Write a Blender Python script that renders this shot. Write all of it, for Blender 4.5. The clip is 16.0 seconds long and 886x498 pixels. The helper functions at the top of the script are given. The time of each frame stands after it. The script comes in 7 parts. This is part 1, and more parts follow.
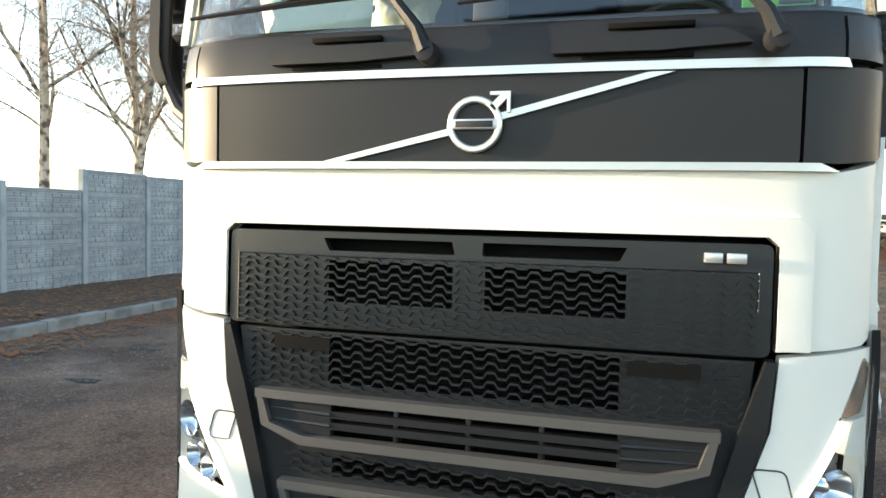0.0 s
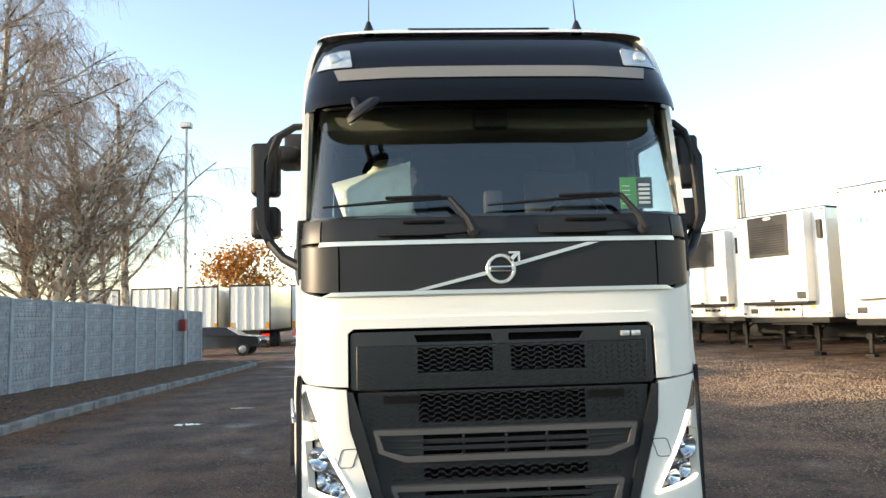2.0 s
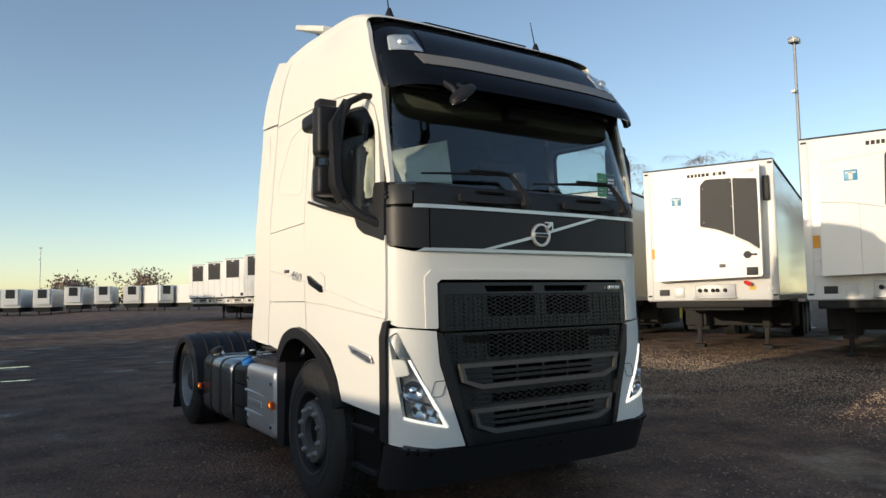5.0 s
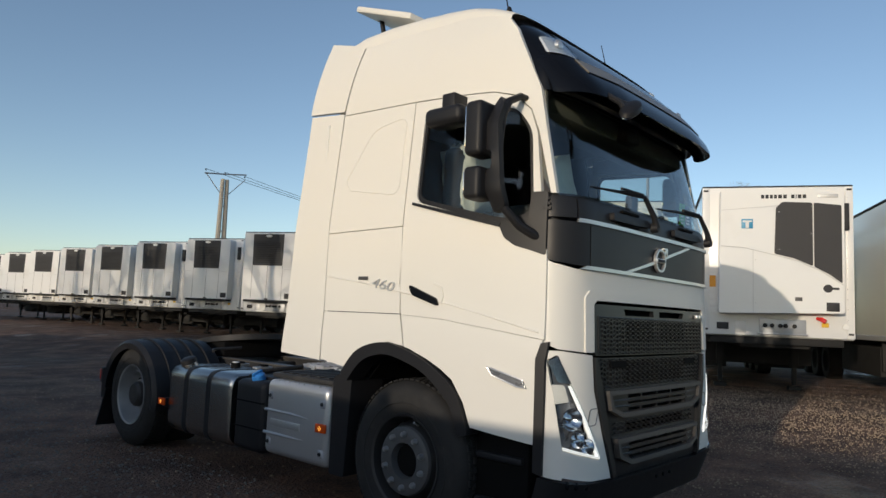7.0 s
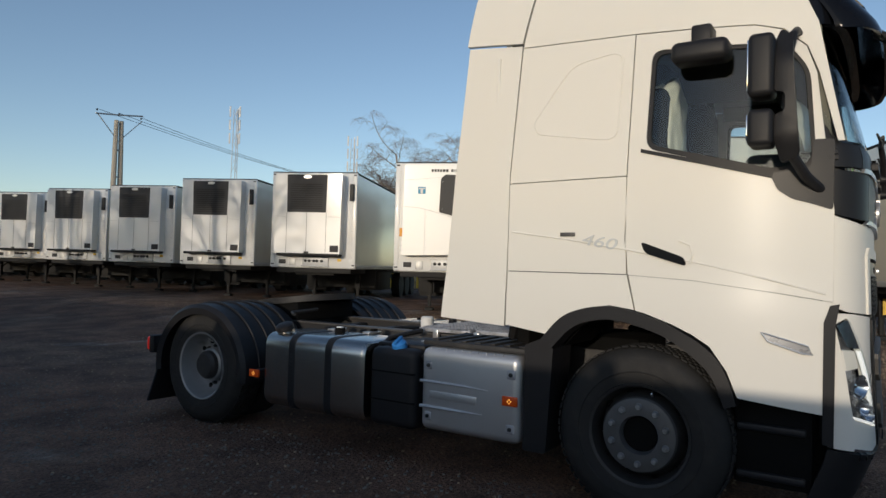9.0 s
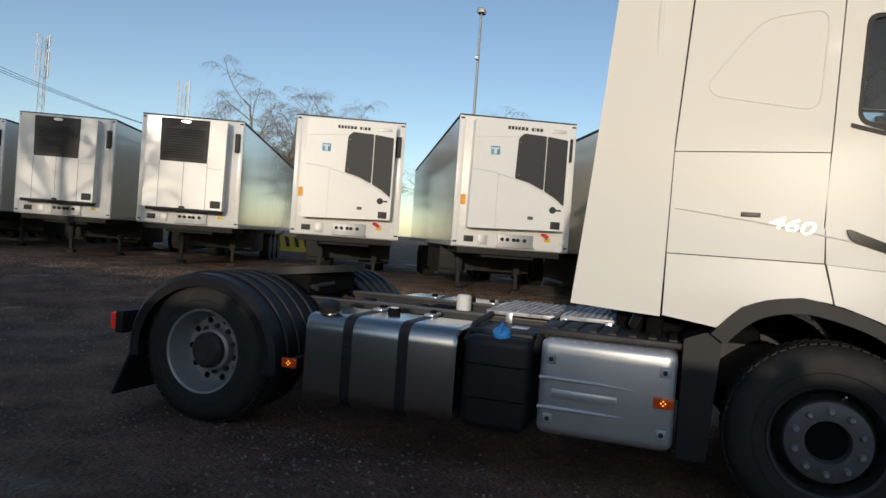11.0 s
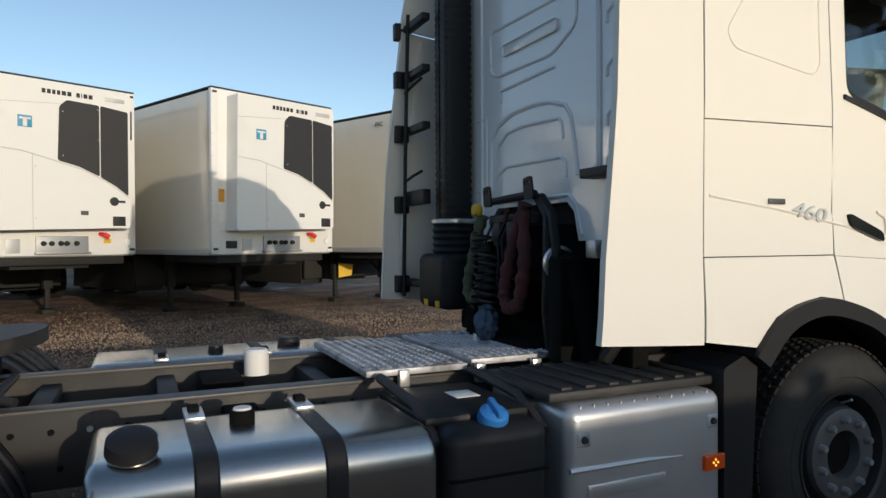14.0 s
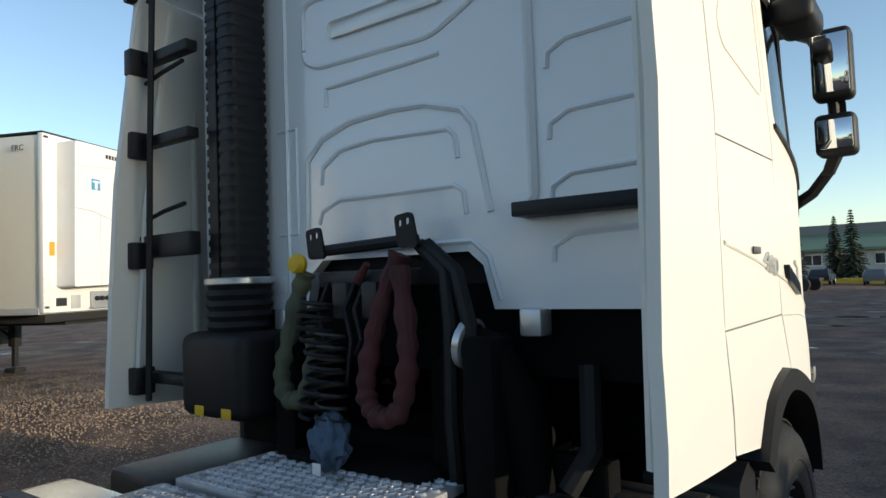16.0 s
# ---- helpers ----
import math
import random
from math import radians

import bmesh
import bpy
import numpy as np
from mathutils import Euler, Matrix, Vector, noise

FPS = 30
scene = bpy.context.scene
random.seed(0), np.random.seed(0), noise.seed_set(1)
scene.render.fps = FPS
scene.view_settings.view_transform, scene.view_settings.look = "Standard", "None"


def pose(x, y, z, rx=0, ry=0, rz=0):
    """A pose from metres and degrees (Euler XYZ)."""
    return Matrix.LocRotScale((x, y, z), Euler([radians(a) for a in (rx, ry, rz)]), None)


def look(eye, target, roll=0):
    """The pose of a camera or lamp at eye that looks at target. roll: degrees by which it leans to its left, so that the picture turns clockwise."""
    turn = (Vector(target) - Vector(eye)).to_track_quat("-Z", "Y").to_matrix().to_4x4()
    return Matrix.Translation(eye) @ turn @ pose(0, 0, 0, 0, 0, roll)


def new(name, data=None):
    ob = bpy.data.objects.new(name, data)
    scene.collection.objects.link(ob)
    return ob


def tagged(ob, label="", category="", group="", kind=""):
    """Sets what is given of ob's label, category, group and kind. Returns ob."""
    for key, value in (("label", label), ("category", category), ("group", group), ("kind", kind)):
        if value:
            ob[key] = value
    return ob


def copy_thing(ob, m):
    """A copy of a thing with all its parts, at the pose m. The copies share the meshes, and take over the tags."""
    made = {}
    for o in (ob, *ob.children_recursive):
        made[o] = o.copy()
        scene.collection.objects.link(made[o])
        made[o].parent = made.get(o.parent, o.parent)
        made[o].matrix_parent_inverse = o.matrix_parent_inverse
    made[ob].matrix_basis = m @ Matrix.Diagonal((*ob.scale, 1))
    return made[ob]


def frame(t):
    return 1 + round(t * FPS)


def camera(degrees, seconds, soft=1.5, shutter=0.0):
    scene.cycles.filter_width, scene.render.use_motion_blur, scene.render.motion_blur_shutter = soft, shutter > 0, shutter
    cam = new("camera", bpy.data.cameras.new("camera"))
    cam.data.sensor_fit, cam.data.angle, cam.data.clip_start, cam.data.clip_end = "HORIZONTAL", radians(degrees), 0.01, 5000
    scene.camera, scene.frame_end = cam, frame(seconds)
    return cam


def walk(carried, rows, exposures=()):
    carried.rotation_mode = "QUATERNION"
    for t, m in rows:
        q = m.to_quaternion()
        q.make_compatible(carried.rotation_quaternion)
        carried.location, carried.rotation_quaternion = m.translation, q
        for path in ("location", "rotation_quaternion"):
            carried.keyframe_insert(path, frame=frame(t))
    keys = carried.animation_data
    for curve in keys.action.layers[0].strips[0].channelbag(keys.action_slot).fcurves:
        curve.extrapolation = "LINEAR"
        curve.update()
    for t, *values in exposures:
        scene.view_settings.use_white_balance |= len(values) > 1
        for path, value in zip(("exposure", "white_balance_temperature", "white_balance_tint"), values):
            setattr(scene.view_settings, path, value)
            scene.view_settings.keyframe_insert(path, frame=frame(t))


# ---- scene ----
cam = camera(66.3, 16.0)
PATH = [
    (0, (0.44, -1.976, 1.627), (-0.081, -0.047, 1.525), 1.3),
    (0.5, (0.303, -2.432, 1.594), (-0.083, -0.47, 1.626), 1.0),
    (1, (0.079, -2.906, 1.642), (-0.195, -0.926, 1.717), -1.2),
    (1.5, (-0.148, -3.363, 1.651), (-0.241, -1.37, 1.794), -0.6),
    (2, (-0.502, -3.693, 1.656), (-0.4, -1.704, 1.846), -1.5),
    (2.5, (-0.866, -4.033, 1.56), (-0.608, -2.068, 1.831), -1.1),
    (3, (-1.31, -4.173, 1.508), (-0.903, -2.233, 1.772), -0.1),
    (3.5, (-1.807, -4.242, 1.491), (-1.298, -2.323, 1.737), 0.2),
    (4, (-2.204, -4.149, 1.465), (-1.475, -2.298, 1.672), 1.3),
    (4.2, (-2.371, -4.055, 1.467), (-1.563, -2.235, 1.652), 0.1),
    (6.3, (-4.064, -2.614, 1.474), (-2.666, -1.196, 1.664), 1.9),
    (6.5, (-4.146, -2.438, 1.48), (-2.715, -1.053, 1.67), 1.6),
    (7, (-4.44, -1.997, 1.459), (-2.957, -0.67, 1.654), 2.4),
    (7.5, (-4.694, -1.591, 1.476), (-3.115, -0.382, 1.694), 2.2),
    (8, (-4.918, -1.08, 1.471), (-3.302, 0.082, 1.674), 0.4),
    (8.5, (-5.139, -0.586, 1.468), (-3.491, 0.538, 1.618), 1.5),
    (9, (-5.233, -0.053, 1.476), (-3.556, 1.036, 1.527), 1.6),
    (9.2, (-5.23, 0.074, 1.516), (-3.568, 1.186, 1.517), 2.0),
    (11.3, (-5.289, 2.296, 1.439), (-3.35, 2.787, 1.391), 4.0),
    (11.5, (-5.202, 2.462, 1.458), (-3.239, 2.841, 1.396), 3.8),
    (12, (-4.962, 2.866, 1.468), (-2.962, 2.865, 1.449), 3.5),
    (12.5, (-4.599, 3.238, 1.484), (-2.621, 2.941, 1.468), 2.9),
    (13, (-4.231, 3.64, 1.477), (-2.274, 3.228, 1.472), 2.0),
    (13.5, (-3.812, 3.936, 1.498), (-1.924, 3.276, 1.504), 1.9),
    (14, (-3.349, 4.172, 1.529), (-1.527, 3.348, 1.507), -0.3),
    (14.4, (-3.04, 4.343, 1.548), (-1.375, 3.235, 1.543), -0.9),
    (14.5, (-2.959, 4.365, 1.551), (-1.344, 3.187, 1.544), -0.7),
    (15, (-2.511, 4.309, 1.579), (-1.074, 2.918, 1.57), -1.6),
    (15.5, (-2.088, 4.245, 1.588), (-0.817, 2.701, 1.632), -1.7),
    (16, (-1.77, 4.079, 1.634), (-0.57, 2.482, 1.725), -2.0),
]
EXPOSURE = [(0, 2.45, 8400, 8), (1, 2.4, 8400, 8), (2, 1.95, 8100, 10), (3, 1.2, 7700, 10), (4, 0.78, 7400, 10), (6.5, 0.18, 6800, 10), (9, -0.1, 6600, 10), (11.5, -0.02, 6600, 10), (13, 0.1, 6700, 10), (14.5, 0.4, 6800, 8), (16, 0.75, 6800, 6)]
walk(cam, [(t, look(eye, target, roll)) for t, eye, target, roll in PATH], EXPOSURE)

from mathutils.geometry import delaunay_2d_cdt as cdt

# ---- world and sun ----
world = bpy.data.worlds.new("winter_sky")
scene.world = world
world.use_nodes = True
wt = world.node_tree
sky = wt.nodes.new("ShaderNodeTexSky")
sky.sky_type = "NISHITA"
sky.sun_disc = False
sky.sun_elevation = radians(12)
sky.sun_rotation = radians(260)
sky.air_density, sky.dust_density, sky.ozone_density = 0.85, 0.45, 1.5
wt.links.new(sky.outputs[0], wt.nodes["Background"].inputs[0])
wt.nodes["Background"].inputs[1].default_value = 0.15
sun = new("sun", bpy.data.lights.new("sun", "SUN"))
sun.data.energy, sun.data.angle, sun.data.color = 2.0, radians(0.5), (1.0, 0.87, 0.71)
sun.matrix_world = look((-98, -17, 12.9), (0, 0, 0))


# ---- materials ----
def mat(name, base, rough=0.5, metal=0.0, vary=0.08, scale=6.0, bump=0.0, bscale=60.0, coat=0.0, second=None, mix=(0.45, 0.65), mscale=1.5, stretch=(1, 1, 1), emit=None, power=1.0, spec=0.5, perobj=0.0, crough=0.1):
    """A principled surface with two scales of variation: grain and larger stains."""
    ma = bpy.data.materials.new(name)
    ma.use_nodes = True
    nt = ma.node_tree
    b = nt.nodes["Principled BSDF"]
    L = nt.links.new
    tc = nt.nodes.new("ShaderNodeTexCoord")
    mp = nt.nodes.new("ShaderNodeMapping")
    mp.inputs["Scale"].default_value = stretch
    L(tc.outputs["Object"], mp.inputs["Vector"])
    n1 = nt.nodes.new("ShaderNodeTexNoise")
    n1.inputs["Scale"].default_value, n1.inputs["Detail"].default_value = scale, 6
    L(mp.outputs[0], n1.inputs["Vector"])
    col = nt.nodes.new("ShaderNodeMixRGB")
    col.inputs[1].default_value = (*[c * (1 - vary) for c in base], 1)
    col.inputs[2].default_value = (*[min(1, c * (1 + vary)) for c in base], 1)
    L(n1.outputs[0], col.inputs[0])
    out = col.outputs[0]
    if second:
        n2 = nt.nodes.new("ShaderNodeTexNoise")
        n2.inputs["Scale"].default_value, n2.inputs["Detail"].default_value = mscale, 8
        L(mp.outputs[0], n2.inputs["Vector"])
        ramp = nt.nodes.new("ShaderNodeValToRGB")
        ramp.color_ramp.elements[0].position, ramp.color_ramp.elements[1].position = mix
        L(n2.outputs[0], ramp.inputs[0])
        m2 = nt.nodes.new("ShaderNodeMixRGB")
        L(ramp.outputs[0], m2.inputs[0])
        L(out, m2.inputs[1])
        m2.inputs[2].default_value = (*second, 1)
        out = m2.outputs[0]
    if perobj:
        oi = nt.nodes.new("ShaderNodeObjectInfo")
        hs = nt.nodes.new("ShaderNodeHueSaturation")
        mr = nt.nodes.new("ShaderNodeMapRange")
        mr.inputs[3].default_value, mr.inputs[4].default_value = 1 - perobj, 1 + perobj
        L(oi.outputs["Random"], mr.inputs[0])
        L(mr.outputs[0], hs.inputs["Value"])
        L(out, hs.inputs["Color"])
        out = hs.outputs[0]
    L(out, b.inputs["Base Color"])
    mr2 = nt.nodes.new("ShaderNodeMapRange")
    mr2.inputs[3].default_value, mr2.inputs[4].default_value = max(0.02, rough * 0.85), min(1, rough * 1.15)
    L(n1.outputs[0], mr2.inputs[0])
    L(mr2.outputs[0], b.inputs["Roughness"])
    b.inputs["Metallic"].default_value = metal
    b.inputs["Coat Weight"].default_value = coat
    b.inputs["Coat Roughness"].default_value = crough
    b.inputs["Specular IOR Level"].default_value = spec
    if bump:
        n3 = nt.nodes.new("ShaderNodeTexNoise")
        n3.inputs["Scale"].default_value, n3.inputs["Detail"].default_value = bscale, 5
        L(mp.outputs[0], n3.inputs["Vector"])
        bp = nt.nodes.new("ShaderNodeBump")
        bp.inputs["Strength"].default_value, bp.inputs["Distance"].default_value = min(1, bump), 0.02
        L(n3.outputs[0], bp.inputs["Height"])
        L(bp.outputs[0], b.inputs["Normal"])
    if emit:
        b.inputs["Emission Color"].default_value = (*emit, 1)
        b.inputs["Emission Strength"].default_value = power
    return ma


def glass(name, tint, rough=0.02, ior=1.5):
    ma = bpy.data.materials.new(name)
    ma.use_nodes = True
    nt = ma.node_tree
    nt.nodes.remove(nt.nodes["Principled BSDF"])
    tr = nt.nodes.new("ShaderNodeBsdfTransparent")
    tr.inputs[0].default_value = (*tint, 1)
    gl = nt.nodes.new("ShaderNodeBsdfGlossy")
    gl.inputs["Roughness"].default_value = rough
    lw = nt.nodes.new("ShaderNodeLayerWeight")
    lw.inputs[0].default_value = 0.5
    pw = nt.nodes.new("ShaderNodeMath")
    pw.operation, pw.inputs[1].default_value = "POWER", 5.0
    nt.links.new(lw.outputs["Facing"], pw.inputs[0])
    fr = nt.nodes.new("ShaderNodeMapRange")
    fr.inputs[3].default_value, fr.inputs[4].default_value = ((ior - 1) / (ior + 1)) ** 2, 0.95
    nt.links.new(pw.outputs[0], fr.inputs[0])
    mx = nt.nodes.new("ShaderNodeMixShader")
    nt.links.new(fr.outputs[0], mx.inputs[0])
    nt.links.new(tr.outputs[0], mx.inputs[1])
    nt.links.new(gl.outputs[0], mx.inputs[2])
    nt.links.new(mx.outputs[0], nt.nodes["Material Output"].inputs[0])
    return ma


PAINT = mat("cream_white_paint", (0.8, 0.775, 0.71), 0.5, vary=0.015, scale=1.2, coat=0.2, spec=0.1, crough=0.27)
WALLPAINT = mat("white_back_wall_paint", (0.85, 0.86, 0.87), 0.2, vary=0.02, scale=3, coat=0.6, crough=0.04)
PLASTIC = mat("dark_grey_plastic", (0.015, 0.015, 0.017), 0.5, vary=0.15, scale=40, bump=0.05, bscale=400, spec=0.3)
HATCH = mat("anthracite_satin_paint", (0.018, 0.018, 0.02), 0.42, vary=0.08, scale=3, spec=0.3)
GLOSS = mat("gloss_black_paint", (0.006, 0.007, 0.01), 0.16, vary=0.05, spec=0.16)
GRILLE = mat("grille_plastic", (0.014, 0.015, 0.017), 0.34, vary=0.1, scale=30)
SLAT = mat("grey_slat_plastic", (0.075, 0.072, 0.07), 0.45, vary=0.06)
# near-black: shade of gaps, holes and underbody put into colour; also small black parts
VOID = mat("black_parts_and_shade", (0.005, 0.005, 0.005), 0.9, vary=0.2, spec=0.15)
STRIP = mat("light_grey_strip", (0.2, 0.185, 0.165), 0.4, vary=0.05)
CHROME = mat("satin_silver_trim", (0.62, 0.62, 0.62), 0.3, 0.7, vary=0.03)
ALU = mat("brushed_aluminium", (0.5, 0.485, 0.46), 0.24, 1.0, vary=0.03, scale=9, stretch=(1, 5, 0.4))
COVER = mat("grey_painted_cover", (0.56, 0.57, 0.58), 0.36, 0.65, vary=0.05, scale=5, second=(0.2, 0.2, 0.2), mix=(0.62, 0.85))
TREAD = mat("galvanised_tread_plate", (0.5, 0.51, 0.54), 0.5, 0.35, vary=0.2, scale=18, second=(0.12, 0.12, 0.12), mix=(0.5, 0.75), mscale=9)
RUBBER = mat("dusty_tyre_rubber", (0.014, 0.0135, 0.013), 0.75, vary=0.25, scale=24, second=(0.036, 0.032, 0.028), mix=(0.55, 0.85), mscale=7, bump=0.1, bscale=90)
RIM = mat("grey_steel_rim", (0.27, 0.275, 0.28), 0.42, 0.3, vary=0.15, scale=12, second=(0.1, 0.095, 0.09), mix=(0.6, 0.85), mscale=6)
FLANGE = mat("dirty_hub_flange", (0.09, 0.092, 0.095), 0.5, 0.2, vary=0.2, scale=14)
FRAME = mat("grey_chassis_paint", (0.024, 0.023, 0.023), 0.6, vary=0.2, scale=8, second=(0.075, 0.068, 0.06), mix=(0.55, 0.85), mscale=5)
WINDSCREEN = glass("windscreen_glass", (0.86, 0.9, 0.89), 0.02, 1.8)
SIDEGLASS = glass("side_window_glass", (0.86, 0.89, 0.88))
LENS = glass("clear_lamp_lens", (0.93, 0.95, 0.96), 0.03)
LAMPBACK = mat("lamp_housing", (0.22, 0.23, 0.25), 0.28, 0.6, vary=0.2, scale=20)
REFLECTOR = mat("lamp_reflector", (0.8, 0.82, 0.85), 0.15, 1.0, vary=0.1, scale=30)
FROSTED = mat("pale_lamp_bowl", (0.72, 0.74, 0.76), 0.25, 0.2, vary=0.1, scale=25)
DRL = mat("daytime_running_light", (0.9, 0.9, 0.9), 0.3, emit=(1, 0.99, 0.93), power=0.7)
AMBER = mat("amber_lens", (0.5, 0.07, 0.01), 0.25, emit=(1.0, 0.12, 0.01), power=0.03, vary=0.1)
AMBERCORE = mat("amber_diode", (1.0, 0.6, 0.1), 0.3, emit=(1.0, 0.4, 0.06), power=1.5)
REDLENS = mat("red_lens", (0.5, 0.02, 0.02), 0.2, emit=(1, 0.05, 0.03), power=0.15)
MIRROR = mat("mirror_glass", (0.85, 0.87, 0.88), 0.02, 1.0, vary=0.0)
BLUECAP = mat("blue_cap_plastic", (0.03, 0.2, 0.55), 0.4, vary=0.15)
YELLOW = mat("yellow_sticker", (0.72, 0.45, 0.02), 0.5, vary=0.1)
GREEN = mat("green_card", (0.05, 0.32, 0.03), 0.6, vary=0.05)
PAPER = mat("white_paper", (0.8, 0.8, 0.78), 0.7, vary=0.05)
INK = mat("black_print", (0.02, 0.02, 0.022), 0.6)
FILM = mat("crumpled_white_film", (0.72, 0.76, 0.68), 0.35, vary=0.1, scale=12, bump=0.6, bscale=18)
SEAT = mat("dark_seat_fabric", (0.03, 0.032, 0.036), 0.9, vary=0.2, scale=60)
LINER = mat("beige_cab_lining", (0.14, 0.14, 0.115), 0.85, vary=0.08)
DASH = mat("dark_dashboard", (0.04, 0.04, 0.042), 0.7)
HOSEBLACK = mat("black_hose", (0.012, 0.012, 0.013), 0.55, spec=0.3)
HOSEGREEN = mat("dirty_green_sleeve", (0.10, 0.11, 0.06), 0.85, vary=0.3, scale=14, second=(0.06, 0.065, 0.05), mix=(0.4, 0.7), mscale=7)
HOSERED = mat("dark_red_sleeve", (0.085, 0.02, 0.02), 0.85, vary=0.3, scale=14, second=(0.05, 0.02, 0.02), mix=(0.45, 0.75), mscale=7)
RAG = mat("blue_rag", (0.07, 0.11, 0.17), 0.95, vary=0.3, scale=20)


# ---- building helpers ----
def finish(me, material, angle=35):
    me.materials.append(material)
    for p in me.polygons:
        p.use_smooth = True
    me.set_sharp_from_angle(angle=radians(angle))
    return me


def part(name, bm, material, parent, label="", angle=35):
    """Links a bmesh (or a pair of vertices and faces) as one mesh object under a thing."""
    me = bpy.data.meshes.new(name)
    if isinstance(bm, tuple):
        me.from_pydata(bm[0], [], bm[1])
        me.update()
    else:
        bmesh.ops.recalc_face_normals(bm, faces=bm.faces)
        bm.to_mesh(me)
        bm.free()
    ob = new(name, finish(me, material, angle))
    if parent:
        ob.parent = parent
        ob.matrix_parent_inverse = parent.matrix_basis.inverted()
    if label:
        tagged(ob, label)
    return ob


def thing(name, label, category, at=(0, 0, 0), group=""):
    ob = new(name)
    ob.location = at
    ob.empty_display_size = 0.2
    return tagged(ob, label, category, group)


def bbox(bm, x0, x1, y0, y1, z0, z1, bevel=0.0, seg=2, m=None):
    """Adds a bevelled box to a bmesh."""
    t = bmesh.new()
    bmesh.ops.create_cube(t, size=1, matrix=Matrix.Translation(((x0 + x1) / 2, (y0 + y1) / 2, (z0 + z1) / 2)) @ Matrix.Diagonal((abs(x1 - x0), abs(y1 - y0), abs(z1 - z0), 1)))
    if bevel:
        bmesh.ops.bevel(t, geom=t.edges[:], offset=bevel, segments=seg, profile=0.5, affect="EDGES")
    return join(bm, t, m)


def join(bm, t, m=None):
    if m is not None:
        bmesh.ops.transform(t, matrix=m, verts=t.verts)
    me = bpy.data.meshes.new("tmp")
    t.to_mesh(me)
    t.free()
    bm.from_mesh(me)
    bpy.data.meshes.remove(me)
    return bm


def rbox(x0, x1, y0, y1, z0, z1, bevel=0.01, seg=2, m=None):
    return bbox(bmesh.new(), x0, x1, y0, y1, z0, z1, bevel, seg, m)


def tube(points, r, n=8, bm=None, cap=True):
    """A round bar or hose along a line of points; r may be a number or one for each point."""
    bm = bm or bmesh.new()
    pts = [Vector(p) for p in points]
    rs = r if isinstance(r, (list, tuple)) else [r] * len(pts)
    rings, up = [], None
    for i, p in enumerate(pts):
        d = (pts[min(i + 1, len(pts) - 1)] - pts[max(i - 1, 0)]).normalized()
        if up is None:
            up = Vector((0, 0, 1)) if abs(d.z) < 0.9 else Vector((1, 0, 0))
        a = d.cross(up).normalized()
        up = a.cross(d).normalized()
        rings.append([bm.verts.new(p + rs[i] * (math.cos(k * 2 * math.pi / n) * a + math.sin(k * 2 * math.pi / n) * up)) for k in range(n)])
    for q, s in zip(rings, rings[1:]):
        for k in range(n):
            bm.faces.new((q[k], q[(k + 1) % n], s[(k + 1) % n], s[k]))
    if cap:
        bm.faces.new(rings[0][::-1])
        bm.faces.new(rings[-1])
    return bm


def lathe(profile, n=32, m=None, bm=None):
    """Turns a profile of (radius, height) about z."""
    t = bmesh.new()
    rings = []
    for r, h in profile:
        rings.append([t.verts.new((r * math.cos(2 * math.pi * k / n), r * math.sin(2 * math.pi * k / n), h)) for k in range(n)] if r > 1e-6 else [t.verts.new((0, 0, h))])
    for q, s in zip(rings, rings[1:]):
        for k in range(n):
            a, b, c, d = q[k % len(q)], q[(k + 1) % len(q)], s[(k + 1) % len(s)], s[k % len(s)]
            f = list(dict.fromkeys((a, b, c, d)))
            if len(f) > 2:
                t.faces.new(f)
    return join(bm or bmesh.new(), t, m)


def lerp(table, v):
    """Straight interpolation in a table of (key, value)."""
    if v <= table[0][0]:
        return table[0][1]
    for (a, p), (b, q) in zip(table, table[1:]):
        if v <= b:
            return p + (q - p) * (v - a) / (b - a)
    return table[-1][1]


def dense(poly, step):
    out = []
    for a, b in zip(poly, poly[1:] + poly[:1]):
        n = max(1, int(math.hypot(b[0] - a[0], b[1] - a[1]) / step + 0.5))
        out += [(a[0] + (b[0] - a[0]) * i / n, a[1] + (b[1] - a[1]) * i / n) for i in range(n)]
    return out


def rounded(poly, r, seg=4):
    """Rounds the corners of a polygon."""
    out = []
    for i, p in enumerate(poly):
        p = Vector(p)
        a, b = Vector(poly[i - 1]) - p, Vector(poly[(i + 1) % len(poly)]) - p
        k = min(r, a.length * 0.45, b.length * 0.45)
        s, e = p + a.normalized() * k, p + b.normalized() * k
        for j in range(seg + 1):
            t = j / seg
            out.append(tuple((1 - t) ** 2 * s + 2 * t * (1 - t) * p + t * t * e))
    return out


def flowing(pts, seg=4):
    """A smooth line through points."""
    P, out = [Vector(p) for p in pts], []
    for i in range(len(P) - 1):
        p0, p1, p2, p3 = P[max(i - 1, 0)], P[i], P[i + 1], P[min(i + 2, len(P) - 1)]
        for j in range(seg):
            t = j / seg
            out.append(tuple(0.5 * (2 * p1 + (p2 - p0) * t + (2 * p0 - 5 * p1 + 4 * p2 - p3) * t * t + (3 * p1 - p0 - 3 * p2 + p3) * t ** 3)))
    return out + [tuple(P[-1])]


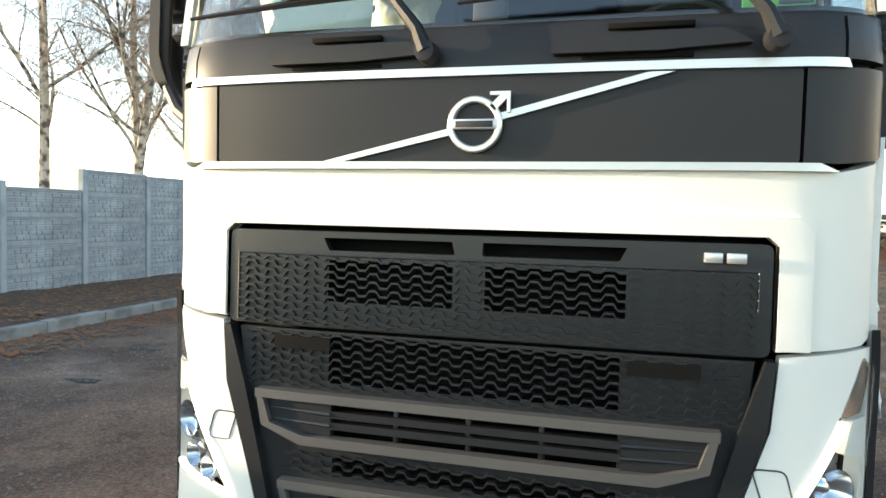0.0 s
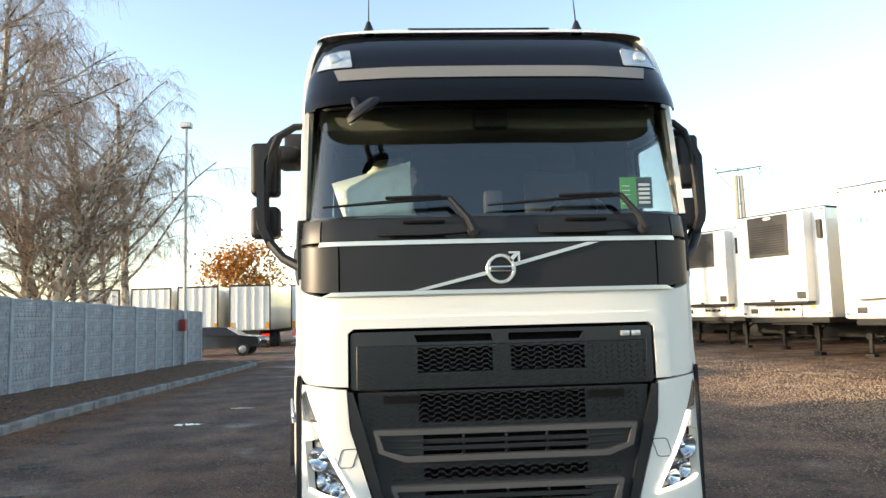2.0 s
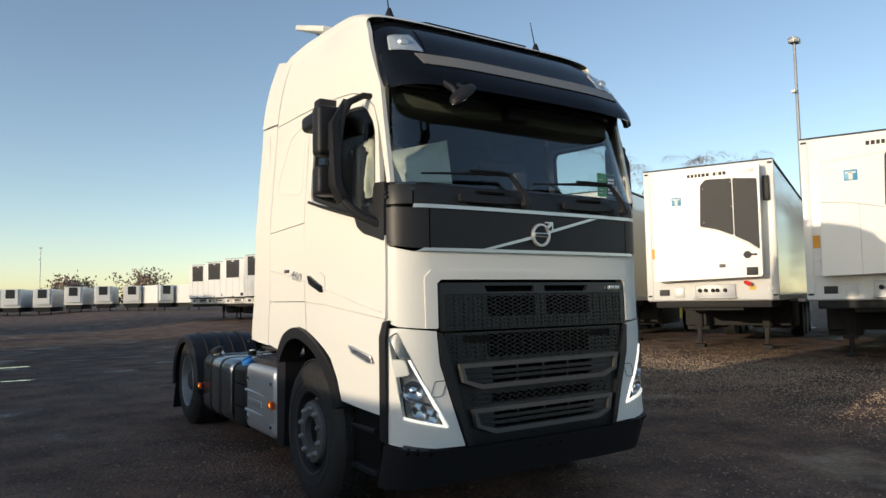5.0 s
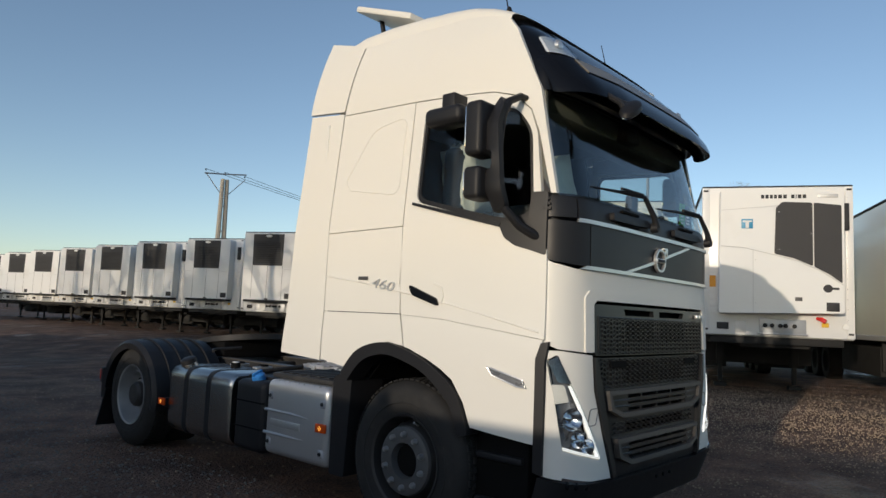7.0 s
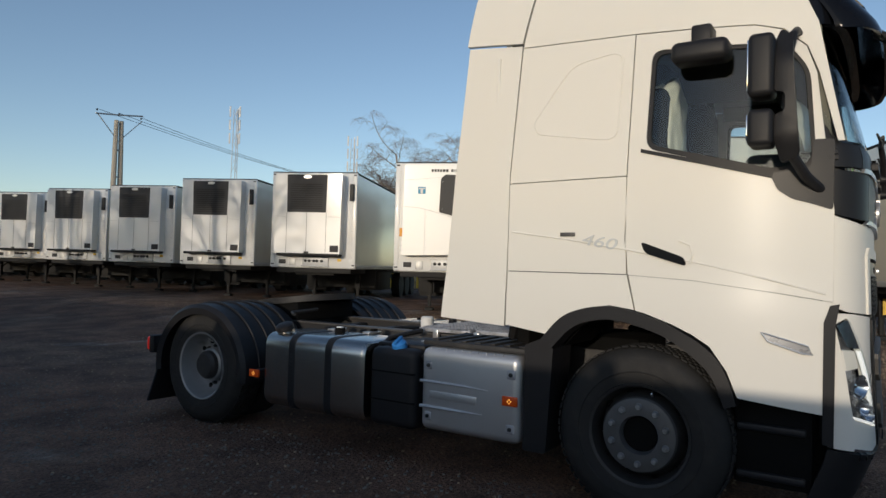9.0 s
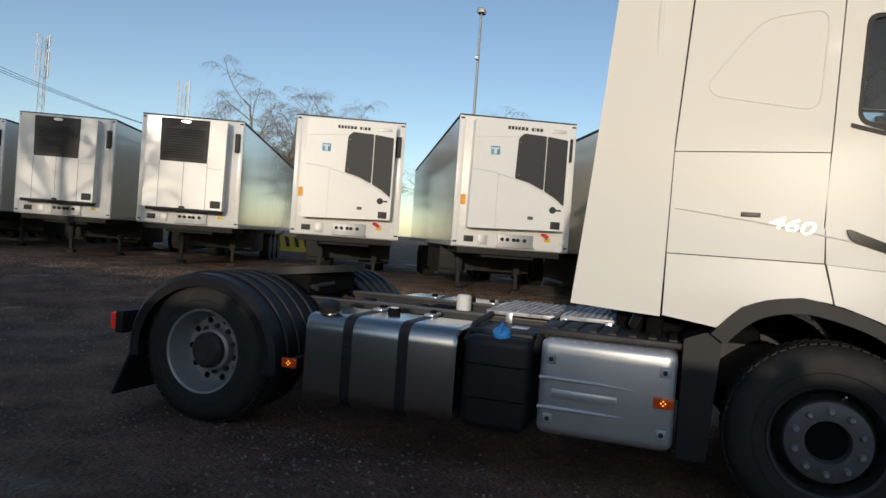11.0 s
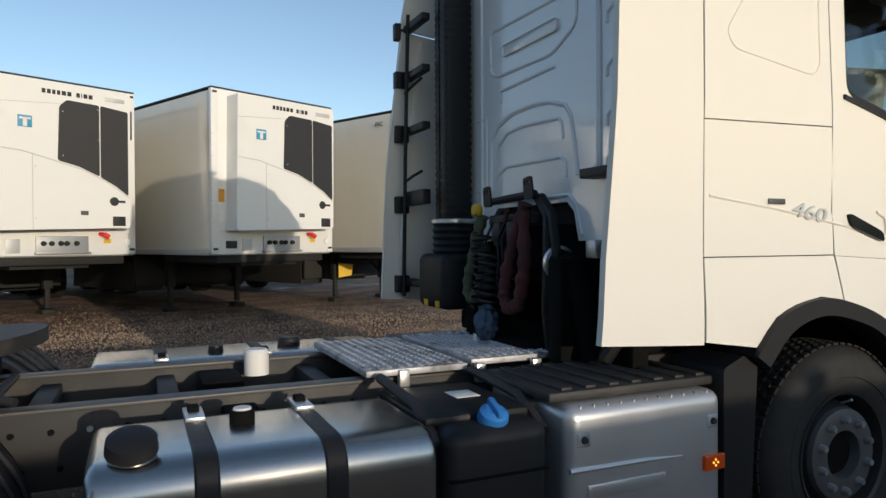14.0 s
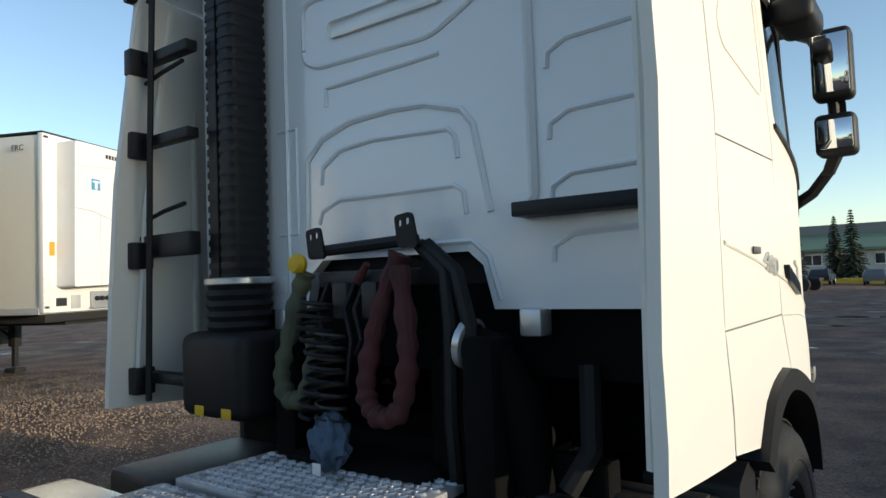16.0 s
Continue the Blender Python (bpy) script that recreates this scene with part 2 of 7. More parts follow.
def sheet(outline, place, inward, thick=0.02, step=0.08, holes=(), edge=0.006):
    """A panel of any outline, holes included, laid on a curved surface: place(u, v) gives a point, inward the way of its thickness.
    Its rim is drawn in by a small rounded edge."""
    from_v, from_e = [], []
    loops = [dense(list(outline), step)] + [dense(list(h), step) for h in holes]
    for lp in loops:
        k = len(from_v)
        from_v += [Vector(p) for p in lp]
        from_e += [(k + i, k + (i + 1) % len(lp)) for i in range(len(lp))]
    us, vs = [p[0] for p in outline], [p[1] for p in outline]

    def inside(p, lp):
        c = False
        for a, b in zip(lp, lp[1:] + lp[:1]):
            if (a[1] > p[1]) != (b[1] > p[1]) and p[0] < (b[0] - a[0]) * (p[1] - a[1]) / (b[1] - a[1]) + a[0]:
                c = not c
        return c
    u = min(us) + step / 2
    while u < max(us):
        v = min(vs) + step / 2
        while v < max(vs):
            if inside((u, v), loops[0]) and not any(inside((u, v), h) for h in loops[1:]) and min((Vector((u, v)) - q).length_squared for q in from_v) > (step * 0.45) ** 2:
                from_v.append(Vector((u, v)))
            v += step
        u += step
    vs2, es2, fs2, *_ = cdt(from_v, from_e, [], 0, 1e-6)
    kept = []
    for f in fs2:
        c = (sum(vs2[i][0] for i in f) / len(f), sum(vs2[i][1] for i in f) / len(f))
        if inside(c, loops[0]) and not any(inside(c, h) for h in loops[1:]):
            kept.append(list(f))
    fs2 = kept
    front = [Vector(place(p[0], p[1])) for p in vs2]
    ways = [Vector(inward(p[0], p[1]) if callable(inward) else inward).normalized() for p in vs2]
    n = len(front)
    count = {}
    for f in fs2:
        for a, b in zip(f, f[1:] + f[:1]):
            count[(a, b)] = 1
    rim = [(a, b) for a, b in count if (b, a) not in count]
    verts, faces = [tuple(p) for p in front], [tuple(f) for f in fs2]
    low, back = {}, {}
    for a, b in rim:
        for q in (a, b):
            if q not in low:
                low[q] = len(verts)
                verts.append(tuple(front[q] + ways[q] * edge))
                back[q] = len(verts)
                verts.append(tuple(front[q] + ways[q] * thick))
    for a, b in rim:
        faces += [(b, a, low[a], low[b]), (low[b], low[a], back[a], back[b])]
    base = len(verts)
    verts += [tuple(p + w * thick) for p, w in zip(front, ways)]
    faces += [tuple(base + i for i in f[::-1]) for f in fs2]
    bm = bmesh.new()
    bv = [bm.verts.new(p) for p in verts]
    for f in faces:
        try:
            bm.faces.new([bv[i] for i in f])
        except ValueError:
            pass
    bmesh.ops.remove_doubles(bm, verts=bm.verts, dist=1e-5)
    return bm


def lettering(text, size, depth, m, material, parent=None, name="lettering", width=None):
    cu = bpy.data.curves.new(name, "FONT")
    cu.body, cu.size, cu.extrude, cu.align_x, cu.align_y = text, size, depth, "CENTER", "CENTER"
    tmp = bpy.data.objects.new("tmp", cu)
    scene.collection.objects.link(tmp)
    me = bpy.data.meshes.new_from_object(tmp.evaluated_get(bpy.context.evaluated_depsgraph_get()))
    bpy.data.objects.remove(tmp)
    me.transform(m)
    me.name = name
    me.materials.clear()
    ob = new(name, finish(me, material))
    if parent:
        ob.parent = parent
        ob.matrix_parent_inverse = parent.matrix_basis.inverted()
    return ob


# ---- the tractor unit ----
FRONT_Y = [(0.30, 0.06), (0.55, -0.035), (0.80, -0.02), (1.26, -0.01), (1.6, 0.0), (2.12, 0.0), (2.2, 0.02), (2.9, 0.2)]
FRONT_W = [(2.1, 1.115), (2.85, 1.07), (3.05, 1.065), (3.35, 1.035)]


def SF(s, z, out=0.0):
    """The front skin: s runs across it and round both corners."""
    w = lerp(FRONT_W, z) / 1.13
    a, y0 = abs(s), lerp(FRONT_Y, z)
    if a < 0.85:
        x, y = a, y0 + 0.02 * (a / 0.85) ** 4
    else:
        t = min(1.0, (a - 0.85) / 0.42) * math.pi / 2
        x, y = 0.85 + 0.28 * math.sin(t), y0 + 0.02 + 0.2 * (1 - math.cos(t))
        x, y = x + out * math.sin(t), y + out * (1 - math.cos(t))
    return (math.copysign(x * w, s), y - out, z)


def IN(s, z):
    t = max(0.0, min(1.0, (abs(s) - 0.85) / 0.42)) * math.pi / 2
    return (-math.copysign(math.sin(t), s), math.cos(t), 0)


def HW(y, z):
    h = 1.235
    if y < 1.0:
        h -= 0.118 * ((1.0 - y) / 0.85) ** 2
    if y > 2.0:
        h -= 0.02 * ((y - 2.0) / 0.6) ** 2
    if z > 2.1:
        h -= 0.05 * min(1, (z - 2.1) / 0.85)
    if z > 2.95:
        h -= (0.14 - 0.06 * max(0.0, min(1.0, (y - 1.2) / 0.7))) * min(1.25, (z - 2.95) / 0.55) ** 2
    if z < 1.45:
        h += 0.012 * min(1, (1.45 - z) / 0.2)
    return h


def build_truck():
    T = thing("tractor_unit", "cream-white two-axle tractor unit with black trim, parked on the gravel yard", "truck")

    def side_panel(name, poly, sgn, material=PAINT, thick=0.03, lift=0.0, holes=(), step=0.07, parent=T, label="", edge=0.006):
        return part(name, sheet(poly, lambda y, z: (sgn * (HW(y, z) + lift), y, z), (-sgn, 0, 0), thick, step, holes, edge), material, parent, label)

    def front_panel(name, poly, material, thick=0.03, lift=0.0, holes=(), step=0.06, parent=T, label="", edge=0.005):
        return part(name, sheet(poly, lambda s, z: SF(s, z, lift), IN, thick, step, holes, edge), material, parent, label)

    def mir(poly):
        return [(-u, v) for u, v in poly][::-1]

    # body sides, both flanks
    window = rounded([(1.135, 2.205), (1.115, 2.80), (0.40, 2.755), (0.285, 2.60), (0.245, 2.05), (0.46, 2.025)], 0.07)
    door = [(1.215, 2.912), (0.56, 2.868), (0.42, 2.828), (0.305, 2.725), (0.255, 2.58), (0.165, 1.83), (0.165, 1.345), (0.45, 1.385), (0.85, 1.435), (1.225, 1.455), (1.237, 1.62), (1.25, 1.66), (1.238, 2.05)]
    step_panel = [(1.22, 1.4525), (0.85, 1.4325), (0.45, 1.3825), (0.17, 1.3425), (0.20, 1.25), (0.205, 0.75), (0.61, 0.80), (0.665, 0.94), (0.755, 1.07), (0.85, 1.13), (0.96, 1.18), (1.12, 1.235), (1.17, 1.245)]
    lower = [(2.028, 1.4545), (1.232, 1.4545), (1.18, 1.25), (1.33, 1.27), (1.5, 1.24), (1.62, 1.19), (1.74, 1.065), (2.028, 1.105)]
    mid = [(2.026, 2.03), (1.245, 2.045), (1.243, 1.655), (1.235, 1.46), (2.03, 1.46)]
    upper = [(1.975, 2.943), (1.222, 2.914), (1.245, 2.051), (2.026, 2.036)]
    roofside = [(1.975, 2.95), (1.22, 2.92), (0.56, 2.875), (0.415, 2.835), (0.30, 2.73), (0.243, 2.58), (0.152, 2.20), (0.12, 2.20), (0.2, 2.6), (0.25, 2.86), (0.345, 3.08), (0.45, 3.29), (0.55, 3.41), (0.87, 3.48), (1.3, 3.5), (1.86, 3.48)]
    fairing = [(2.04, 1.095), (2.59, 1.125), (2.575, 1.6), (2.545, 2.1), (2.455, 3.01), (1.985, 2.96), (2.03, 2.1)]
    topfairing = [(1.985, 2.98), (2.46, 3.03), (2.37, 3.65), (1.87, 3.5)]
    arch_out = [(1.765, 1.03), (1.64, 1.17), (1.51, 1.235), (1.33, 1.265), (1.15, 1.235), (0.96, 1.17), (0.77, 1.06), (0.67, 0.93), (0.61, 0.76)]
    arch_in = [(0.67, 0.74), (0.735, 0.9), (0.83, 1.0), (0.98, 1.1), (1.16, 1.16), (1.32, 1.185), (1.47, 1.16), (1.58, 1.1), (1.69, 0.98)]
    fairing_right = [(2.04, 1.095), (2.548, 1.122), (2.518, 1.45), (2.478, 1.9), (2.44, 2.4), (2.40, 3.005), (1.985, 2.96), (2.03, 2.1)]
    topfairing_right = [(1.985, 2.98), (2.42, 3.025), (2.335, 3.64), (1.87, 3.5)]
    for sg in (-1, 1):
        d = side_panel("door", door, sg, holes=[window])
        side_panel("window_seal", [(u + (0.0), v) for u, v in window], sg, PLASTIC, 0.02, -0.012, [rounded([(1.112, 2.23), (1.092, 2.778), (0.41, 2.735), (0.31, 2.6), (0.27, 2.085), (0.46, 2.06)], 0.06)], parent=d)
        g = side_panel("window_pane", rounded([(1.125, 2.215), (1.105, 2.79), (0.40, 2.745), (0.295, 2.6), (0.255, 2.06), (0.46, 2.035)], 0.06), sg, SIDEGLASS, 0.006, -0.022, parent=d, label="tinted side window")
        g.visible_shadow = False
        side_panel("window_sill", [(1.16, 2.205), (1.16, 2.185), (0.46, 2.005), (0.45, 2.03)], sg, PLASTIC, 0.03, 0.012, parent=d)
        side_panel("mirror_base", rounded([(0.47, 2.03), (0.43, 1.94), (0.36, 1.89), (0.27, 1.865), (0.17, 1.83), (0.165, 2.21), (0.265, 2.21), (0.275, 2.06)], 0.02), sg, HATCH, 0.04, 0.006, parent=d)
        hd = part("door_handle", sheet(rounded([(1.15, 1.655), (0.90, 1.565), (0.885, 1.515), (1.12, 1.585)], 0.03), lambda y, z: (sg * (HW(y, z) + 0.018), y, z), (-sg, 0, 0), 0.03, 0.03), GLOSS, d, "black recessed door handle")
        part("handle_rim", tube([(sg * (HW(y, z) + 0.004), y, z) for y, z in ((0.93, 1.66), (0.87, 1.635), (0.855, 1.58), (0.87, 1.53))], 0.007, 6), PAINT, d)
        side_panel("entry_panel", step_panel, sg)
        side_panel("side_panel_lower", lower, sg)
        side_panel("side_panel_middle", mid, sg)
        up = side_panel("side_panel_upper", upper, sg)
        part("pressed_bead", tube([(sg * (HW(y, z) - 0.001), y, z) for y, z in dense(rounded([(1.29, 2.83), (1.62, 2.78), (1.88, 2.42), (1.84, 2.35), (1.31, 2.27)], 0.09), 0.1)] + [(sg * (HW(1.29, 2.78) - 0.001), 1.29, 2.78)], 0.006, 6), PAINT, up)
        side_panel("roof_side", roofside, sg)
        side_panel("side_fairing", fairing_right if sg < 0 else fairing, sg, thick=0.035, step=0.1)
        side_panel("side_fairing_top", topfairing_right if sg < 0 else topfairing, sg, thick=0.035, step=0.1)
        part("fairing_inner_rib", rbox(sg * 1.175, sg * 1.205, 2.14, 2.17, 1.15, 2.9, 0.008), PAINT, T)
        part("fairing_inner_rib", tube([(sg * 1.17, 2.47, 1.16), (sg * 1.165, 2.42, 2.0), (sg * 1.13, 2.3, 2.95)], 0.018, 6), PAINT, T)
        part("wheel_arch", sheet(flowing(arch_out) + flowing(arch_in), lambda y, z: (sg * (HW(y, z) + 0.03), y, z), (-sg, 0, 0), 0.16, 0.06, (), 0.012), PLASTIC, T, "black plastic wheel arch trim")
        side_panel("arch_flap", rounded([(1.78, 1.03), (1.70, 1.0), (1.74, 0.3), (1.90, 0.3), (1.90, 0.98)], 0.02), sg, PLASTIC, 0.3, -0.03)
        side_panel("side_repeater", rounded([(0.495, 1.165), (0.275, 1.105), (0.255, 1.065), (0.30, 1.07), (0.46, 1.125)], 0.012), sg, LAMPBACK, 0.02, 0.016, label="chrome-edged side turn signal")
        part("repeater_rim", tube([(sg * (HW(y, z) + 0.018), y, z) for y, z in ((0.495, 1.168), (0.275, 1.108), (0.252, 1.064), (0.30, 1.068), (0.462, 1.122), (0.495, 1.168))], 0.005, 6), CHROME, T)
        # step well below the door, its shade put into a near-black box
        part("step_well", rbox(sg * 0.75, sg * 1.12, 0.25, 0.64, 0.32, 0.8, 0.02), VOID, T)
        for z in (0.36, 0.62):
            part("entry_step", rbox(sg * 0.95, sg * 1.15, 0.28, 0.62, z, z + 0.04, 0.01), PLASTIC, T)
        # crease across the flank
        part("flank_crease", tube([(sg * (HW(y, z) + 0.0), y, z) for y, z in [(2.0, 1.715), (1.6, 1.665), (1.26, 1.61), (1.2, 1.6), (0.8, 1.53), (0.45, 1.45), (0.2, 1.385)]], 0.0075, 6), PAINT, T)
        side_panel("corner_seam", [(0.206, 0.60), (0.206, 1.235), (0.178, 1.325), (0.135, 1.335), (0.152, 1.22), (0.155, 0.585)], sg, PLASTIC, 0.02, 0.006)
        part("panel_gap", rbox(sg * 1.05, sg * 1.106, 0.17, 0.22, 0.62, 1.34, 0.004), VOID, T)

    # model number on the right flank, and a small plate before it
    lettering("460", 0.125, 0.004, Matrix.Translation((-1.241, 1.40, 1.648)) @ pose(0, 0, 0, 90, 0, -90) @ pose(0, 0, 0, 0, 0, -9) @ Matrix(((1.2, 0.22, 0, 0), (0, 0.78, 0, 0), (0, 0, 1, 0), (0, 0, 0, 1))), CHROME, T, "model_number")
    part("name_plate", rbox(-1.244, -1.238, 1.56, 1.66, 1.685, 1.71, 0.002, m=None), SLAT, T)

    # near-black structure that paints shade into the gaps, with room for the cabin
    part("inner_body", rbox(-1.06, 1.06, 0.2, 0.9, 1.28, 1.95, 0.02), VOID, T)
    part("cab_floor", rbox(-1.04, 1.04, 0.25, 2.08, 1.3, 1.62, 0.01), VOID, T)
    for sg in (-1, 1):
        part("inner_side", sheet([(2.08, 1.28), (2.08, 3.45), (1.3, 3.45), (1.22, 2.9), (1.2, 2.85), (1.2, 2.25), (1.1, 2.12), (0.4, 1.98), (0.2, 1.95), (0.2, 1.35), (1.2, 1.4)], lambda y, z: (sg * (HW(y, z) - 0.036), y, z), (-sg, 0, 0), 0.03, 0.15), DASH, T)
        part("pillar_lining", sheet([(0.18, 2.2), (0.235, 2.2), (0.32, 2.62), (0.42, 2.76), (1.15, 2.83), (1.15, 2.95), (0.35, 2.95), (0.24, 2.85)], lambda y, z: (sg * (HW(y, z) - 0.034), y, z), (-sg, 0, 0), 0.02, 0.1), LINER, T)
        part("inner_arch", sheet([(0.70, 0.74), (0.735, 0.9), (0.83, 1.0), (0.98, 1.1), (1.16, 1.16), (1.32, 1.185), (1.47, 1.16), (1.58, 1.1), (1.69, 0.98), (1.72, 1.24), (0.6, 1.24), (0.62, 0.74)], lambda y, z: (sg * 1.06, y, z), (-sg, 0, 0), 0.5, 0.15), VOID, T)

    # roof shell
    ze = [(0.30, 3.27), (0.55, 3.41), (0.87, 3.48), (1.3, 3.5), (1.9, 3.48)]
    zr = [(0.30, 3.31), (0.42, 3.40), (0.55, 3.485), (0.7, 3.56), (0.87, 3.62), (1.1, 3.665), (1.3, 3.685), (1.66, 3.69), (1.9, 3.66), (2.05, 3.6)]
    ys, n = [0.50 + 0.05 * i for i in range(32)], 24
    V, F = [], []
    for y in ys:
        e, r = lerp(ze, y), lerp(zr, y)
        h = HW(y, e)
        for k in range(n + 1):
            a = math.pi * k / n
            c, s = math.cos(a), math.sin(a)
            V.append((-h * math.copysign(abs(c) ** 0.42, c), y + 0.02 * (1 - s), e + (r - e) * s ** 0.6))
    for i in range(len(ys) - 1):
        for k in range(n):
            q = i * (n + 1) + k
            F.append((q, q + n + 1, q + n + 2, q + 1))
    part("roof", (V, F), PAINT, T)
    part("roof_hatch", sheet(rounded([(-0.48, 0.62), (0.48, 0.62), (0.42, 1.1), (-0.42, 1.1)], 0.06), lambda x, y: (x, y, lerp(zr, y) + 0.012), (0, 0, -1), 0.03, 0.08), GLOSS, T, "dark glass roof hatch")
    part("roof_deflector", rbox(-0.95, 0.95, -0.34, 0.34, -0.025, 0.025, 0.015, 2, Matrix.Translation((0, 1.88, 3.84)) @ pose(0, 0, 0, 20)), PAINT, T, "raised white roof air deflector")
    for x in (-0.75, 0.75):
        part("deflector_strut", tube([(x, 1.7, 3.62), (x, 1.75, 3.8)], 0.02), PLASTIC, T)
        part("deflector_strut", tube([(x, 2.02, 3.6), (x, 2.1, 3.9)], 0.02), PLASTIC, T)
    for x in (-0.74, 0.69):
        a = part("antenna", lathe([(0.04, 0), (0.035, 0.03), (0.02, 0.07), (0.012, 0.09), (0, 0.09)], 12, Matrix.Translation((x, 0.78, lerp(zr, 0.78) - 0.03))), PLASTIC, T)
        part("antenna_rod", tube([(x, 0.78, 3.6), (x, 0.84, 3.86)], [0.006, 0.003], 6), PLASTIC, a)

    # upper front, visor and work lamps
    UF = [(2.84, 0.1), (2.98, 0.085), (3.04, 0.105), (3.10, 0.16), (3.2, 0.245), (3.27, 0.31), (3.34, 0.395), (3.42, 0.5), (3.47, 0.58)]

    def UP(s, z, out=0.0):
        p = SF(s, 2.9)
        return (p[0] * (1.025 - 0.06 * (z - 2.84)) + (math.copysign(out, s) if abs(s) > 0.95 else 0), p[1] - 0.2 + lerp(UF, z) - out, z)
    part("upper_front_panel", sheet(rounded([(-1.27, 2.85), (1.27, 2.85), (1.27, 3.27), (1.14, 3.385), (0.8, 3.455), (-0.8, 3.455), (-1.14, 3.385), (-1.27, 3.27)], 0.05), UP, (0, 1, 0), 0.05, 0.06), GLOSS, T, "gloss black upper front panel")
    part("sign_panel", sheet(rounded([(-0.83, 3.08), (0.83, 3.08), (0.80, 3.36), (-0.80, 3.36)], 0.02), lambda s, z: UP(s, z, 0.012), (0, 1, 0), 0.015, 0.06), GLOSS, T)
    VY = [(2.80, -0.075), (2.86, -0.065), (2.95, 0.0), (3.07, 0.095)]

    def VP(s, z, out=0.0):
        p = SF(s, 2.9)
        return (p[0] * 1.015, p[1] - 0.2 + lerp(VY, z) - out + 0.05 * max(0, abs(s) - 0.6), z + 0.012 * (1 - (s / 1.27) ** 2))
    v = part("sun_visor", sheet(rounded([(-1.24, 2.81), (1.24, 2.81), (1.2, 3.07), (-1.2, 3.07)], 0.04), VP, (0, 1, 0.2), 0.025, 0.05), GLOSS, T, "black sun visor over the windscreen")
    part("visor_strip", sheet([(-0.945, 3.062), (-0.91, 2.972), (0.91, 2.972), (0.945, 3.062)], lambda s, z: VP(s, z, 0.008), (0, 1, 0), 0.012, 0.06), STRIP, v, "grey visor strip")
    for sg in (-1, 1):
        lp = [(sg * a, b) for a, b in ((0.845, 3.105), (1.085, 3.105), (1.045, 3.24), (0.88, 3.265))]
        lp = lp if sg > 0 else lp[::-1]
        w = part("work_lamp", sheet(rounded(lp, 0.02), lambda s, z: UP(s, z, 0.008), (0, 1, 0), 0.02, 0.04), FROSTED, T, "clear roof spot lamp")
        part("bulb", lathe([(0, 0.03), (0.03, 0.02), (0.042, 0)], 16, Matrix.Translation(Vector(UP(sg * 0.96, 3.175, 0.01))) @ pose(0, 0, 0, 90)), CHROME, w)
        part("lens", sheet(rounded(lp, 0.02), lambda s, z: UP(s, z, 0.02), (0, 1, 0), 0.004, 0.05), LENS, w)

    # windscreen with its black border
    ws = rounded([(-1.19, 2.19), (1.19, 2.19), (1.19, 2.88), (-1.19, 2.88)], 0.08)
    g = front_panel("windscreen", ws, WINDSCREEN, 0.006, 0.0, label="large tinted windscreen")
    g.visible_shadow = False
    front_panel("windscreen_border", rounded([(-1.23, 2.175), (1.23, 2.175), (1.23, 2.90), (-1.23, 2.90)], 0.06), PLASTIC, 0.02, -0.006, [rounded([(-1.17, 2.205), (1.17, 2.205), (1.17, 2.86), (-1.17, 2.86)], 0.06)], parent=g)

    # anthracite hatch
    front_panel("front_hatch", rounded([(-0.885, 1.785), (0.885, 1.785), (0.885, 2.035), (-0.885, 2.035)], 0.01), HATCH, 0.03, 0.006, label="anthracite front hatch")
    for sg in (-1, 1):
        c = [(0.895, 1.785), (1.0, 1.785), (1.15, 1.80), (1.27, 1.835), (1.27, 2.045), (0.895, 2.035)]
        front_panel("corner_panel", c if sg > 0 else mir(c), HATCH, 0.03, 0.006)
        c = [(1.0, 2.062), (1.27, 2.062), (1.27, 2.195), (1.0, 2.178)]
        front_panel("corner_panel_upper", c if sg > 0 else mir(c), HATCH, 0.03, 0.004)
        for k in range(3):
            c = [(1.18, 2.10 + 0.03 * k), (1.285, 2.10 + 0.03 * k), (1.285, 2.118 + 0.03 * k), (1.18, 2.118 + 0.03 * k)]
            front_panel("corner_fin", c if sg > 0 else mir(c), PLASTIC, 0.02, 0.022)
    cowl = front_panel("cowl", [(-0.99, 2.062), (0.99, 2.062), (0.99, 2.178), (-0.99, 2.178)], HATCH, 0.03, 0.004)
    for cx in (-0.40, 0.50):
        part("cowl_grip", sheet(rounded([(cx - 0.28, 2.085), (cx + 0.02, 2.085), (cx + 0.26, 2.10), (cx + 0.18, 2.14), (cx - 0.28, 2.135)], 0.012), lambda s, z: SF(s, z, 0.035), (0, 1, 0), 0.035, 0.05), PLASTIC, T, "moulded cowl hand grip")
        # black bars for the slots, the shade inside put into their colour
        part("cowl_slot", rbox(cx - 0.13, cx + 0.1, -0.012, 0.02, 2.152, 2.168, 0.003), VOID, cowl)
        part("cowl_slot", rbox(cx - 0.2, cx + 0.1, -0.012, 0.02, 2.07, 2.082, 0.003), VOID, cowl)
    front_panel("silver_strip_upper", [(-1.0, 2.036), (-0.9, 2.036), (0.9, 2.036), (1.0, 2.036), (0.99, 2.06), (-0.99, 2.06)], CHROME, 0.02, 0.018, step=0.05)
    front_panel("silver_strip_lower", [(-0.98, 1.762), (0.98, 1.762), (0.93, 1.784), (-0.93, 1.784)], CHROME, 0.02, 0.02, step=0.05)
    # emblem: a plain ring with an arrow tip and the diagonal bar behind it
    em = part("emblem_ring", lathe([(0.063, 0), (0.063, 0.016), (0.067, 0.02), (0.078, 0.02), (0.082, 0.016), (0.082, 0)], 40, Matrix.Translation((0.0, -0.012, 1.892)) @ pose(0, 0, 0, 90)), CHROME, T, "silver ring emblem")
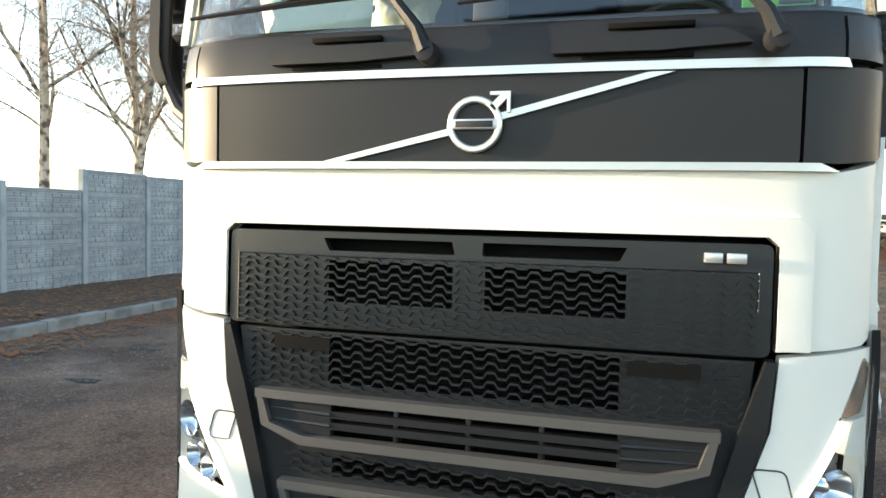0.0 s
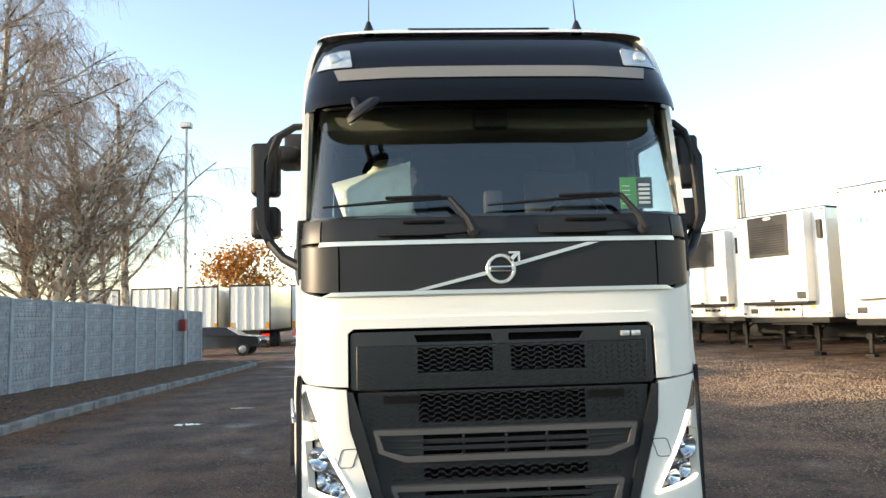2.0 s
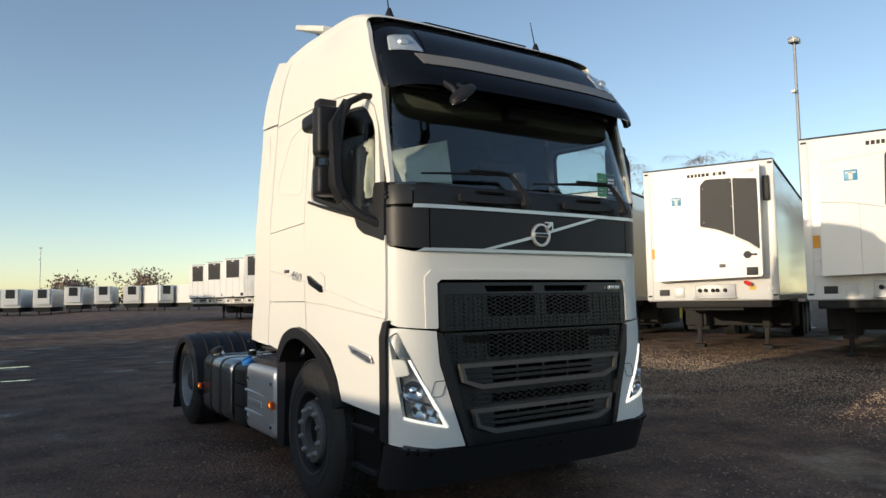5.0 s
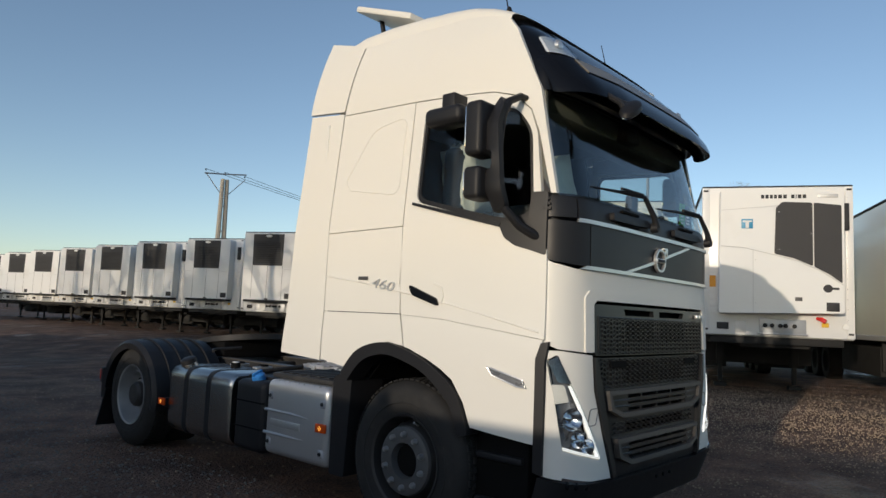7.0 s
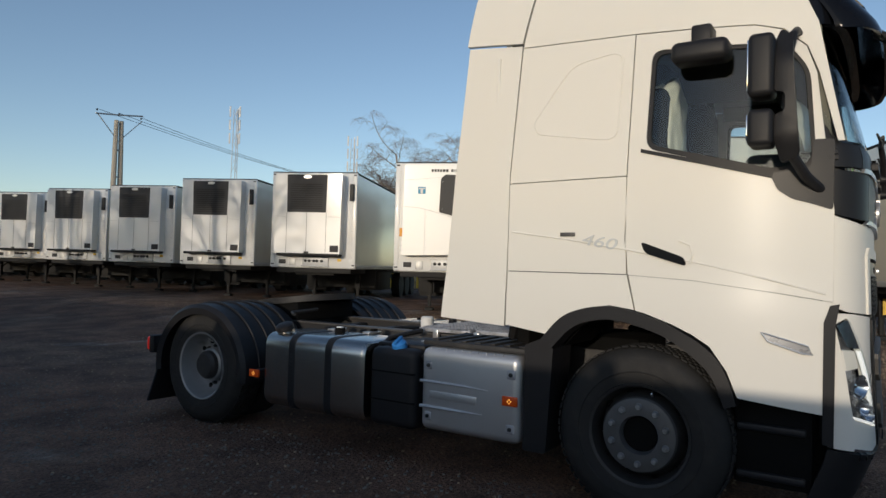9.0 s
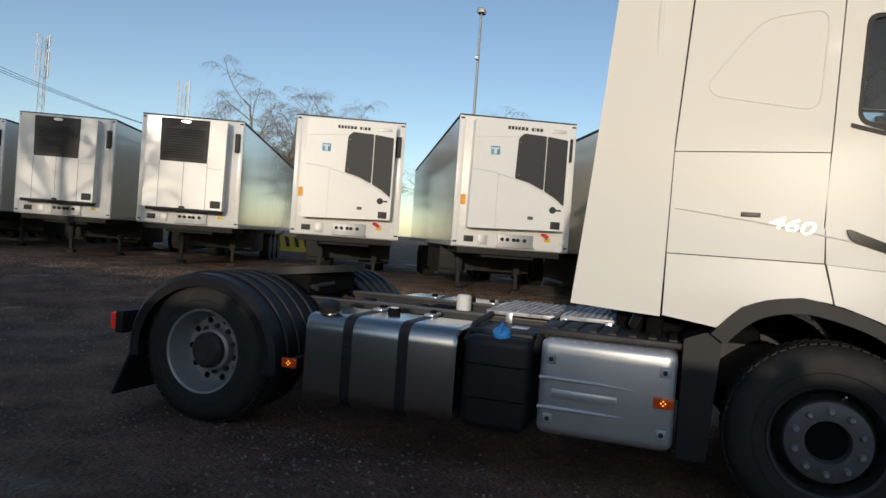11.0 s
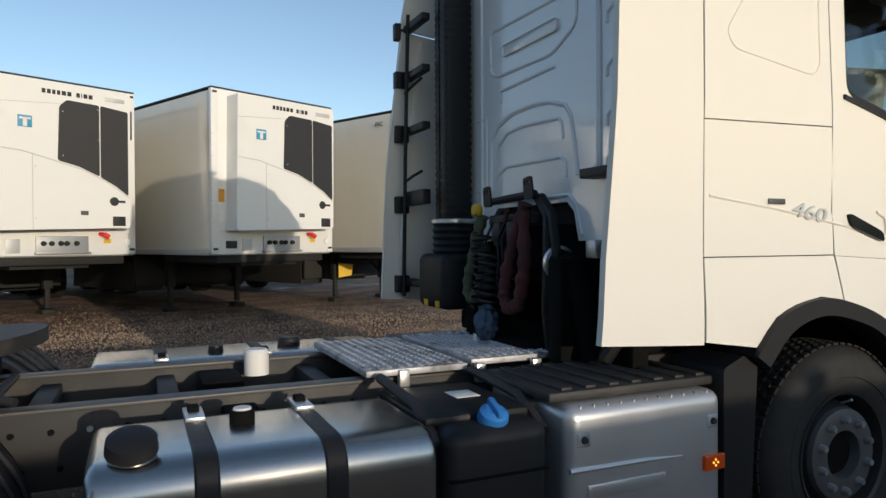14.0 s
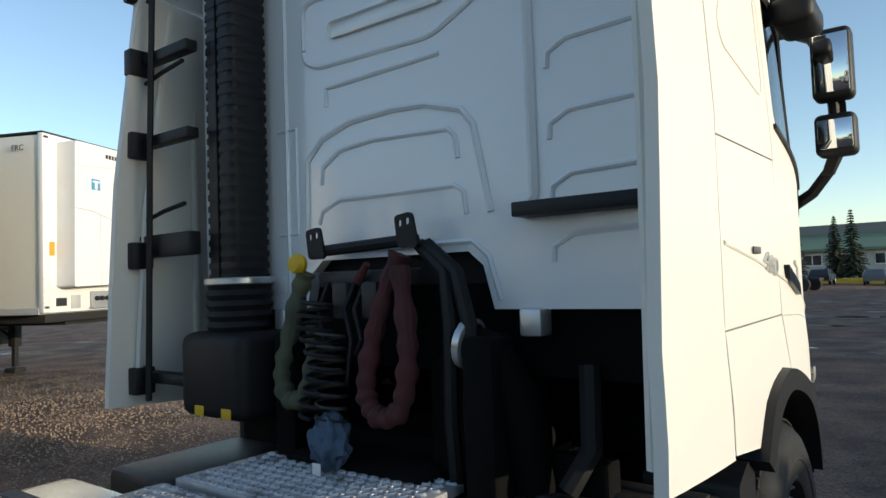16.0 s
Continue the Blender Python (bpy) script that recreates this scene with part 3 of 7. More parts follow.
    part("emblem_bar", rbox(-0.068, 0.068, -0.034, -0.012, 1.877, 1.907, 0.004), CHROME, em)
    part("emblem_plaque", rbox(-0.056, 0.056, -0.037, -0.03, 1.883, 1.901, 0.002), INK, em)
    part("emblem_arrow", sheet([(0.045, 1.945), (0.06, 1.93), (0.095, 1.965), (0.095, 1.925), (0.105, 1.925), (0.105, 1.985), (0.045, 1.985), (0.045, 1.975), (0.075, 1.975)], lambda x, z: (x, -0.032, z), (0, 1, 0), 0.02, 0.03, (), 0.003), CHROME, em)
    part("emblem_back", lathe([(0, 0.004), (0.064, 0.004), (0.064, 0)], 32, Matrix.Translation((0.0, -0.01, 1.892)) @ pose(0, 0, 0, 90)), HATCH, em)
    for q in ([(-0.49, 1.785), (-0.42, 1.785), (-0.075, 1.862), (-0.078, 1.882)], [(0.078, 1.905), (0.075, 1.925), (0.49, 2.03), (0.56, 2.03)]):
        part("diagonal_bar", sheet(q if q[0][0] < 0 else q[::-1], lambda x, z: SF(x, z, 0.02), (0, 1, 0), 0.018, 0.05, (), 0.004), CHROME, T)

    # white front panel round the upper grille
    front_panel("front_panel", [(-1.27, 1.825), (-1.15, 1.79), (-1.0, 1.762), (1.0, 1.762), (1.15, 1.79), (1.27, 1.825), (1.27, 1.34), (1.12, 1.295), (0.85, 1.275), (0.85, 1.56), (0.82, 1.585), (-0.82, 1.585), (-0.85, 1.56), (-0.85, 1.275), (-1.12, 1.295), (-1.27, 1.34)], PAINT, 0.05, 0.0)
    front_panel("front_panel_rim", [(-0.93, 1.28), (-0.93, 1.60), (-0.89, 1.64), (0.89, 1.64), (0.93, 1.60), (0.93, 1.28), (0.85, 1.28), (0.85, 1.56), (0.82, 1.585), (-0.82, 1.585), (-0.85, 1.56), (-0.85, 1.28)], PAINT, 0.04, 0.012, edge=0.012)

    # grille
    gr = front_panel("grille_frame", rounded([(-0.835, 1.26), (0.835, 1.26), (0.835, 1.565), (-0.835, 1.565)], 0.025), GRILLE, 0.03, 0.004, [rounded([(-0.47, 1.505), (-0.055, 1.505), (-0.065, 1.545), (-0.49, 1.545)], 0.006), rounded([(0.03, 1.505), (0.43, 1.505), (0.45, 1.545), (0.03, 1.545)], 0.006), rounded([(-0.47, 1.345), (-0.06, 1.345), (-0.06, 1.475), (-0.47, 1.475)], 0.006), rounded([(0.04, 1.345), (0.45, 1.345), (0.45, 1.475), (0.04, 1.475)], 0.006)], label="black plastic upper grille")
    part("grille_edge", tube([SF(s, z, 0.006) for s, z in dense([(-0.8, 1.27), (-0.8, 1.49), (0.8, 1.49), (0.8, 1.27)], 0.1)[:-16]], 0.004, 6), GRILLE, gr)
    lowg = [(-0.78, 1.05), (0.78, 1.05), (0.80, 1.245), (-0.80, 1.245)]
    g2 = front_panel("grille_lower", lowg, GRILLE, 0.03, -0.012, [[(-0.47, 1.08), (0.44, 1.08), (0.44, 1.235), (-0.47, 1.235)]])
    front_panel("grille_bottom", [(-0.64, 0.53), (0.64, 0.53), (0.80, 1.06), (-0.80, 1.06)], GRILLE, 0.03, -0.014, [[(-0.47, 0.90), (0.44, 0.90), (0.44, 1.02), (-0.47, 1.02)], [(-0.45, 0.785), (0.44, 0.785), (0.44, 0.845), (-0.45, 0.845)], [(-0.44, 0.63), (0.42, 0.63), (0.42, 0.74), (-0.44, 0.74)]])
    for sg in (-1, 1):
        c = [(0.765, 1.06), (0.825, 1.25), (0.85, 1.25), (0.835, 1.06), (0.665, 0.54), (0.625, 0.54)]
        front_panel("grille_side_trim", c[::-1] if sg > 0 else mir(c[::-1]), GRILLE, 0.05, 0.016)
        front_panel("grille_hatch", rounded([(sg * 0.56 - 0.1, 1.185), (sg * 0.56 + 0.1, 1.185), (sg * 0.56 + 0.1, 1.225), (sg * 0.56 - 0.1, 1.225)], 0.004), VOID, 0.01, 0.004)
    # radiator as a near-black slab, shade behind the grille openings put into its colour
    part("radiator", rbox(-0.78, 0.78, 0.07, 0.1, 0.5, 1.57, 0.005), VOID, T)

    def wave_mesh(x0, x1, z0, z1, lift):
        """Rows of stepped ribs, each shifted by half a cell."""
        bm = bmesh.new()
        rows = max(2, int((z1 - z0) / 0.026))
        for r in range(rows + 1):
            z = z0 + (z1 - z0) * r / rows
            x, k, pts = x0, 0, []
            while x < x1:
                zz = z + (0.0085 if (k % 2) else -0.0085)
                pts += [(x, zz), (min(x + 0.024, x1), zz)]
                x += 0.036
                k += 1
            P = [(a, min(max(b, z0), z1)) for a, b in pts]
            tops = []
            for a, b in P:
                q = SF(a, b, lift)
                tops.append([bm.verts.new((q[0], q[1], b - 0.0035)), bm.verts.new((q[0], q[1], b + 0.0035)), bm.verts.new((q[0], q[1] + 0.02, b + 0.0035)), bm.verts.new((q[0], q[1] + 0.02, b - 0.0035))])
            for i in range(len(tops) - 1):
                for j in range(4):
                    bm.faces.new((tops[i][j], tops[i + 1][j], tops[i + 1][(j + 1) % 4], tops[i][(j + 1) % 4]))
        return bm
    for nm, a in (("grille_mesh", (-0.795, 0.795, 1.27, 1.482, 0.014)), ("grille_mesh", (-0.775, 0.775, 1.065, 1.235, -0.002)), ("grille_mesh", (-0.62, 0.62, 0.785, 0.85, -0.004))):
        part(nm, wave_mesh(*a), GRILLE, T, "wave-patterned grille mesh")
    # two slatted air intakes
    for zt, zb, xt, xb, xc in ((1.052, 0.885, 0.715, 0.55, 0.69), (0.765, 0.60, 0.625, 0.46, 0.60)):
        zc = zb + 0.05
        sl = part("air_intake", sheet([(-xt, zt), (-xc, zc), (-xb, zb), (xb, zb), (xc, zc), (xt, zt), (xt - 0.03, zt - 0.03), (xc - 0.03, zc + 0.012), (xb - 0.01, zb + 0.03), (-xb + 0.01, zb + 0.03), (-xc + 0.03, zc + 0.012), (-xt + 0.03, zt - 0.03)], lambda s, z: SF(s, z, 0.03), (0, 1, 0), 0.04, 0.05, (), 0.01), SLAT, T, "slatted grey air intake")
        part("intake_top_bar", sheet([(-xt, zt - 0.028), (xt, zt - 0.028), (xt, zt), (-xt, zt)], lambda s, z: SF(s, z, 0.03), (0, 1, 0), 0.04, 0.06, (), 0.01), SLAT, sl)
        for sg in (-1, 1):
            c = [(0.45, zt - 0.03), (0.45, zb + 0.03), (xb, zb + 0.035), (xc - 0.03, zc + 0.015), (xt - 0.03, zt - 0.03)]
            part("intake_cheek", sheet(c if sg > 0 else [(-a, b) for a, b in c][::-1], lambda s, z: SF(s, z, 0.008), (0, 1, 0), 0.03, 0.06), GRILLE, sl)
            for k in (1, 2):
                z = zb + 0.03 + (zt - zb - 0.06) * k / 3
                part("cheek_rib", tube([SF(sg * 0.45, z, 0.012), SF(sg * (0.68 - 0.1 * (zt < 0.9)), z + 0.004, 0.008)], [0.007, 0.002], 6), GRILLE, sl)
        for k in (1, 2):
            z = zb + 0.03 + (zt - zb - 0.06) * k / 3
            part("slat", sheet([(-0.46, z - 0.011), (0.45, z - 0.011), (0.45, z + 0.011), (-0.46, z + 0.011)], lambda s, zz: SF(s, zz, 0.012), (0, 1, 0), 0.04, 0.12, (), 0.006), GRILLE, sl)
        for x in (-0.23, 0.0, 0.22, 0.445):
            part("slat_post", rbox(x - 0.008, x + 0.008, -0.012, 0.03, zb + 0.02, zt - 0.02, 0.003), GRILLE, sl)
    # badge shown as plain silver shapes
    bd = part("badge", rbox(0.645, 0.692, -0.028, -0.005, 1.512, 1.540, 0.003), CHROME, T, "small silver badge")
    part("badge", rbox(0.702, 0.752, -0.028, -0.005, 1.512, 1.540, 0.003), CHROME, bd)

    # bumper corners and lamps
    for sg in (-1, 1):
        def fp(name, c, *a, **k):
            if sg < 0 and len(a) > 3:
                a = (*a[:3], [mir(h) for h in a[3]])
            return front_panel(name, c if sg > 0 else mir(c), *a, **k)
        fp("bumper_corner", [(0.68, 0.545), (0.95, 0.555), (1.265, 0.585), (1.265, 1.25), (1.19, 1.285), (1.10, 1.285), (0.86, 1.262), (0.845, 1.06)], PAINT, 0.04, 0.004, [rounded([(0.80, 0.665), (1.09, 0.735), (1.135, 0.97), (1.20, 1.23), (1.12, 1.265), (1.02, 1.09)], 0.02)])
        hl = fp("headlight", rounded([(0.805, 0.67), (1.085, 0.74), (1.13, 0.965), (1.19, 1.225), (1.12, 1.255), (1.025, 1.09)], 0.015), LAMPBACK, 0.02, -0.05, label="clear headlight with lit running light")
        fp("lamp_infill", rounded([(1.045, 1.0), (1.142, 0.985), (1.168, 1.095), (1.075, 1.092)], 0.012), PAINT, 0.03, 0.006, parent=hl)
        fp("running_light", [(0.80, 0.672), (0.818, 0.672), (1.05, 1.09), (1.034, 1.09)], DRL, 0.02, 0.012, parent=hl, label="lit white running light")
        fp("running_light", [(0.81, 0.668), (1.085, 0.735), (1.087, 0.748), (0.822, 0.684)], DRL, 0.02, 0.012, parent=hl)
        fp("turn_signal", rounded([(1.03, 1.10), (1.12, 1.11), (1.19, 1.225), (1.12, 1.255)], 0.012), REFLECTOR, 0.02, 0.004, parent=hl)
        for s, z, r in ((1.02, 0.90, 0.062), (0.985, 0.785, 0.045), (0.91, 0.745, 0.045)):
            p = SF(sg * s, z, 0.0)
            part("reflector_bowl", lathe([(0, -0.012), (r * 0.35, -0.034), (r * 0.4, -0.036), (r * 0.75, -0.02), (r, 0.004), (r * 1.06, 0.004)], 18, Matrix.Translation(p) @ pose(0, 0, 0, 90, 0, sg * 28)), REFLECTOR, hl)
        fp("reflector_fin", [(0.90, 0.80), (1.11, 0.865), (1.115, 0.885), (0.92, 0.825)], REFLECTOR, 0.045, -0.002, parent=hl)
        fp("lens", rounded([(0.805, 0.67), (1.085, 0.74), (1.13, 0.965), (1.19, 1.225), (1.12, 1.255), (1.025, 1.09)], 0.015), LENS, 0.004, 0.02, parent=hl).visible_shadow = False
        fg = fp("fog_lamp", rounded([(0.86, 0.495), (1.10, 0.535), (1.10, 0.585), (0.87, 0.55)], 0.012), REFLECTOR, 0.02, 0.008, label="small fog lamp")
        for s in (0.92, 1.0, 1.06):
            part("fog_bulb", lathe([(0, 0.012), (0.018, 0.006), (0.022, 0)], 12, Matrix.Translation(SF(sg * s, 0.525 + 0.1 * (s - 0.9), 0.01)) @ pose(0, 0, 0, 90)), GLOSS, fg)
        part("washer_cover", tube([SF(sg * a, b, 0.005) for a, b in rounded([(0.83, 0.86), (0.91, 0.86), (0.885, 0.955), (0.80, 0.955)], 0.02)] + [SF(sg * 0.83, 0.865, 0.005)], 0.0025, 5), SLAT, T)
    front_panel("bumper", [(-1.265, 0.30), (1.265, 0.30), (1.265, 0.575), (0.95, 0.545), (0.68, 0.535), (0.62, 0.525), (-0.62, 0.525), (-0.68, 0.535), (-0.95, 0.545), (-1.265, 0.575)], PLASTIC, 0.06, 0.02, step=0.08, label="dark grey plastic bumper", edge=0.02)
    for x in (-0.1, 0.0, 0.1):
        part("bumper_bolt", lathe([(0, 0.008), (0.012, 0.006), (0.013, 0)], 10, Matrix.Translation((x, -0.055, 0.48)) @ pose(0, 0, 0, 90)), VOID, T)
    # near-black block, the shade under the cab is in its colour
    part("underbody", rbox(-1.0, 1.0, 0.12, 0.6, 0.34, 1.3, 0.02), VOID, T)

    # wipers
    for px, x1, x0 in ((-0.145, -0.27, -0.96), (0.80, 0.68, -0.06)):
        w = part("wiper", tube([(px, -0.06, 2.10), (px - 0.03, -0.055, 2.17), (x1, -0.035, 2.285), (x1 - 0.02, -0.03, 2.292)], [0.026, 0.02, 0.016, 0.012], 8), PLASTIC, T, "black wiper arm")
        part("wiper_pivot", lathe([(0, 0.05), (0.03, 0.045), (0.036, 0)], 14, Matrix.Translation((px, -0.03, 2.10)) @ pose(0, 0, 0, 90)), PLASTIC, w)
        part("wiper_blade", tube([(x1, -0.035, 2.288), ((x0 + x1) / 2, -0.035, 2.268), (x0, -0.02, 2.245)], [0.014, 0.011, 0.006], 6), PLASTIC, w)
        part("wiper_spine", tube([(x1 - 0.05, -0.045, 2.295), (x1 - 0.35, -0.045, 2.288)], 0.01, 6), PLASTIC, w)

    # mirrors: an arm each side with two heads
    for sg in (-1, 1):
        arm = part("mirror_arm", tube([(sg * (a if sg < 0 else min(a, 1.11) + 0.72 * max(0.0, a - 1.11)), b, c) for a, b, c in ((1.08, 0.34, 2.80), (1.17, 0.35, 2.80), (1.27, 0.36, 2.745), (1.32, 0.37, 2.64), (1.352, 0.37, 2.4), (1.352, 0.36, 2.2), (1.31, 0.34, 2.09), (1.23, 0.29, 2.0), (1.10, 0.22, 1.93))], [0.02, 0.022, 0.024, 0.026, 0.026, 0.026, 0.027, 0.028, 0.03], 10), PLASTIC, T, "black double mirror arm")
        part("arm_fairing", sheet(rounded([(0.31, 2.10), (0.40, 2.06), (0.43, 2.2), (0.425, 2.31), (0.375, 2.32), (0.375, 2.42), (0.43, 2.43), (0.445, 2.68), (0.41, 2.79), (0.35, 2.72)], 0.03), lambda y, z: (sg * ((1.405 if sg < 0 else 1.33) - 0.6 * max(0, z - 2.6) - 0.5 * max(0, 2.2 - z) - 0.25 * abs(y - 0.37)), y, z), (-sg, 0, 0), 0.045, 0.05, (), 0.012), PLASTIC, arm)
        for z0, z1 in ((2.40, 2.73), (2.14, 2.335)):
            h = part("mirror_head", rbox(sg * (1.285 if sg < 0 else 1.175), sg * (1.455 if sg < 0 else 1.315), 0.425 if sg < 0 else 0.355, 0.55 if sg < 0 else 0.49, z0, z1, 0.03, 4), PLASTIC, arm)
            part("mirror_glass", rbox(sg * (1.30 if sg < 0 else 1.19), sg * (1.44 if sg < 0 else 1.3), 0.547 if sg < 0 else 0.487, 0.554 if sg < 0 else 0.494, z0 + 0.03, z1 - 0.03, 0.003), MIRROR, h)
    k = part("kerb_mirror", rbox(-1.37, -1.20, 0.66, 0.97, 2.655, 2.775, 0.04, 4), PLASTIC, T, "black kerb mirror above the door")
    part("mirror_mount", rbox(-1.31, -1.16, 0.76, 0.87, 2.72, 2.875, 0.015, 2), PLASTIC, k)
    f = part("front_mirror", lathe([(0, 0.05), (0.05, 0.046), (0.088, 0.028), (0.1, 0.0), (0.09, -0.014), (0, -0.018)], 24, Matrix.Translation((-0.725, -0.15, 2.742)) @ pose(0, 0, 0, 20, -38, 0) @ Matrix.Diagonal((1.12, 0.62, 0.8, 1))), PLASTIC, T, "black front view mirror under the visor")
    part("mirror_face", lathe([(0, 0.0), (0.078, 0.0), (0.08, -0.004)], 24, Matrix.Translation((-0.732, -0.145, 2.725)) @ pose(0, 0, 0, 20, -38, 0) @ Matrix.Diagonal((1.12, 0.62, 1, 1))), MIRROR, f)
    part("mirror_stem", tube([(-0.79, 0.0, 2.86), (-0.77, -0.1, 2.79), (-0.745, -0.14, 2.72)], 0.02, 8), PLASTIC, f)
    part("mirror_stem", tube([(-0.70, 0.0, 2.86), (-0.68, -0.1, 2.80)], 0.018, 8), PLASTIC, f)

    # back wall of the cab with its pressed beads
    rear = [(-1.10, 1.53), (-0.53, 1.53), (-0.49, 1.68), (-0.43, 1.73), (0.3, 1.73), (0.36, 1.68), (0.4, 1.53), (1.10, 1.53), (1.10, 3.3), (0.95, 3.58), (-0.95, 3.58), (-1.10, 3.3)]
    bw = part("cab_back_wall", sheet(rear[::-1], lambda x, z: (x, 2.15, z), (0, -1, 0), 0.05, 0.12), WALLPAINT, T, "white painted cab back wall")

    def dense_open(pts, st):
        out = []
        for a, b in zip(pts, pts[1:]):
            m = max(1, int(math.hypot(b[0] - a[0], b[1] - a[1]) / st))
            out += [(a[0] + (b[0] - a[0]) * i / m, a[1] + (b[1] - a[1]) * i / m) for i in range(m)]
        return out + [pts[-1]]

    def bead(pts, r=0.011):
        part("pressed_bead", tube([(x, 2.149, z) for x, z in dense_open(pts, 0.06)], r, 6), WALLPAINT, bw)
    bead([(0.38, 1.84), (0.37, 2.15), (0.28, 2.23), (0.12, 2.275), (-0.1, 2.285), (-0.26, 2.275), (-0.42, 2.23), (-0.47, 2.17), (-0.53, 1.86)], 0.014)
    bead([(0.29, 2.04), (0.28, 2.11), (0.18, 2.17), (0.0, 2.185), (-0.36, 2.17), (-0.39, 2.14), (-0.4, 2.06)])
    bead([(0.31, 1.88), (0.29, 1.93), (0.19, 1.97), (-0.38, 1.965), (-0.42, 1.94), (-0.43, 1.86)])
    bead([(0.25, 2.36), (0.25, 2.435), (-0.33, 2.45)])
    bead(rounded([(0.38, 2.57), (0.30, 2.53), (-0.3, 2.52), (-0.52, 2.62), (-0.52, 2.8), (0.38, 2.82)], 0.06) + [(0.38, 2.62)])
    bead([(-0.70, 3.2), (-0.70, 1.9), (-0.66, 1.86)], 0.02)
    for z in (1.68, 1.87, 2.07, 2.30, 2.55):
        bead([(-0.76, z), (-0.765, z + 0.05), (-0.83, z + 0.085), (-1.09, z + 0.095)])
    bead([(-0.56, 1.56), (-0.515, 1.71), (-0.45, 1.765), (0.3, 1.765)], 0.012)
    bead([(0.5, 1.6), (0.5, 3.1)])
    bead([(0.56, 1.85), (0.44, 1.85), (0.44, 2.3), (0.56, 2.3)], 0.008)
    part("raised_lettering_bar", rbox(-0.36, 0.22, 2.146, 2.156, 2.63, 2.70, 0.02), WALLPAINT, bw)
    part("wall_shelf", rbox(-1.09, -0.66, 2.13, 2.24, 1.825, 1.872, 0.006), PLASTIC, T, "black rail on the back wall")
    for x, sz in ((-0.69, 0.04), (0.52, 0.035)):
        part("corner_bracket", rbox(x - sz, x + sz, 2.12, 2.2, 1.445, 1.535, 0.01), COVER, T)
    part("warning_label", rbox(0.53, 0.57, 2.149, 2.154, 1.6, 1.67, 0.001), PAPER, T)
    # black sheet added behind the wall's lower notch to stand for shade
    part("wall_notch_shade", rbox(-0.6, 0.5, 1.9, 1.95, 1.3, 1.8, 0.01), VOID, T)

    # air intake duct on the left rear corner
    d = part("intake_duct", rbox(0.60, 0.79, 2.17, 2.36, 1.62, 3.45, 0.035, 3), PLASTIC, T, "black corrugated air intake duct")
    for i in range(36):
        part("duct_ring", rbox(0.5965, 0.7935, 2.1665, 2.3635, 1.66 + 0.049 * i, 1.695 + 0.049 * i, 0.03, 2), PLASTIC, d)
    part("duct_seam", rbox(0.69, 0.70, 2.355, 2.367, 1.62, 3.4, 0.003), VOID, d)
    part("duct_bellows", lathe([(0.15 + 0.014 * (i % 2), 0.022 * i) for i in range(15)], 20, Matrix.Translation((0.69, 2.27, 1.36)) @ Matrix.Diagonal((0.85, 0.85, 1, 1))), HOSEBLACK, d)
    part("duct_clip", lathe([(0.165, 0), (0.172, 0.005), (0.172, 0.025), (0.165, 0.03)], 20, Matrix.Translation((0.69, 2.27, 1.645)) @ Matrix.Diagonal((0.85, 0.85, 1, 1))), CHROME, d)
    part("air_filter_box", rbox(0.46, 0.88, 2.12, 2.45, 1.1, 1.45, 0.05, 3), HOSEBLACK, d)
    for x in (0.52, 0.70):
        part("filter_sticker", rbox(x, x + 0.06, 2.448, 2.453, 1.115, 1.155, 0.001), YELLOW, d)
    for z in (1.22, 1.78, 2.28, 2.66, 3.0):
        b = part("fairing_bracket", rbox(0.80, 1.2, 2.38, 2.44, z, z + (0.1 if z == 1.78 else 0.05), 0.008), PLASTIC, T, "black fairing bracket")
        part("bracket_foot", rbox(1.14, 1.2, 2.40, 2.5, z - 0.05, z + 0.07, 0.008), PLASTIC, b)
    part("fairing_rod", tube([(1.08, 2.47, 1.15), (1.06, 2.46, 2.2), (1.05, 2.44, 3.1)], 0.014, 8), HOSEBLACK, T)
    for z in (2.62, 2.0):
        part("duct_strap", tube([(0.84, 2.43, z), (1.0, 2.43, z - 0.02), (1.12, 2.44, z - 0.05)], 0.01, 6), HOSEBLACK, T)

    # air and power lines hanging behind the cab
    before = set(T.children_recursive)
    rail = part("hose_rail", tube([(0.08, 2.42, 1.80), (0.6, 2.42, 1.78)], 0.022, 8), HOSEBLACK, T, "dark hose carrier rail")
    for x, z in ((0.1, 1.80), (0.56, 1.78)):
        part("carrier_tab", sheet(rounded([(x - 0.05, z - 0.03), (x + 0.04, z - 0.03), (x + 0.055, z + 0.085), (x - 0.025, z + 0.095)], 0.02)[::-1], lambda a, b: (a, 2.45, b), (0, -1, 0), 0.012, 0.05, [rounded([(x - 0.015, z + 0.05), (x + 0.007, z + 0.05), (x + 0.007, z + 0.075), (x - 0.015, z + 0.075)], 0.01), rounded([(x + 0.02, z + 0.045), (x + 0.04, z + 0.045), (x + 0.04, z + 0.07), (x + 0.02, z + 0.07)], 0.01)]), HOSEBLACK, rail)
    part("valve_knob", lathe([(0, 0.05), (0.03, 0.045), (0.042, 0.02), (0.035, 0)], 14, Matrix.Translation((0.63, 2.46, 1.735)) @ pose(0, 0, 0, -90)), YELLOW, rail, "yellow valve knob")
    part("valve_block", rbox(0.1, 0.56, 2.36, 2.44, 1.64, 1.7, 0.01), FRAME, rail)
    for x in (0.42, 0.27):
        part("connector", rbox(x - 0.04, x + 0.04, 2.40, 2.47, 1.52, 1.66, 0.015), FRAME, rail)

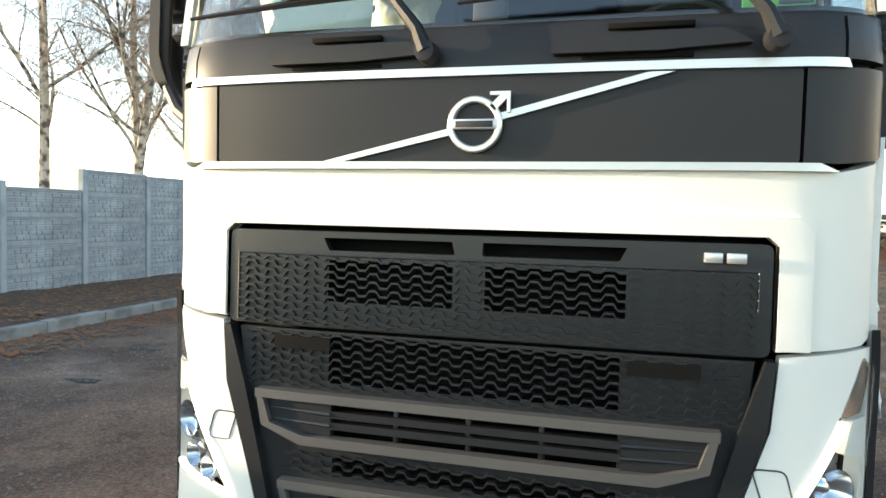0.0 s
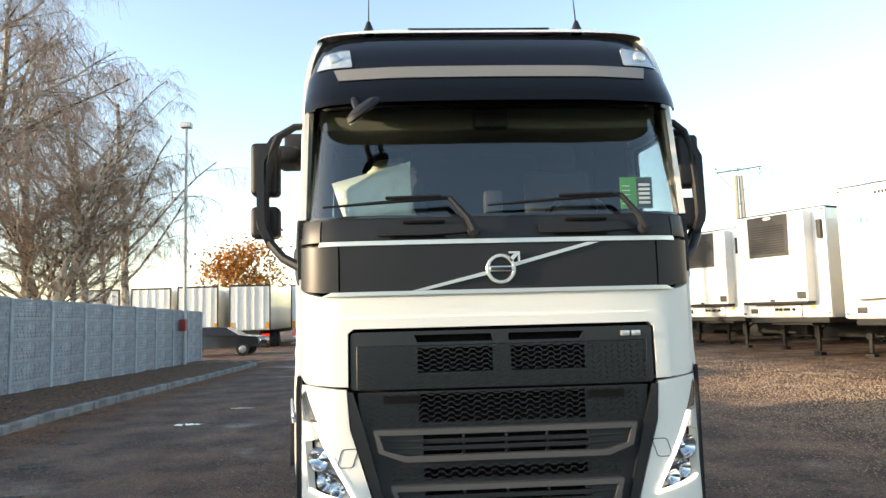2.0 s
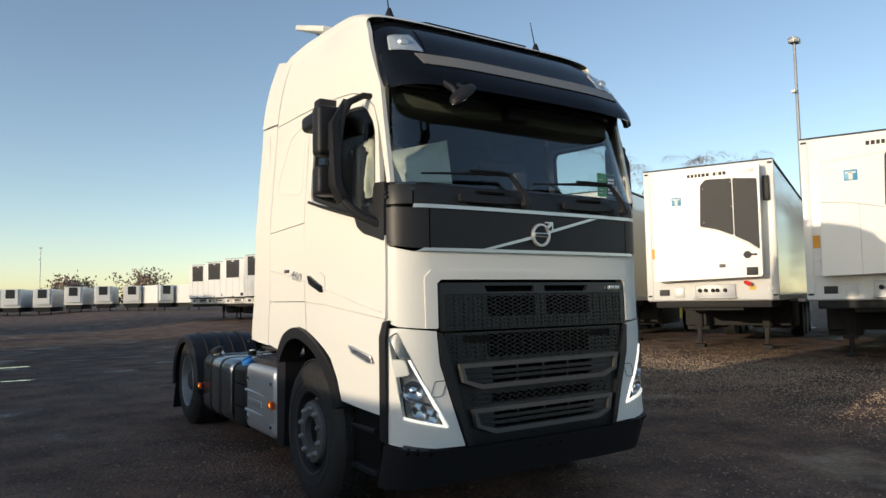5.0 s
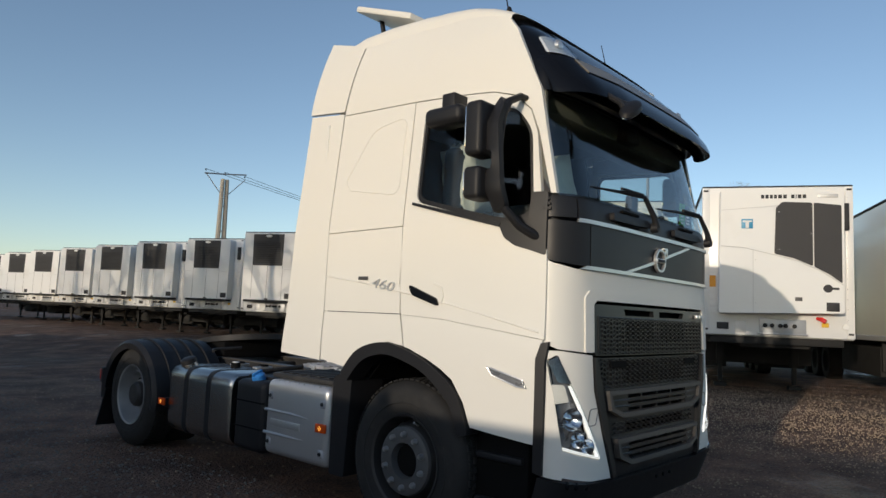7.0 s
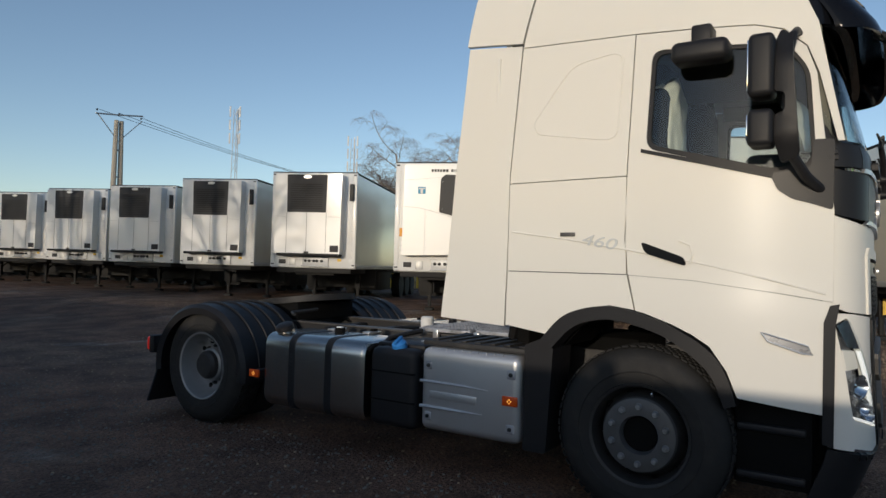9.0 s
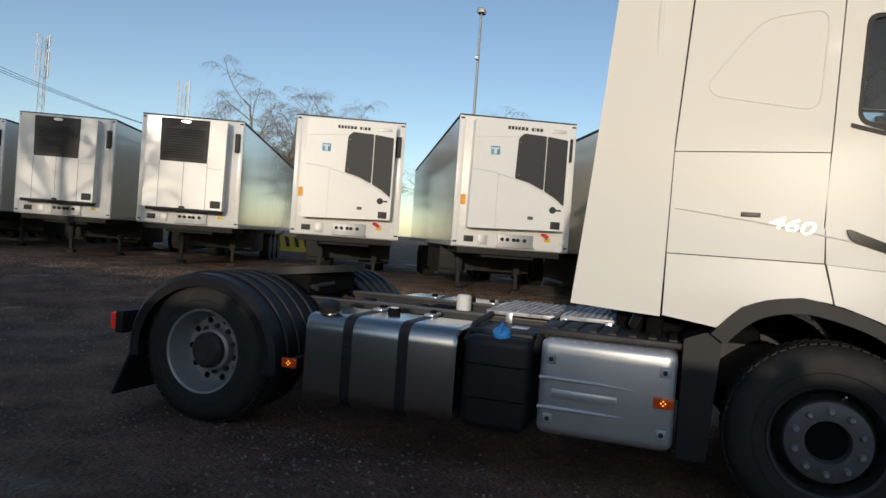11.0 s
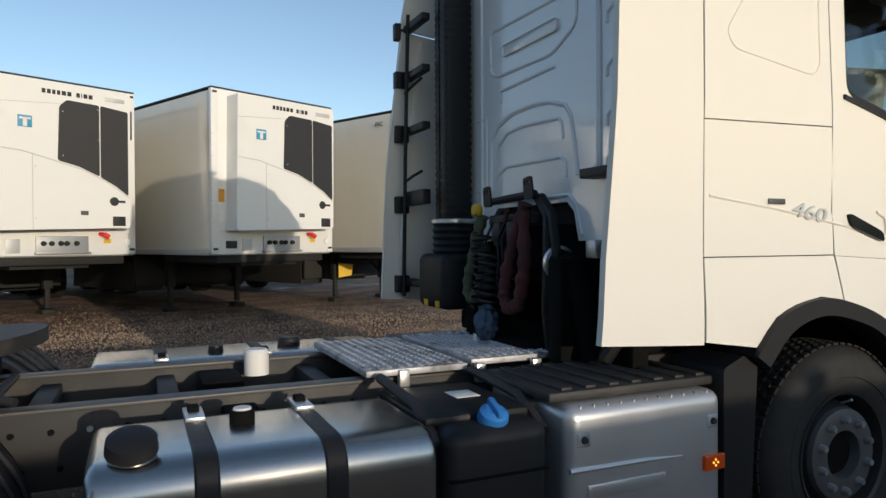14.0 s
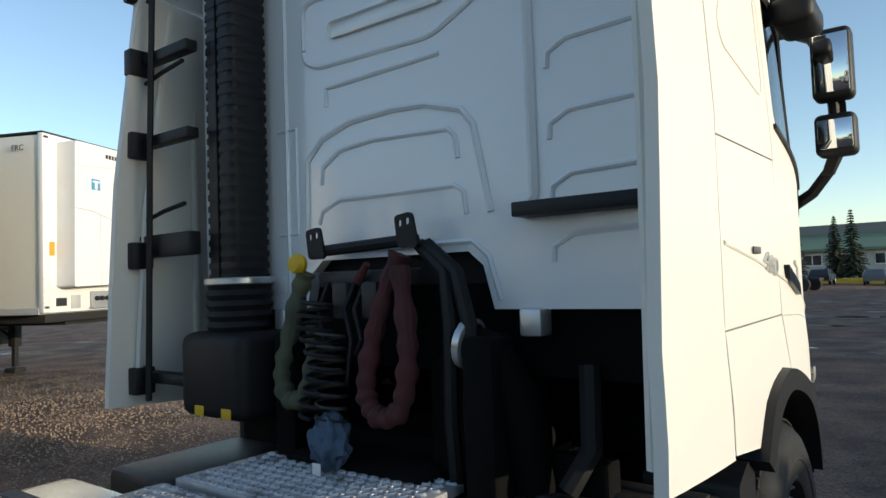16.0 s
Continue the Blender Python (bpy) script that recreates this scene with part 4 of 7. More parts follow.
    def sleeve(pts, r, material, label):
        P = [Vector(p) for p in pts]
        out, rs = [], []
        for i in range(len(P) - 1):
            for j in range(8):
                t = j / 8
                p0, p1, p2, p3 = P[max(i - 1, 0)], P[i], P[i + 1], P[min(i + 2, len(P) - 1)]
                out.append(0.5 * (2 * p1 + (p2 - p0) * t + (2 * p0 - 5 * p1 + 4 * p2 - p3) * t * t + (3 * p1 - p0 - 3 * p2 + p3) * t ** 3))
                rs.append(r * (1 + 0.15 * math.sin(len(out) * 1.35) + 0.06 * math.sin(len(out) * 0.7)))
        return part("air_hose", tube(out, rs, 10), material, T, label)
    sleeve([(0.62, 2.45, 1.70), (0.655, 2.46, 1.6), (0.695, 2.48, 1.42), (0.71, 2.5, 1.30), (0.66, 2.51, 1.215), (0.585, 2.5, 1.235), (0.55, 2.48, 1.36), (0.565, 2.46, 1.52)], 0.036, HOSEGREEN, "dirty green sleeved air hose")
    sleeve([(0.14, 2.44, 1.75), (0.2, 2.46, 1.6), (0.245, 2.48, 1.44), (0.262, 2.5, 1.30), (0.235, 2.51, 1.22), (0.17, 2.52, 1.19), (0.1, 2.51, 1.225), (0.072, 2.5, 1.35), (0.085, 2.48, 1.5), (0.13, 2.46, 1.72)], 0.036, HOSERED, "dark red sleeved air hose")
    for x0, z1 in ((0.5, 1.3), (0.36, 1.28), (0.31, 1.4)):
        part("loose_cable", tube([(x0, 2.44, 1.66), (x0 + 0.02, 2.48, 1.56), (x0 - 0.03, 2.5, 1.45), (x0 + 0.01, 2.49, z1)], 0.009, 6), HOSEBLACK, T)
    coil = [(0.46 + 0.07 * math.cos(i * 0.42) + 0.025 * math.sin(i * 0.06), 2.535 + 0.05 * math.sin(i * 0.42), 1.60 - 0.0031 * i) for i in range(140)]
    part("coiled_cable", tube(coil, 0.0085, 6), HOSEBLACK, T, "black coiled electric cable")
    coil = [(0.42 + 0.06 * math.cos(i * 0.45 + 1), 2.52 + 0.05 * math.sin(i * 0.45 + 1), 1.48 - 0.0031 * i) for i in range(120)]
    part("coiled_cable", tube(coil, 0.007, 6), FRAME, T)
    for x0, dx in ((0.0, -0.07), (-0.03, -0.12)):
        part("cab_hose", tube([(x0 + 0.08, 2.4, 1.78), (x0 - 0.02 + dx * 0.3, 2.42, 1.68), (x0 + dx, 2.44, 1.5), (x0 + dx, 2.45, 1.2), (x0 + dx * 0.9, 2.42, 0.98)], 0.026, 8), HOSEBLACK, T)
    part("red_lever", tube([(0.33, 2.46, 1.66), (0.26, 2.48, 1.72)], [0.018, 0.012], 8), HOSERED, rail)
    bm = bmesh.new()
    bmesh.ops.create_icosphere(bm, subdivisions=4, radius=1)
    for vtx in bm.verts:
        c = vtx.co.copy()
        vtx.co = Vector((c.x * 0.085, c.y * 0.06, c.z * 0.1)) * (1 + 0.35 * noise.noise(c * 2.6) + 0.12 * noise.noise(c * 7)) + Vector((0.42, 2.53, 1.085))
    part("rag", bm, RAG, T, "blue rag tied round the cable")
    part("rag_tag", rbox(0.385, 0.425, 2.61, 2.615, 0.98, 1.03, 0.002), PAPER, T)

    shift = Matrix.Translation((-0.36, -0.17, -0.02))
    for o in T.children_recursive:
        if o not in before:
            o.data.transform(shift)

    # engine and cab mount behind the cab, their shade put into near-black colour
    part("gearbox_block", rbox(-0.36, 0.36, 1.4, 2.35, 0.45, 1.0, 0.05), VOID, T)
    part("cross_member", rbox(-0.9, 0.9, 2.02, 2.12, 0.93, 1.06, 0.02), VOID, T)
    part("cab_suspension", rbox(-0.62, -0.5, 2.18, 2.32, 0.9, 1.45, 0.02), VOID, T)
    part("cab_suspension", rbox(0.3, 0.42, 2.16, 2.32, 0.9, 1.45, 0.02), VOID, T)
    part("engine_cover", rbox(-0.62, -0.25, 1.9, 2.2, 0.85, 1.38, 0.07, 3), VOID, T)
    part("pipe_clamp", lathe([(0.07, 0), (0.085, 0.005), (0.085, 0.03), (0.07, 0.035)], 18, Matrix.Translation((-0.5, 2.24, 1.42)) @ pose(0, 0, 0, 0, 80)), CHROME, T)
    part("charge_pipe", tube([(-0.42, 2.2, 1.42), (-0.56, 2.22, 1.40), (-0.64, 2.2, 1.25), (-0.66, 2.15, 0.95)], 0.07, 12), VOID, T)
    part("engine_cable", tube([(-0.84, 2.1, 1.35), (-0.86, 2.15, 1.1), (-0.8, 2.2, 0.98)], 0.035, 8), HOSEBLACK, T)

    # chassis
    for sg in (-1, 1):
        r = part("frame_rail", rbox(sg * 0.36, sg * 0.43, 0.3, 6.02, 0.60, 0.9, 0.008), FRAME, T, "grey steel frame rail")
        part("rail_flange", rbox(sg * 0.34, sg * 0.44, 2.4, 6.0, 0.895, 0.91, 0.003), SLAT, r)
        for i in range(24):
            for z in (0.68, 0.82):
                part("rail_bolt", lathe([(0, 0.012), (0.011, 0.012), (0.013, 0)], 6, Matrix.Translation((sg * 0.432, 2.75 + 0.13 * i + 0.03 * (z > 0.7), z)) @ pose(0, 0, 0, 0, 90 * sg)), VOID if i % 3 else COVER, r)
    for y in (3.3, 4.0, 4.5, 5.9):
        part("cross_member", rbox(-0.38, 0.38, y, y + 0.09, 0.63, 0.86, 0.01), FRAME, T)
    part("prop_shaft", tube([(0, 2.4, 0.62), (0, 5.0, 0.56)], 0.06, 12), FRAME, T)
    part("air_dryer", lathe([(0, 0.13), (0.05, 0.13), (0.062, 0.115), (0.062, 0)], 16, Matrix.Translation((0.18, 3.62, 0.86))), PAPER, T, "grey filter canister")
    part("rail_bracket", rbox(-0.56, -0.43, 3.72, 3.86, 0.72, 0.86, 0.01), VOID, T)
    part("rail_bracket", rbox(0.0, 0.3, 3.7, 3.9, 0.7, 0.88, 0.02), VOID, T)

    # tread plates behind the cab
    def plate(x0, x1, y0, y1, z, material, label):
        p = part("catwalk_plate", rbox(x0, x1, y0, y1, z - 0.03, z, 0.004), material, T, label)
        nx = 10
        for j in range(nx):
            bm, dark = bmesh.new(), bmesh.new()
            y = y0 + (y1 - y0) * (j + 0.5) / nx
            for i in range(int((x1 - x0 - 0.03) / 0.052)):
                at = Matrix.Translation((x0 + 0.035 + i * 0.052 + (0.02 if j % 2 else 0), y, z)) @ Matrix.Diagonal((1.25, 0.8, 1, 1))
                lathe([(0.0115, 0.001), (0.0125, 0.0075), (0.0155, 0.008), (0.0195, 0.0)], 10, at, bm)
                # black disc in each collar, the hole's shade put into colour
                lathe([(0, 0.0025), (0.0117, 0.002)], 10, at, dark)
            row = part("tread_rib", bm, material, p)
            part("hole_shade_disc", dark, VOID, row)
        return p
    plate(-0.45, 0.48, 2.25, 2.715, 0.965, TREAD, "worn galvanised catwalk plate behind the cab")
    plate(-0.48, 0.50, 2.75, 3.25, 0.955, TREAD, "worn galvanised catwalk plate on the frame")
    for y in (2.35, 2.66, 3.05):
        part("plate_clip", rbox(-0.50, -0.465, y, y + 0.05, 0.86, 0.95, 0.005), CHROME, T)

    # right hand side: battery cover, additive tank, fuel tank
    c = part("battery_box", rbox(-1.235, -0.60, 1.92, 2.705, 0.32, 0.90, 0.055, 5), COVER, T, "silver-grey battery box cover with pressed corners")
    part("cover_ridge", tube([(-1.236, 2.70, 0.662), (-1.240, 2.35, 0.66), (-1.236, 2.15, 0.65)], [0.012, 0.009, 0.002], 6), COVER, c)
    part("cover_ridge", tube([(-1.236, 2.70, 0.485), (-1.241, 2.35, 0.485), (-1.236, 2.2, 0.485)], [0.013, 0.01, 0.002], 6), COVER, c)
    part("pressed_bar", rbox(-1.243, -1.232, 2.24, 2.62, 0.545, 0.60, 0.006), COVER, c)
    for y in (1.985, 2.635):
        for z in (0.775, 0.42):
            q = part("corner_recess", rbox(-1.240, -1.22, y - 0.032, y + 0.032, z - 0.032, z + 0.032, 0.012, 3), TREAD, c)
            part("cover_bolt", lathe([(0, 0.012), (0.012, 0.012), (0.016, 0)], 10, Matrix.Translation((-1.238, y, z)) @ pose(0, 0, 0, 0, -90)), INK, q)
    for i in range(11):
        part("cover_notch", rbox(-1.215, -1.185, 1.99 + 0.064 * i, 1.996 + 0.064 * i, 0.868, 0.898, 0.002), TREAD, c)
    lid = part("box_lid", rbox(-1.16, -0.62, 1.88, 2.74, 0.905, 0.945, 0.012), FRAME, c, "dusty dark ribbed box lid")
    for i in range(7):
        part("lid_rib", rbox(-1.14, -0.64, 1.93 + 0.115 * i, 1.98 + 0.115 * i, 0.94, 0.957, 0.006), FRAME, lid)

    def marker(y, z, x=-1.242):
        m = part("side_marker", rbox(x - 0.012, x + 0.01, y - 0.055, y + 0.055, z - 0.032, z + 0.032, 0.006), AMBER, T, "lit amber side marker lamp")
        for dy, dz in ((0, 0.012), (0, -0.012), (0.012, 0), (-0.012, 0)):
            part("diode", rbox(x - 0.015, x - 0.011, y + dy - 0.004, y + dy + 0.004, z + dz - 0.004, z + dz + 0.004, 0.001), AMBERCORE, m)
    marker(1.985, 0.605)
    marker(4.40, 0.53, -1.25)
    part("marker_bracket", rbox(-1.24, -1.0, 4.36, 4.42, 0.48, 0.56, 0.01), PLASTIC, T)
    a = part("additive_tank", rbox(-1.215, -0.62, 2.765, 3.195, 0.28, 0.86, 0.06, 4), PLASTIC, T, "black plastic additive tank with a blue cap")
    for z in (0.47, 0.68):
        part("tank_groove", rbox(-1.219, -0.9, 2.78, 3.18, z, z + 0.012, 0.003), VOID, a)
    part("tank_cover", rbox(-1.08, -0.55, 2.78, 3.22, 0.845, 0.885, 0.015), PLASTIC, a)
    part("tank_label", rbox(-0.84, -0.72, 2.87, 2.98, 0.885, 0.888, 0.001), PAPER, a)
    for y in (2.75, 3.2):
        part("tank_frame", tube([(-0.52, y, 0.93), (-0.95, y, 0.90), (-1.14, y, 0.80)], 0.022, 8), FRAME, a)
    bm = lathe([(0, 0.05), (0.035, 0.05), (0.055, 0.035), (0.06, 0.0), (0.045, -0.03)], 18, Matrix.Translation((-1.13, 2.97, 0.865)) @ pose(0, 0, 0, 0, -25))
    bbox(bm, -0.05, 0.05, -0.013, 0.013, 0.04, 0.07, 0.008, 2, Matrix.Translation((-1.13, 2.97, 0.865)) @ pose(0, 0, 0, 0, -25))
    part("filler_cap", bm, BLUECAP, a, "bright blue filler cap")

    def fuel_tank(sg, y0, y1, label, straps):
        prof = rounded([(1.235, 0.27), (1.235, 0.885), (0.60, 0.885), (0.60, 0.27)], 0.12, 6)
        bm = bmesh.new()
        rings = []
        for y, k in ((y0, 0.94), (y0 + 0.012, 0.98), (y0 + 0.03, 1.0), (y1 - 0.03, 1.0), (y1 - 0.012, 0.98), (y1, 0.94)):
            rings.append([bm.verts.new((sg * (0.9175 + (x - 0.9175) * k), y, 0.5775 + (z - 0.5775) * k)) for x, z in prof])
        for q, s in zip(rings, rings[1:]):
            for i in range(len(prof)):
                bm.faces.new((q[i], q[(i + 1) % len(prof)], s[(i + 1) % len(prof)], s[i]))
        bm.faces.new(rings[0])
        bm.faces.new(rings[-1][::-1])
        ft = part("fuel_tank", bm, ALU, T, label)
        for y in straps:
            bm = bmesh.new()
            A = [[bm.verts.new((sg * (0.9175 + (x - 0.9175) * f), yy, 0.5775 + (z - 0.5775) * f)) for x, z in prof] for f, yy in ((1.0, y - 0.037), (1.016, y - 0.03), (1.016, y + 0.03), (1.0, y + 0.037))]
            for q, s in zip(A, A[1:]):
                for i in range(len(prof)):
                    bm.faces.new((q[i], q[(i + 1) % len(prof)], s[(i + 1) % len(prof)], s[i]))
            st = part("tank_strap", bm, PLASTIC, ft, "black tank strap")
            part("strap_clip", rbox(sg * 0.6, sg * 0.78, y - 0.035, y + 0.035, 0.885, 0.905, 0.005), CHROME, st)
            part("strap_bolt", rbox(sg * 0.64, sg * 0.7, y - 0.02, y + 0.02, 0.9, 0.925, 0.004), VOID, st)
        return ft
    ft = fuel_tank(-1, 3.235, 4.315, "brushed aluminium fuel tank with black straps", (3.59, 3.985))
    part("filler_neck", lathe([(0.075, -0.02), (0.07, 0.03), (0.06, 0.035)], 20, Matrix.Translation((-1.10, 4.19, 0.875)) @ pose(0, 0, 0, 0, -22)), ALU, ft)
    part("fuel_cap", lathe([(0, 0.085), (0.05, 0.085), (0.072, 0.075), (0.076, 0.035), (0.07, 0.03)], 24, Matrix.Translation((-1.10, 4.19, 0.875)) @ pose(0, 0, 0, 0, -22)), PLASTIC, ft, "black fuel cap")
    part("sender_cap", lathe([(0, 0.045), (0.04, 0.045), (0.045, 0.035), (0.045, -0.01)], 16, Matrix.Translation((-0.83, 3.83, 0.885))), VOID, ft)
    part("sender_cap", lathe([(0, 0.052), (0.03, 0.052), (0.036, 0.04)], 16, Matrix.Translation((-0.83, 3.83, 0.885))), PAPER, ft)
    part("strap_label", rbox(-1.2395, -1.237, 3.958, 4.012, 0.62, 0.745, 0.0005, m=None), YELLOW, ft, "yellow warning label")
    for z0 in (0.635, 0.66, 0.70, 0.72):
        part("label_print", rbox(-1.241, -1.239, 3.966, 4.004, z0, z0 + 0.010, 0.0003), INK, ft)
    fl = fuel_tank(1, 2.75, 4.4, "aluminium fuel tank on the far side", (3.0, 3.5, 4.05))
    part("fuel_cap", lathe([(0, 0.05), (0.06, 0.05), (0.07, 0.03), (0.07, 0)], 20, Matrix.Translation((0.95, 3.3, 0.885))), PLASTIC, fl)
    part("sender_cap", lathe([(0, 0.04), (0.04, 0.04), (0.045, 0)], 16, Matrix.Translation((0.85, 3.75, 0.885))), PLASTIC, fl)
    part("far_side_box", rbox(0.6, 1.2, 1.92, 2.6, 0.32, 0.88, 0.04), PLASTIC, T)

    # wheels
    def tyre(r, w, cx, cy, parent, rim_front):
        """Tyre lying on the x axis; its outer face is at cx."""
        M0 = Matrix.Translation((cx, cy, 0.515)) @ pose(0, 0, 0, 0, 90)
        prof = [(0.30, 0.02), (0.305, 0.0), (0.34, -0.008), (0.43, -0.012), (0.47, 0.004), (0.495, 0.03), (r, 0.06), (r, w - 0.06), (0.495, w - 0.03), (0.47, w - 0.004), (0.43, w + 0.01), (0.34, w), (0.30, w - 0.02)]
        t = part("tyre", lathe(prof, 56, M0), RUBBER, parent, "dusty worn black tyre")
        bm = bmesh.new()
        for i in range(64):
            for k in range(5):
                w0 = 0.04 + (w - 0.08) * k / 5
                a = 2 * math.pi * (i + 0.5 * (k % 2)) / 64
                bbox(bm, r - 0.004, r + 0.008, -0.019, 0.019, w0, w0 + (w - 0.08) / 5 - 0.009, 0.003, 1, M0 @ Matrix.Rotation(a, 4, "Z"))
        part("tread_block", bm, RUBBER, t)
        part("sidewall_ring", lathe([(0.365, -0.009), (0.37, -0.014), (0.376, -0.010)], 56, M0), RUBBER, t)
        return M0

    def wheel(name, cx, cy, sg, front):
        w = new(name)
        w.parent = T
        tagged(w, "grey steel wheel with a dusty tyre")
        w.empty_display_size = 0.1
        M0 = Matrix.Translation((sg * 1.225, cy, 0.515)) @ pose(0, 0, 0, 0, 90 * sg)
        flip = M0 @ Matrix.Diagonal((1, 1, 1, 1))
        tyre(0.515, 0.30, -1.225 if sg < 0 else 0.925, cy, w, front)
        if front:
            prof = [(0.308, -0.01), (0.302, 0.008), (0.285, 0.0), (0.272, -0.05), (0.262, -0.12), (0.24, -0.075), (0.222, -0.025), (0.205, 0.0), (0.115, 0.0), (0.11, -0.02), (0.105, -0.05), (0, -0.05)]
        else:
            prof = [(0.308, -0.01), (0.302, 0.008), (0.287, 0.0), (0.272, -0.06), (0.258, -0.14), (0.235, -0.165), (0.19, -0.17), (0.155, -0.165), (0.15, -0.1), (0.12, -0.08), (0, -0.08)]
        if front:
            rim = part("rim", lathe(prof[:5], 48, flip), FRAME, w, "dark steel wheel rim")
            part("dish", lathe(prof[4:7], 48, flip), FRAME, rim)
            part("nut_flange", lathe([(0.222, -0.025), (0.214, -0.004)] + prof[7:], 48, flip), FLANGE, rim, "grey bolted hub flange")
        else:
            rim = part("rim", lathe(prof, 48, flip), RIM, w)
        ring = 0.168
        for i in range(10):
            a = 2 * math.pi * i / 10
            h = -0.002 if front else -0.168
            part("wheel_nut", lathe([(0, 0.034), (0.013, 0.032), (0.018, 0.02), (0.021, 0.0)], 10, flip @ Matrix.Translation((ring * math.cos(a), ring * math.sin(a), h))), RIM if front else FRAME, rim)
            a += math.pi / 10
            rr, hh = (0.247, -0.088) if front else (0.215, -0.164)
            part("vent_hole", lathe([(0, 0.004), (0.022, 0.004), (0.024, -0.01)], 10, flip @ Matrix.Translation((rr * math.cos(a), rr * math.sin(a), hh)) @ Matrix.Rotation(a, 4, "Z") @ pose(0, 0, 0, 0, -48 if front else 0)), VOID, rim)
        part("hub_cap", lathe([(0, -0.035), (0.095, -0.038), (0.105, -0.05)] if front else [(0, -0.02), (0.1, -0.025), (0.125, -0.05), (0.14, -0.16)], 28, flip), VOID if front else FRAME, rim)
        part("valve_stem", tube([flip @ Vector((0.22, -0.06, -0.07)), flip @ Vector((0.25, -0.07, -0.01))], 0.006, 6), CHROME, rim)
    for sg in (-1, 1):
        wheel("front_wheel", 0, 1.145, sg, True)
        wheel("rear_wheel", 0, 5.13, sg, False)
        part("inner_tyre", lathe([(0.3, 0), (0.48, 0.0), (0.515, 0.05), (0.515, 0.27), (0.48, 0.3), (0.3, 0.3)], 40, Matrix.Translation((-0.9 if sg < 0 else 0.6, 5.13, 0.515)) @ pose(0, 0, 0, 0, 90)), RUBBER, T)
        # rear mudguard in three pieces
        arc = [(5.13 + 0.62 * math.cos(radians(a)), 0.50 + 0.57 * math.sin(radians(a))) for a in range(-8, 189, 7)]
        for lo, hi, nm in ((0, 9, "mudguard_rear"), (8, 20, "mudguard_top"), (19, 29, "mudguard_front")):
            pts = arc[lo:hi]
            bm = bmesh.new()
            rings = []
            for (y, z) in pts:
                dy, dz = (y - 5.13), (z - 0.5)
                ln = math.hypot(dy, dz)
                u = Vector((0, dy / ln, dz / ln))
                c0 = Vector((0, y, z))
                rings.append([bm.verts.new(Vector((sg * x, 0, 0)) + c0 + u * o) for x, o in ((1.27, -0.09), (1.285, -0.03), (1.25, 0.005), (0.9, 0.012), (0.52, 0.0), (0.50, -0.02), (0.9, -0.006), (1.24, -0.01), (1.262, -0.05))])
            for q, s in zip(rings, rings[1:]):
                for i in range(9):
                    bm.faces.new((q[i], q[(i + 1) % 9], s[(i + 1) % 9], s[i]))
            bm.faces.new(rings[0])
            bm.faces.new(rings[-1][::-1])
            mg = part(nm, bm, PLASTIC, T, "black plastic mudguard")
            for xx in (0.65, 0.8, 0.95, 1.1):
                part("mudguard_rib", tube([(sg * xx, 5.13 + (y - 5.13) * 1.012, 0.5 + (z - 0.5) * 1.012 + 0.008) for y, z in pts], 0.012, 6), PLASTIC, mg)
        part("mud_flap", rbox(sg * 0.6, sg * 1.24, 5.73, 5.755, 0.0, 0.46, 0.006, 1, Matrix.Translation((0, 0, 0.06)) @ Matrix.Translation((0, 5.73, 0.4)) @ pose(0, 0, 0, 24) @ Matrix.Translation((0, -5.73, -0.4))), PLASTIC, T)
        tl = part("tail_lamp", rbox(sg * 0.75, sg * 1.2, 5.93, 6.0, 0.58, 0.71, 0.015), REDLENS, T, "red tail lamp")
        part("lamp_box", rbox(sg * 0.73, sg * 1.22, 5.86, 5.935, 0.56, 0.73, 0.012), PLASTIC, tl)
        part("front_axle", tube([(sg * 0.1, 1.145, 0.48), (sg * 0.95, 1.145, 0.5)], 0.07, 10), FRAME, T)
        part("rear_axle", tube([(0, 5.13, 0.515), (sg * 0.9, 5.13, 0.515)], 0.11, 12), FRAME, T)
        part("air_spring", lathe([(0.13 + 0.012 * (i % 2), 0.03 * i) for i in range(8)], 16, Matrix.Translation((sg * 0.42, 4.75, 0.38))), HOSEBLACK, T)
    # fifth wheel coupling
    fw = part("fifth_wheel", sheet([(0.46 * math.cos(radians(a)), 4.98 + 0.46 * math.sin(radians(a))) for a in range(-205, 26, 15)] + [(0.36, 5.55), (0.1, 5.62), (0.05, 5.1), (-0.05, 5.1), (-0.1, 5.62), (-0.36, 5.55)], lambda x, y: (x, y, 1.12 - 0.12 * (y - 4.98)), (0, 0, -1), 0.06, 0.12), FRAME, T, "greasy black fifth wheel plate")
    part("coupling_pedestal", rbox(-0.42, 0.42, 4.75, 5.2, 0.9, 1.08, 0.03), VOID, fw)
    part("coupling_handle", tube([(-0.3, 4.6, 1.02), (-0.62, 4.62, 1.0), (-0.66, 4.55, 0.99)], 0.016, 8), FRAME, fw)
    part("rear_cross_member", rbox(-0.45, 0.45, 5.94, 6.02, 0.55, 0.9, 0.02), FRAME, T)

    # cabin: seats, wheel, bulkhead, things seen through the glass
    part("bulkhead", rbox(-1.12, 1.12, 1.98, 2.06, 1.6, 3.4, 0.02), SEAT, T)
    part("headliner", rbox(-1.08, 1.08, 0.28, 2.0, 2.98, 3.03, 0.02), LINER, T)
    part("overhead_locker", rbox(-1.02, 1.02, 0.26, 0.62, 2.74, 2.98, 0.04), LINER, T)
    part("dashboard", rbox(-1.08, 1.08, 0.14, 0.62, 1.8, 2.16, 0.05, 3), DASH, T)
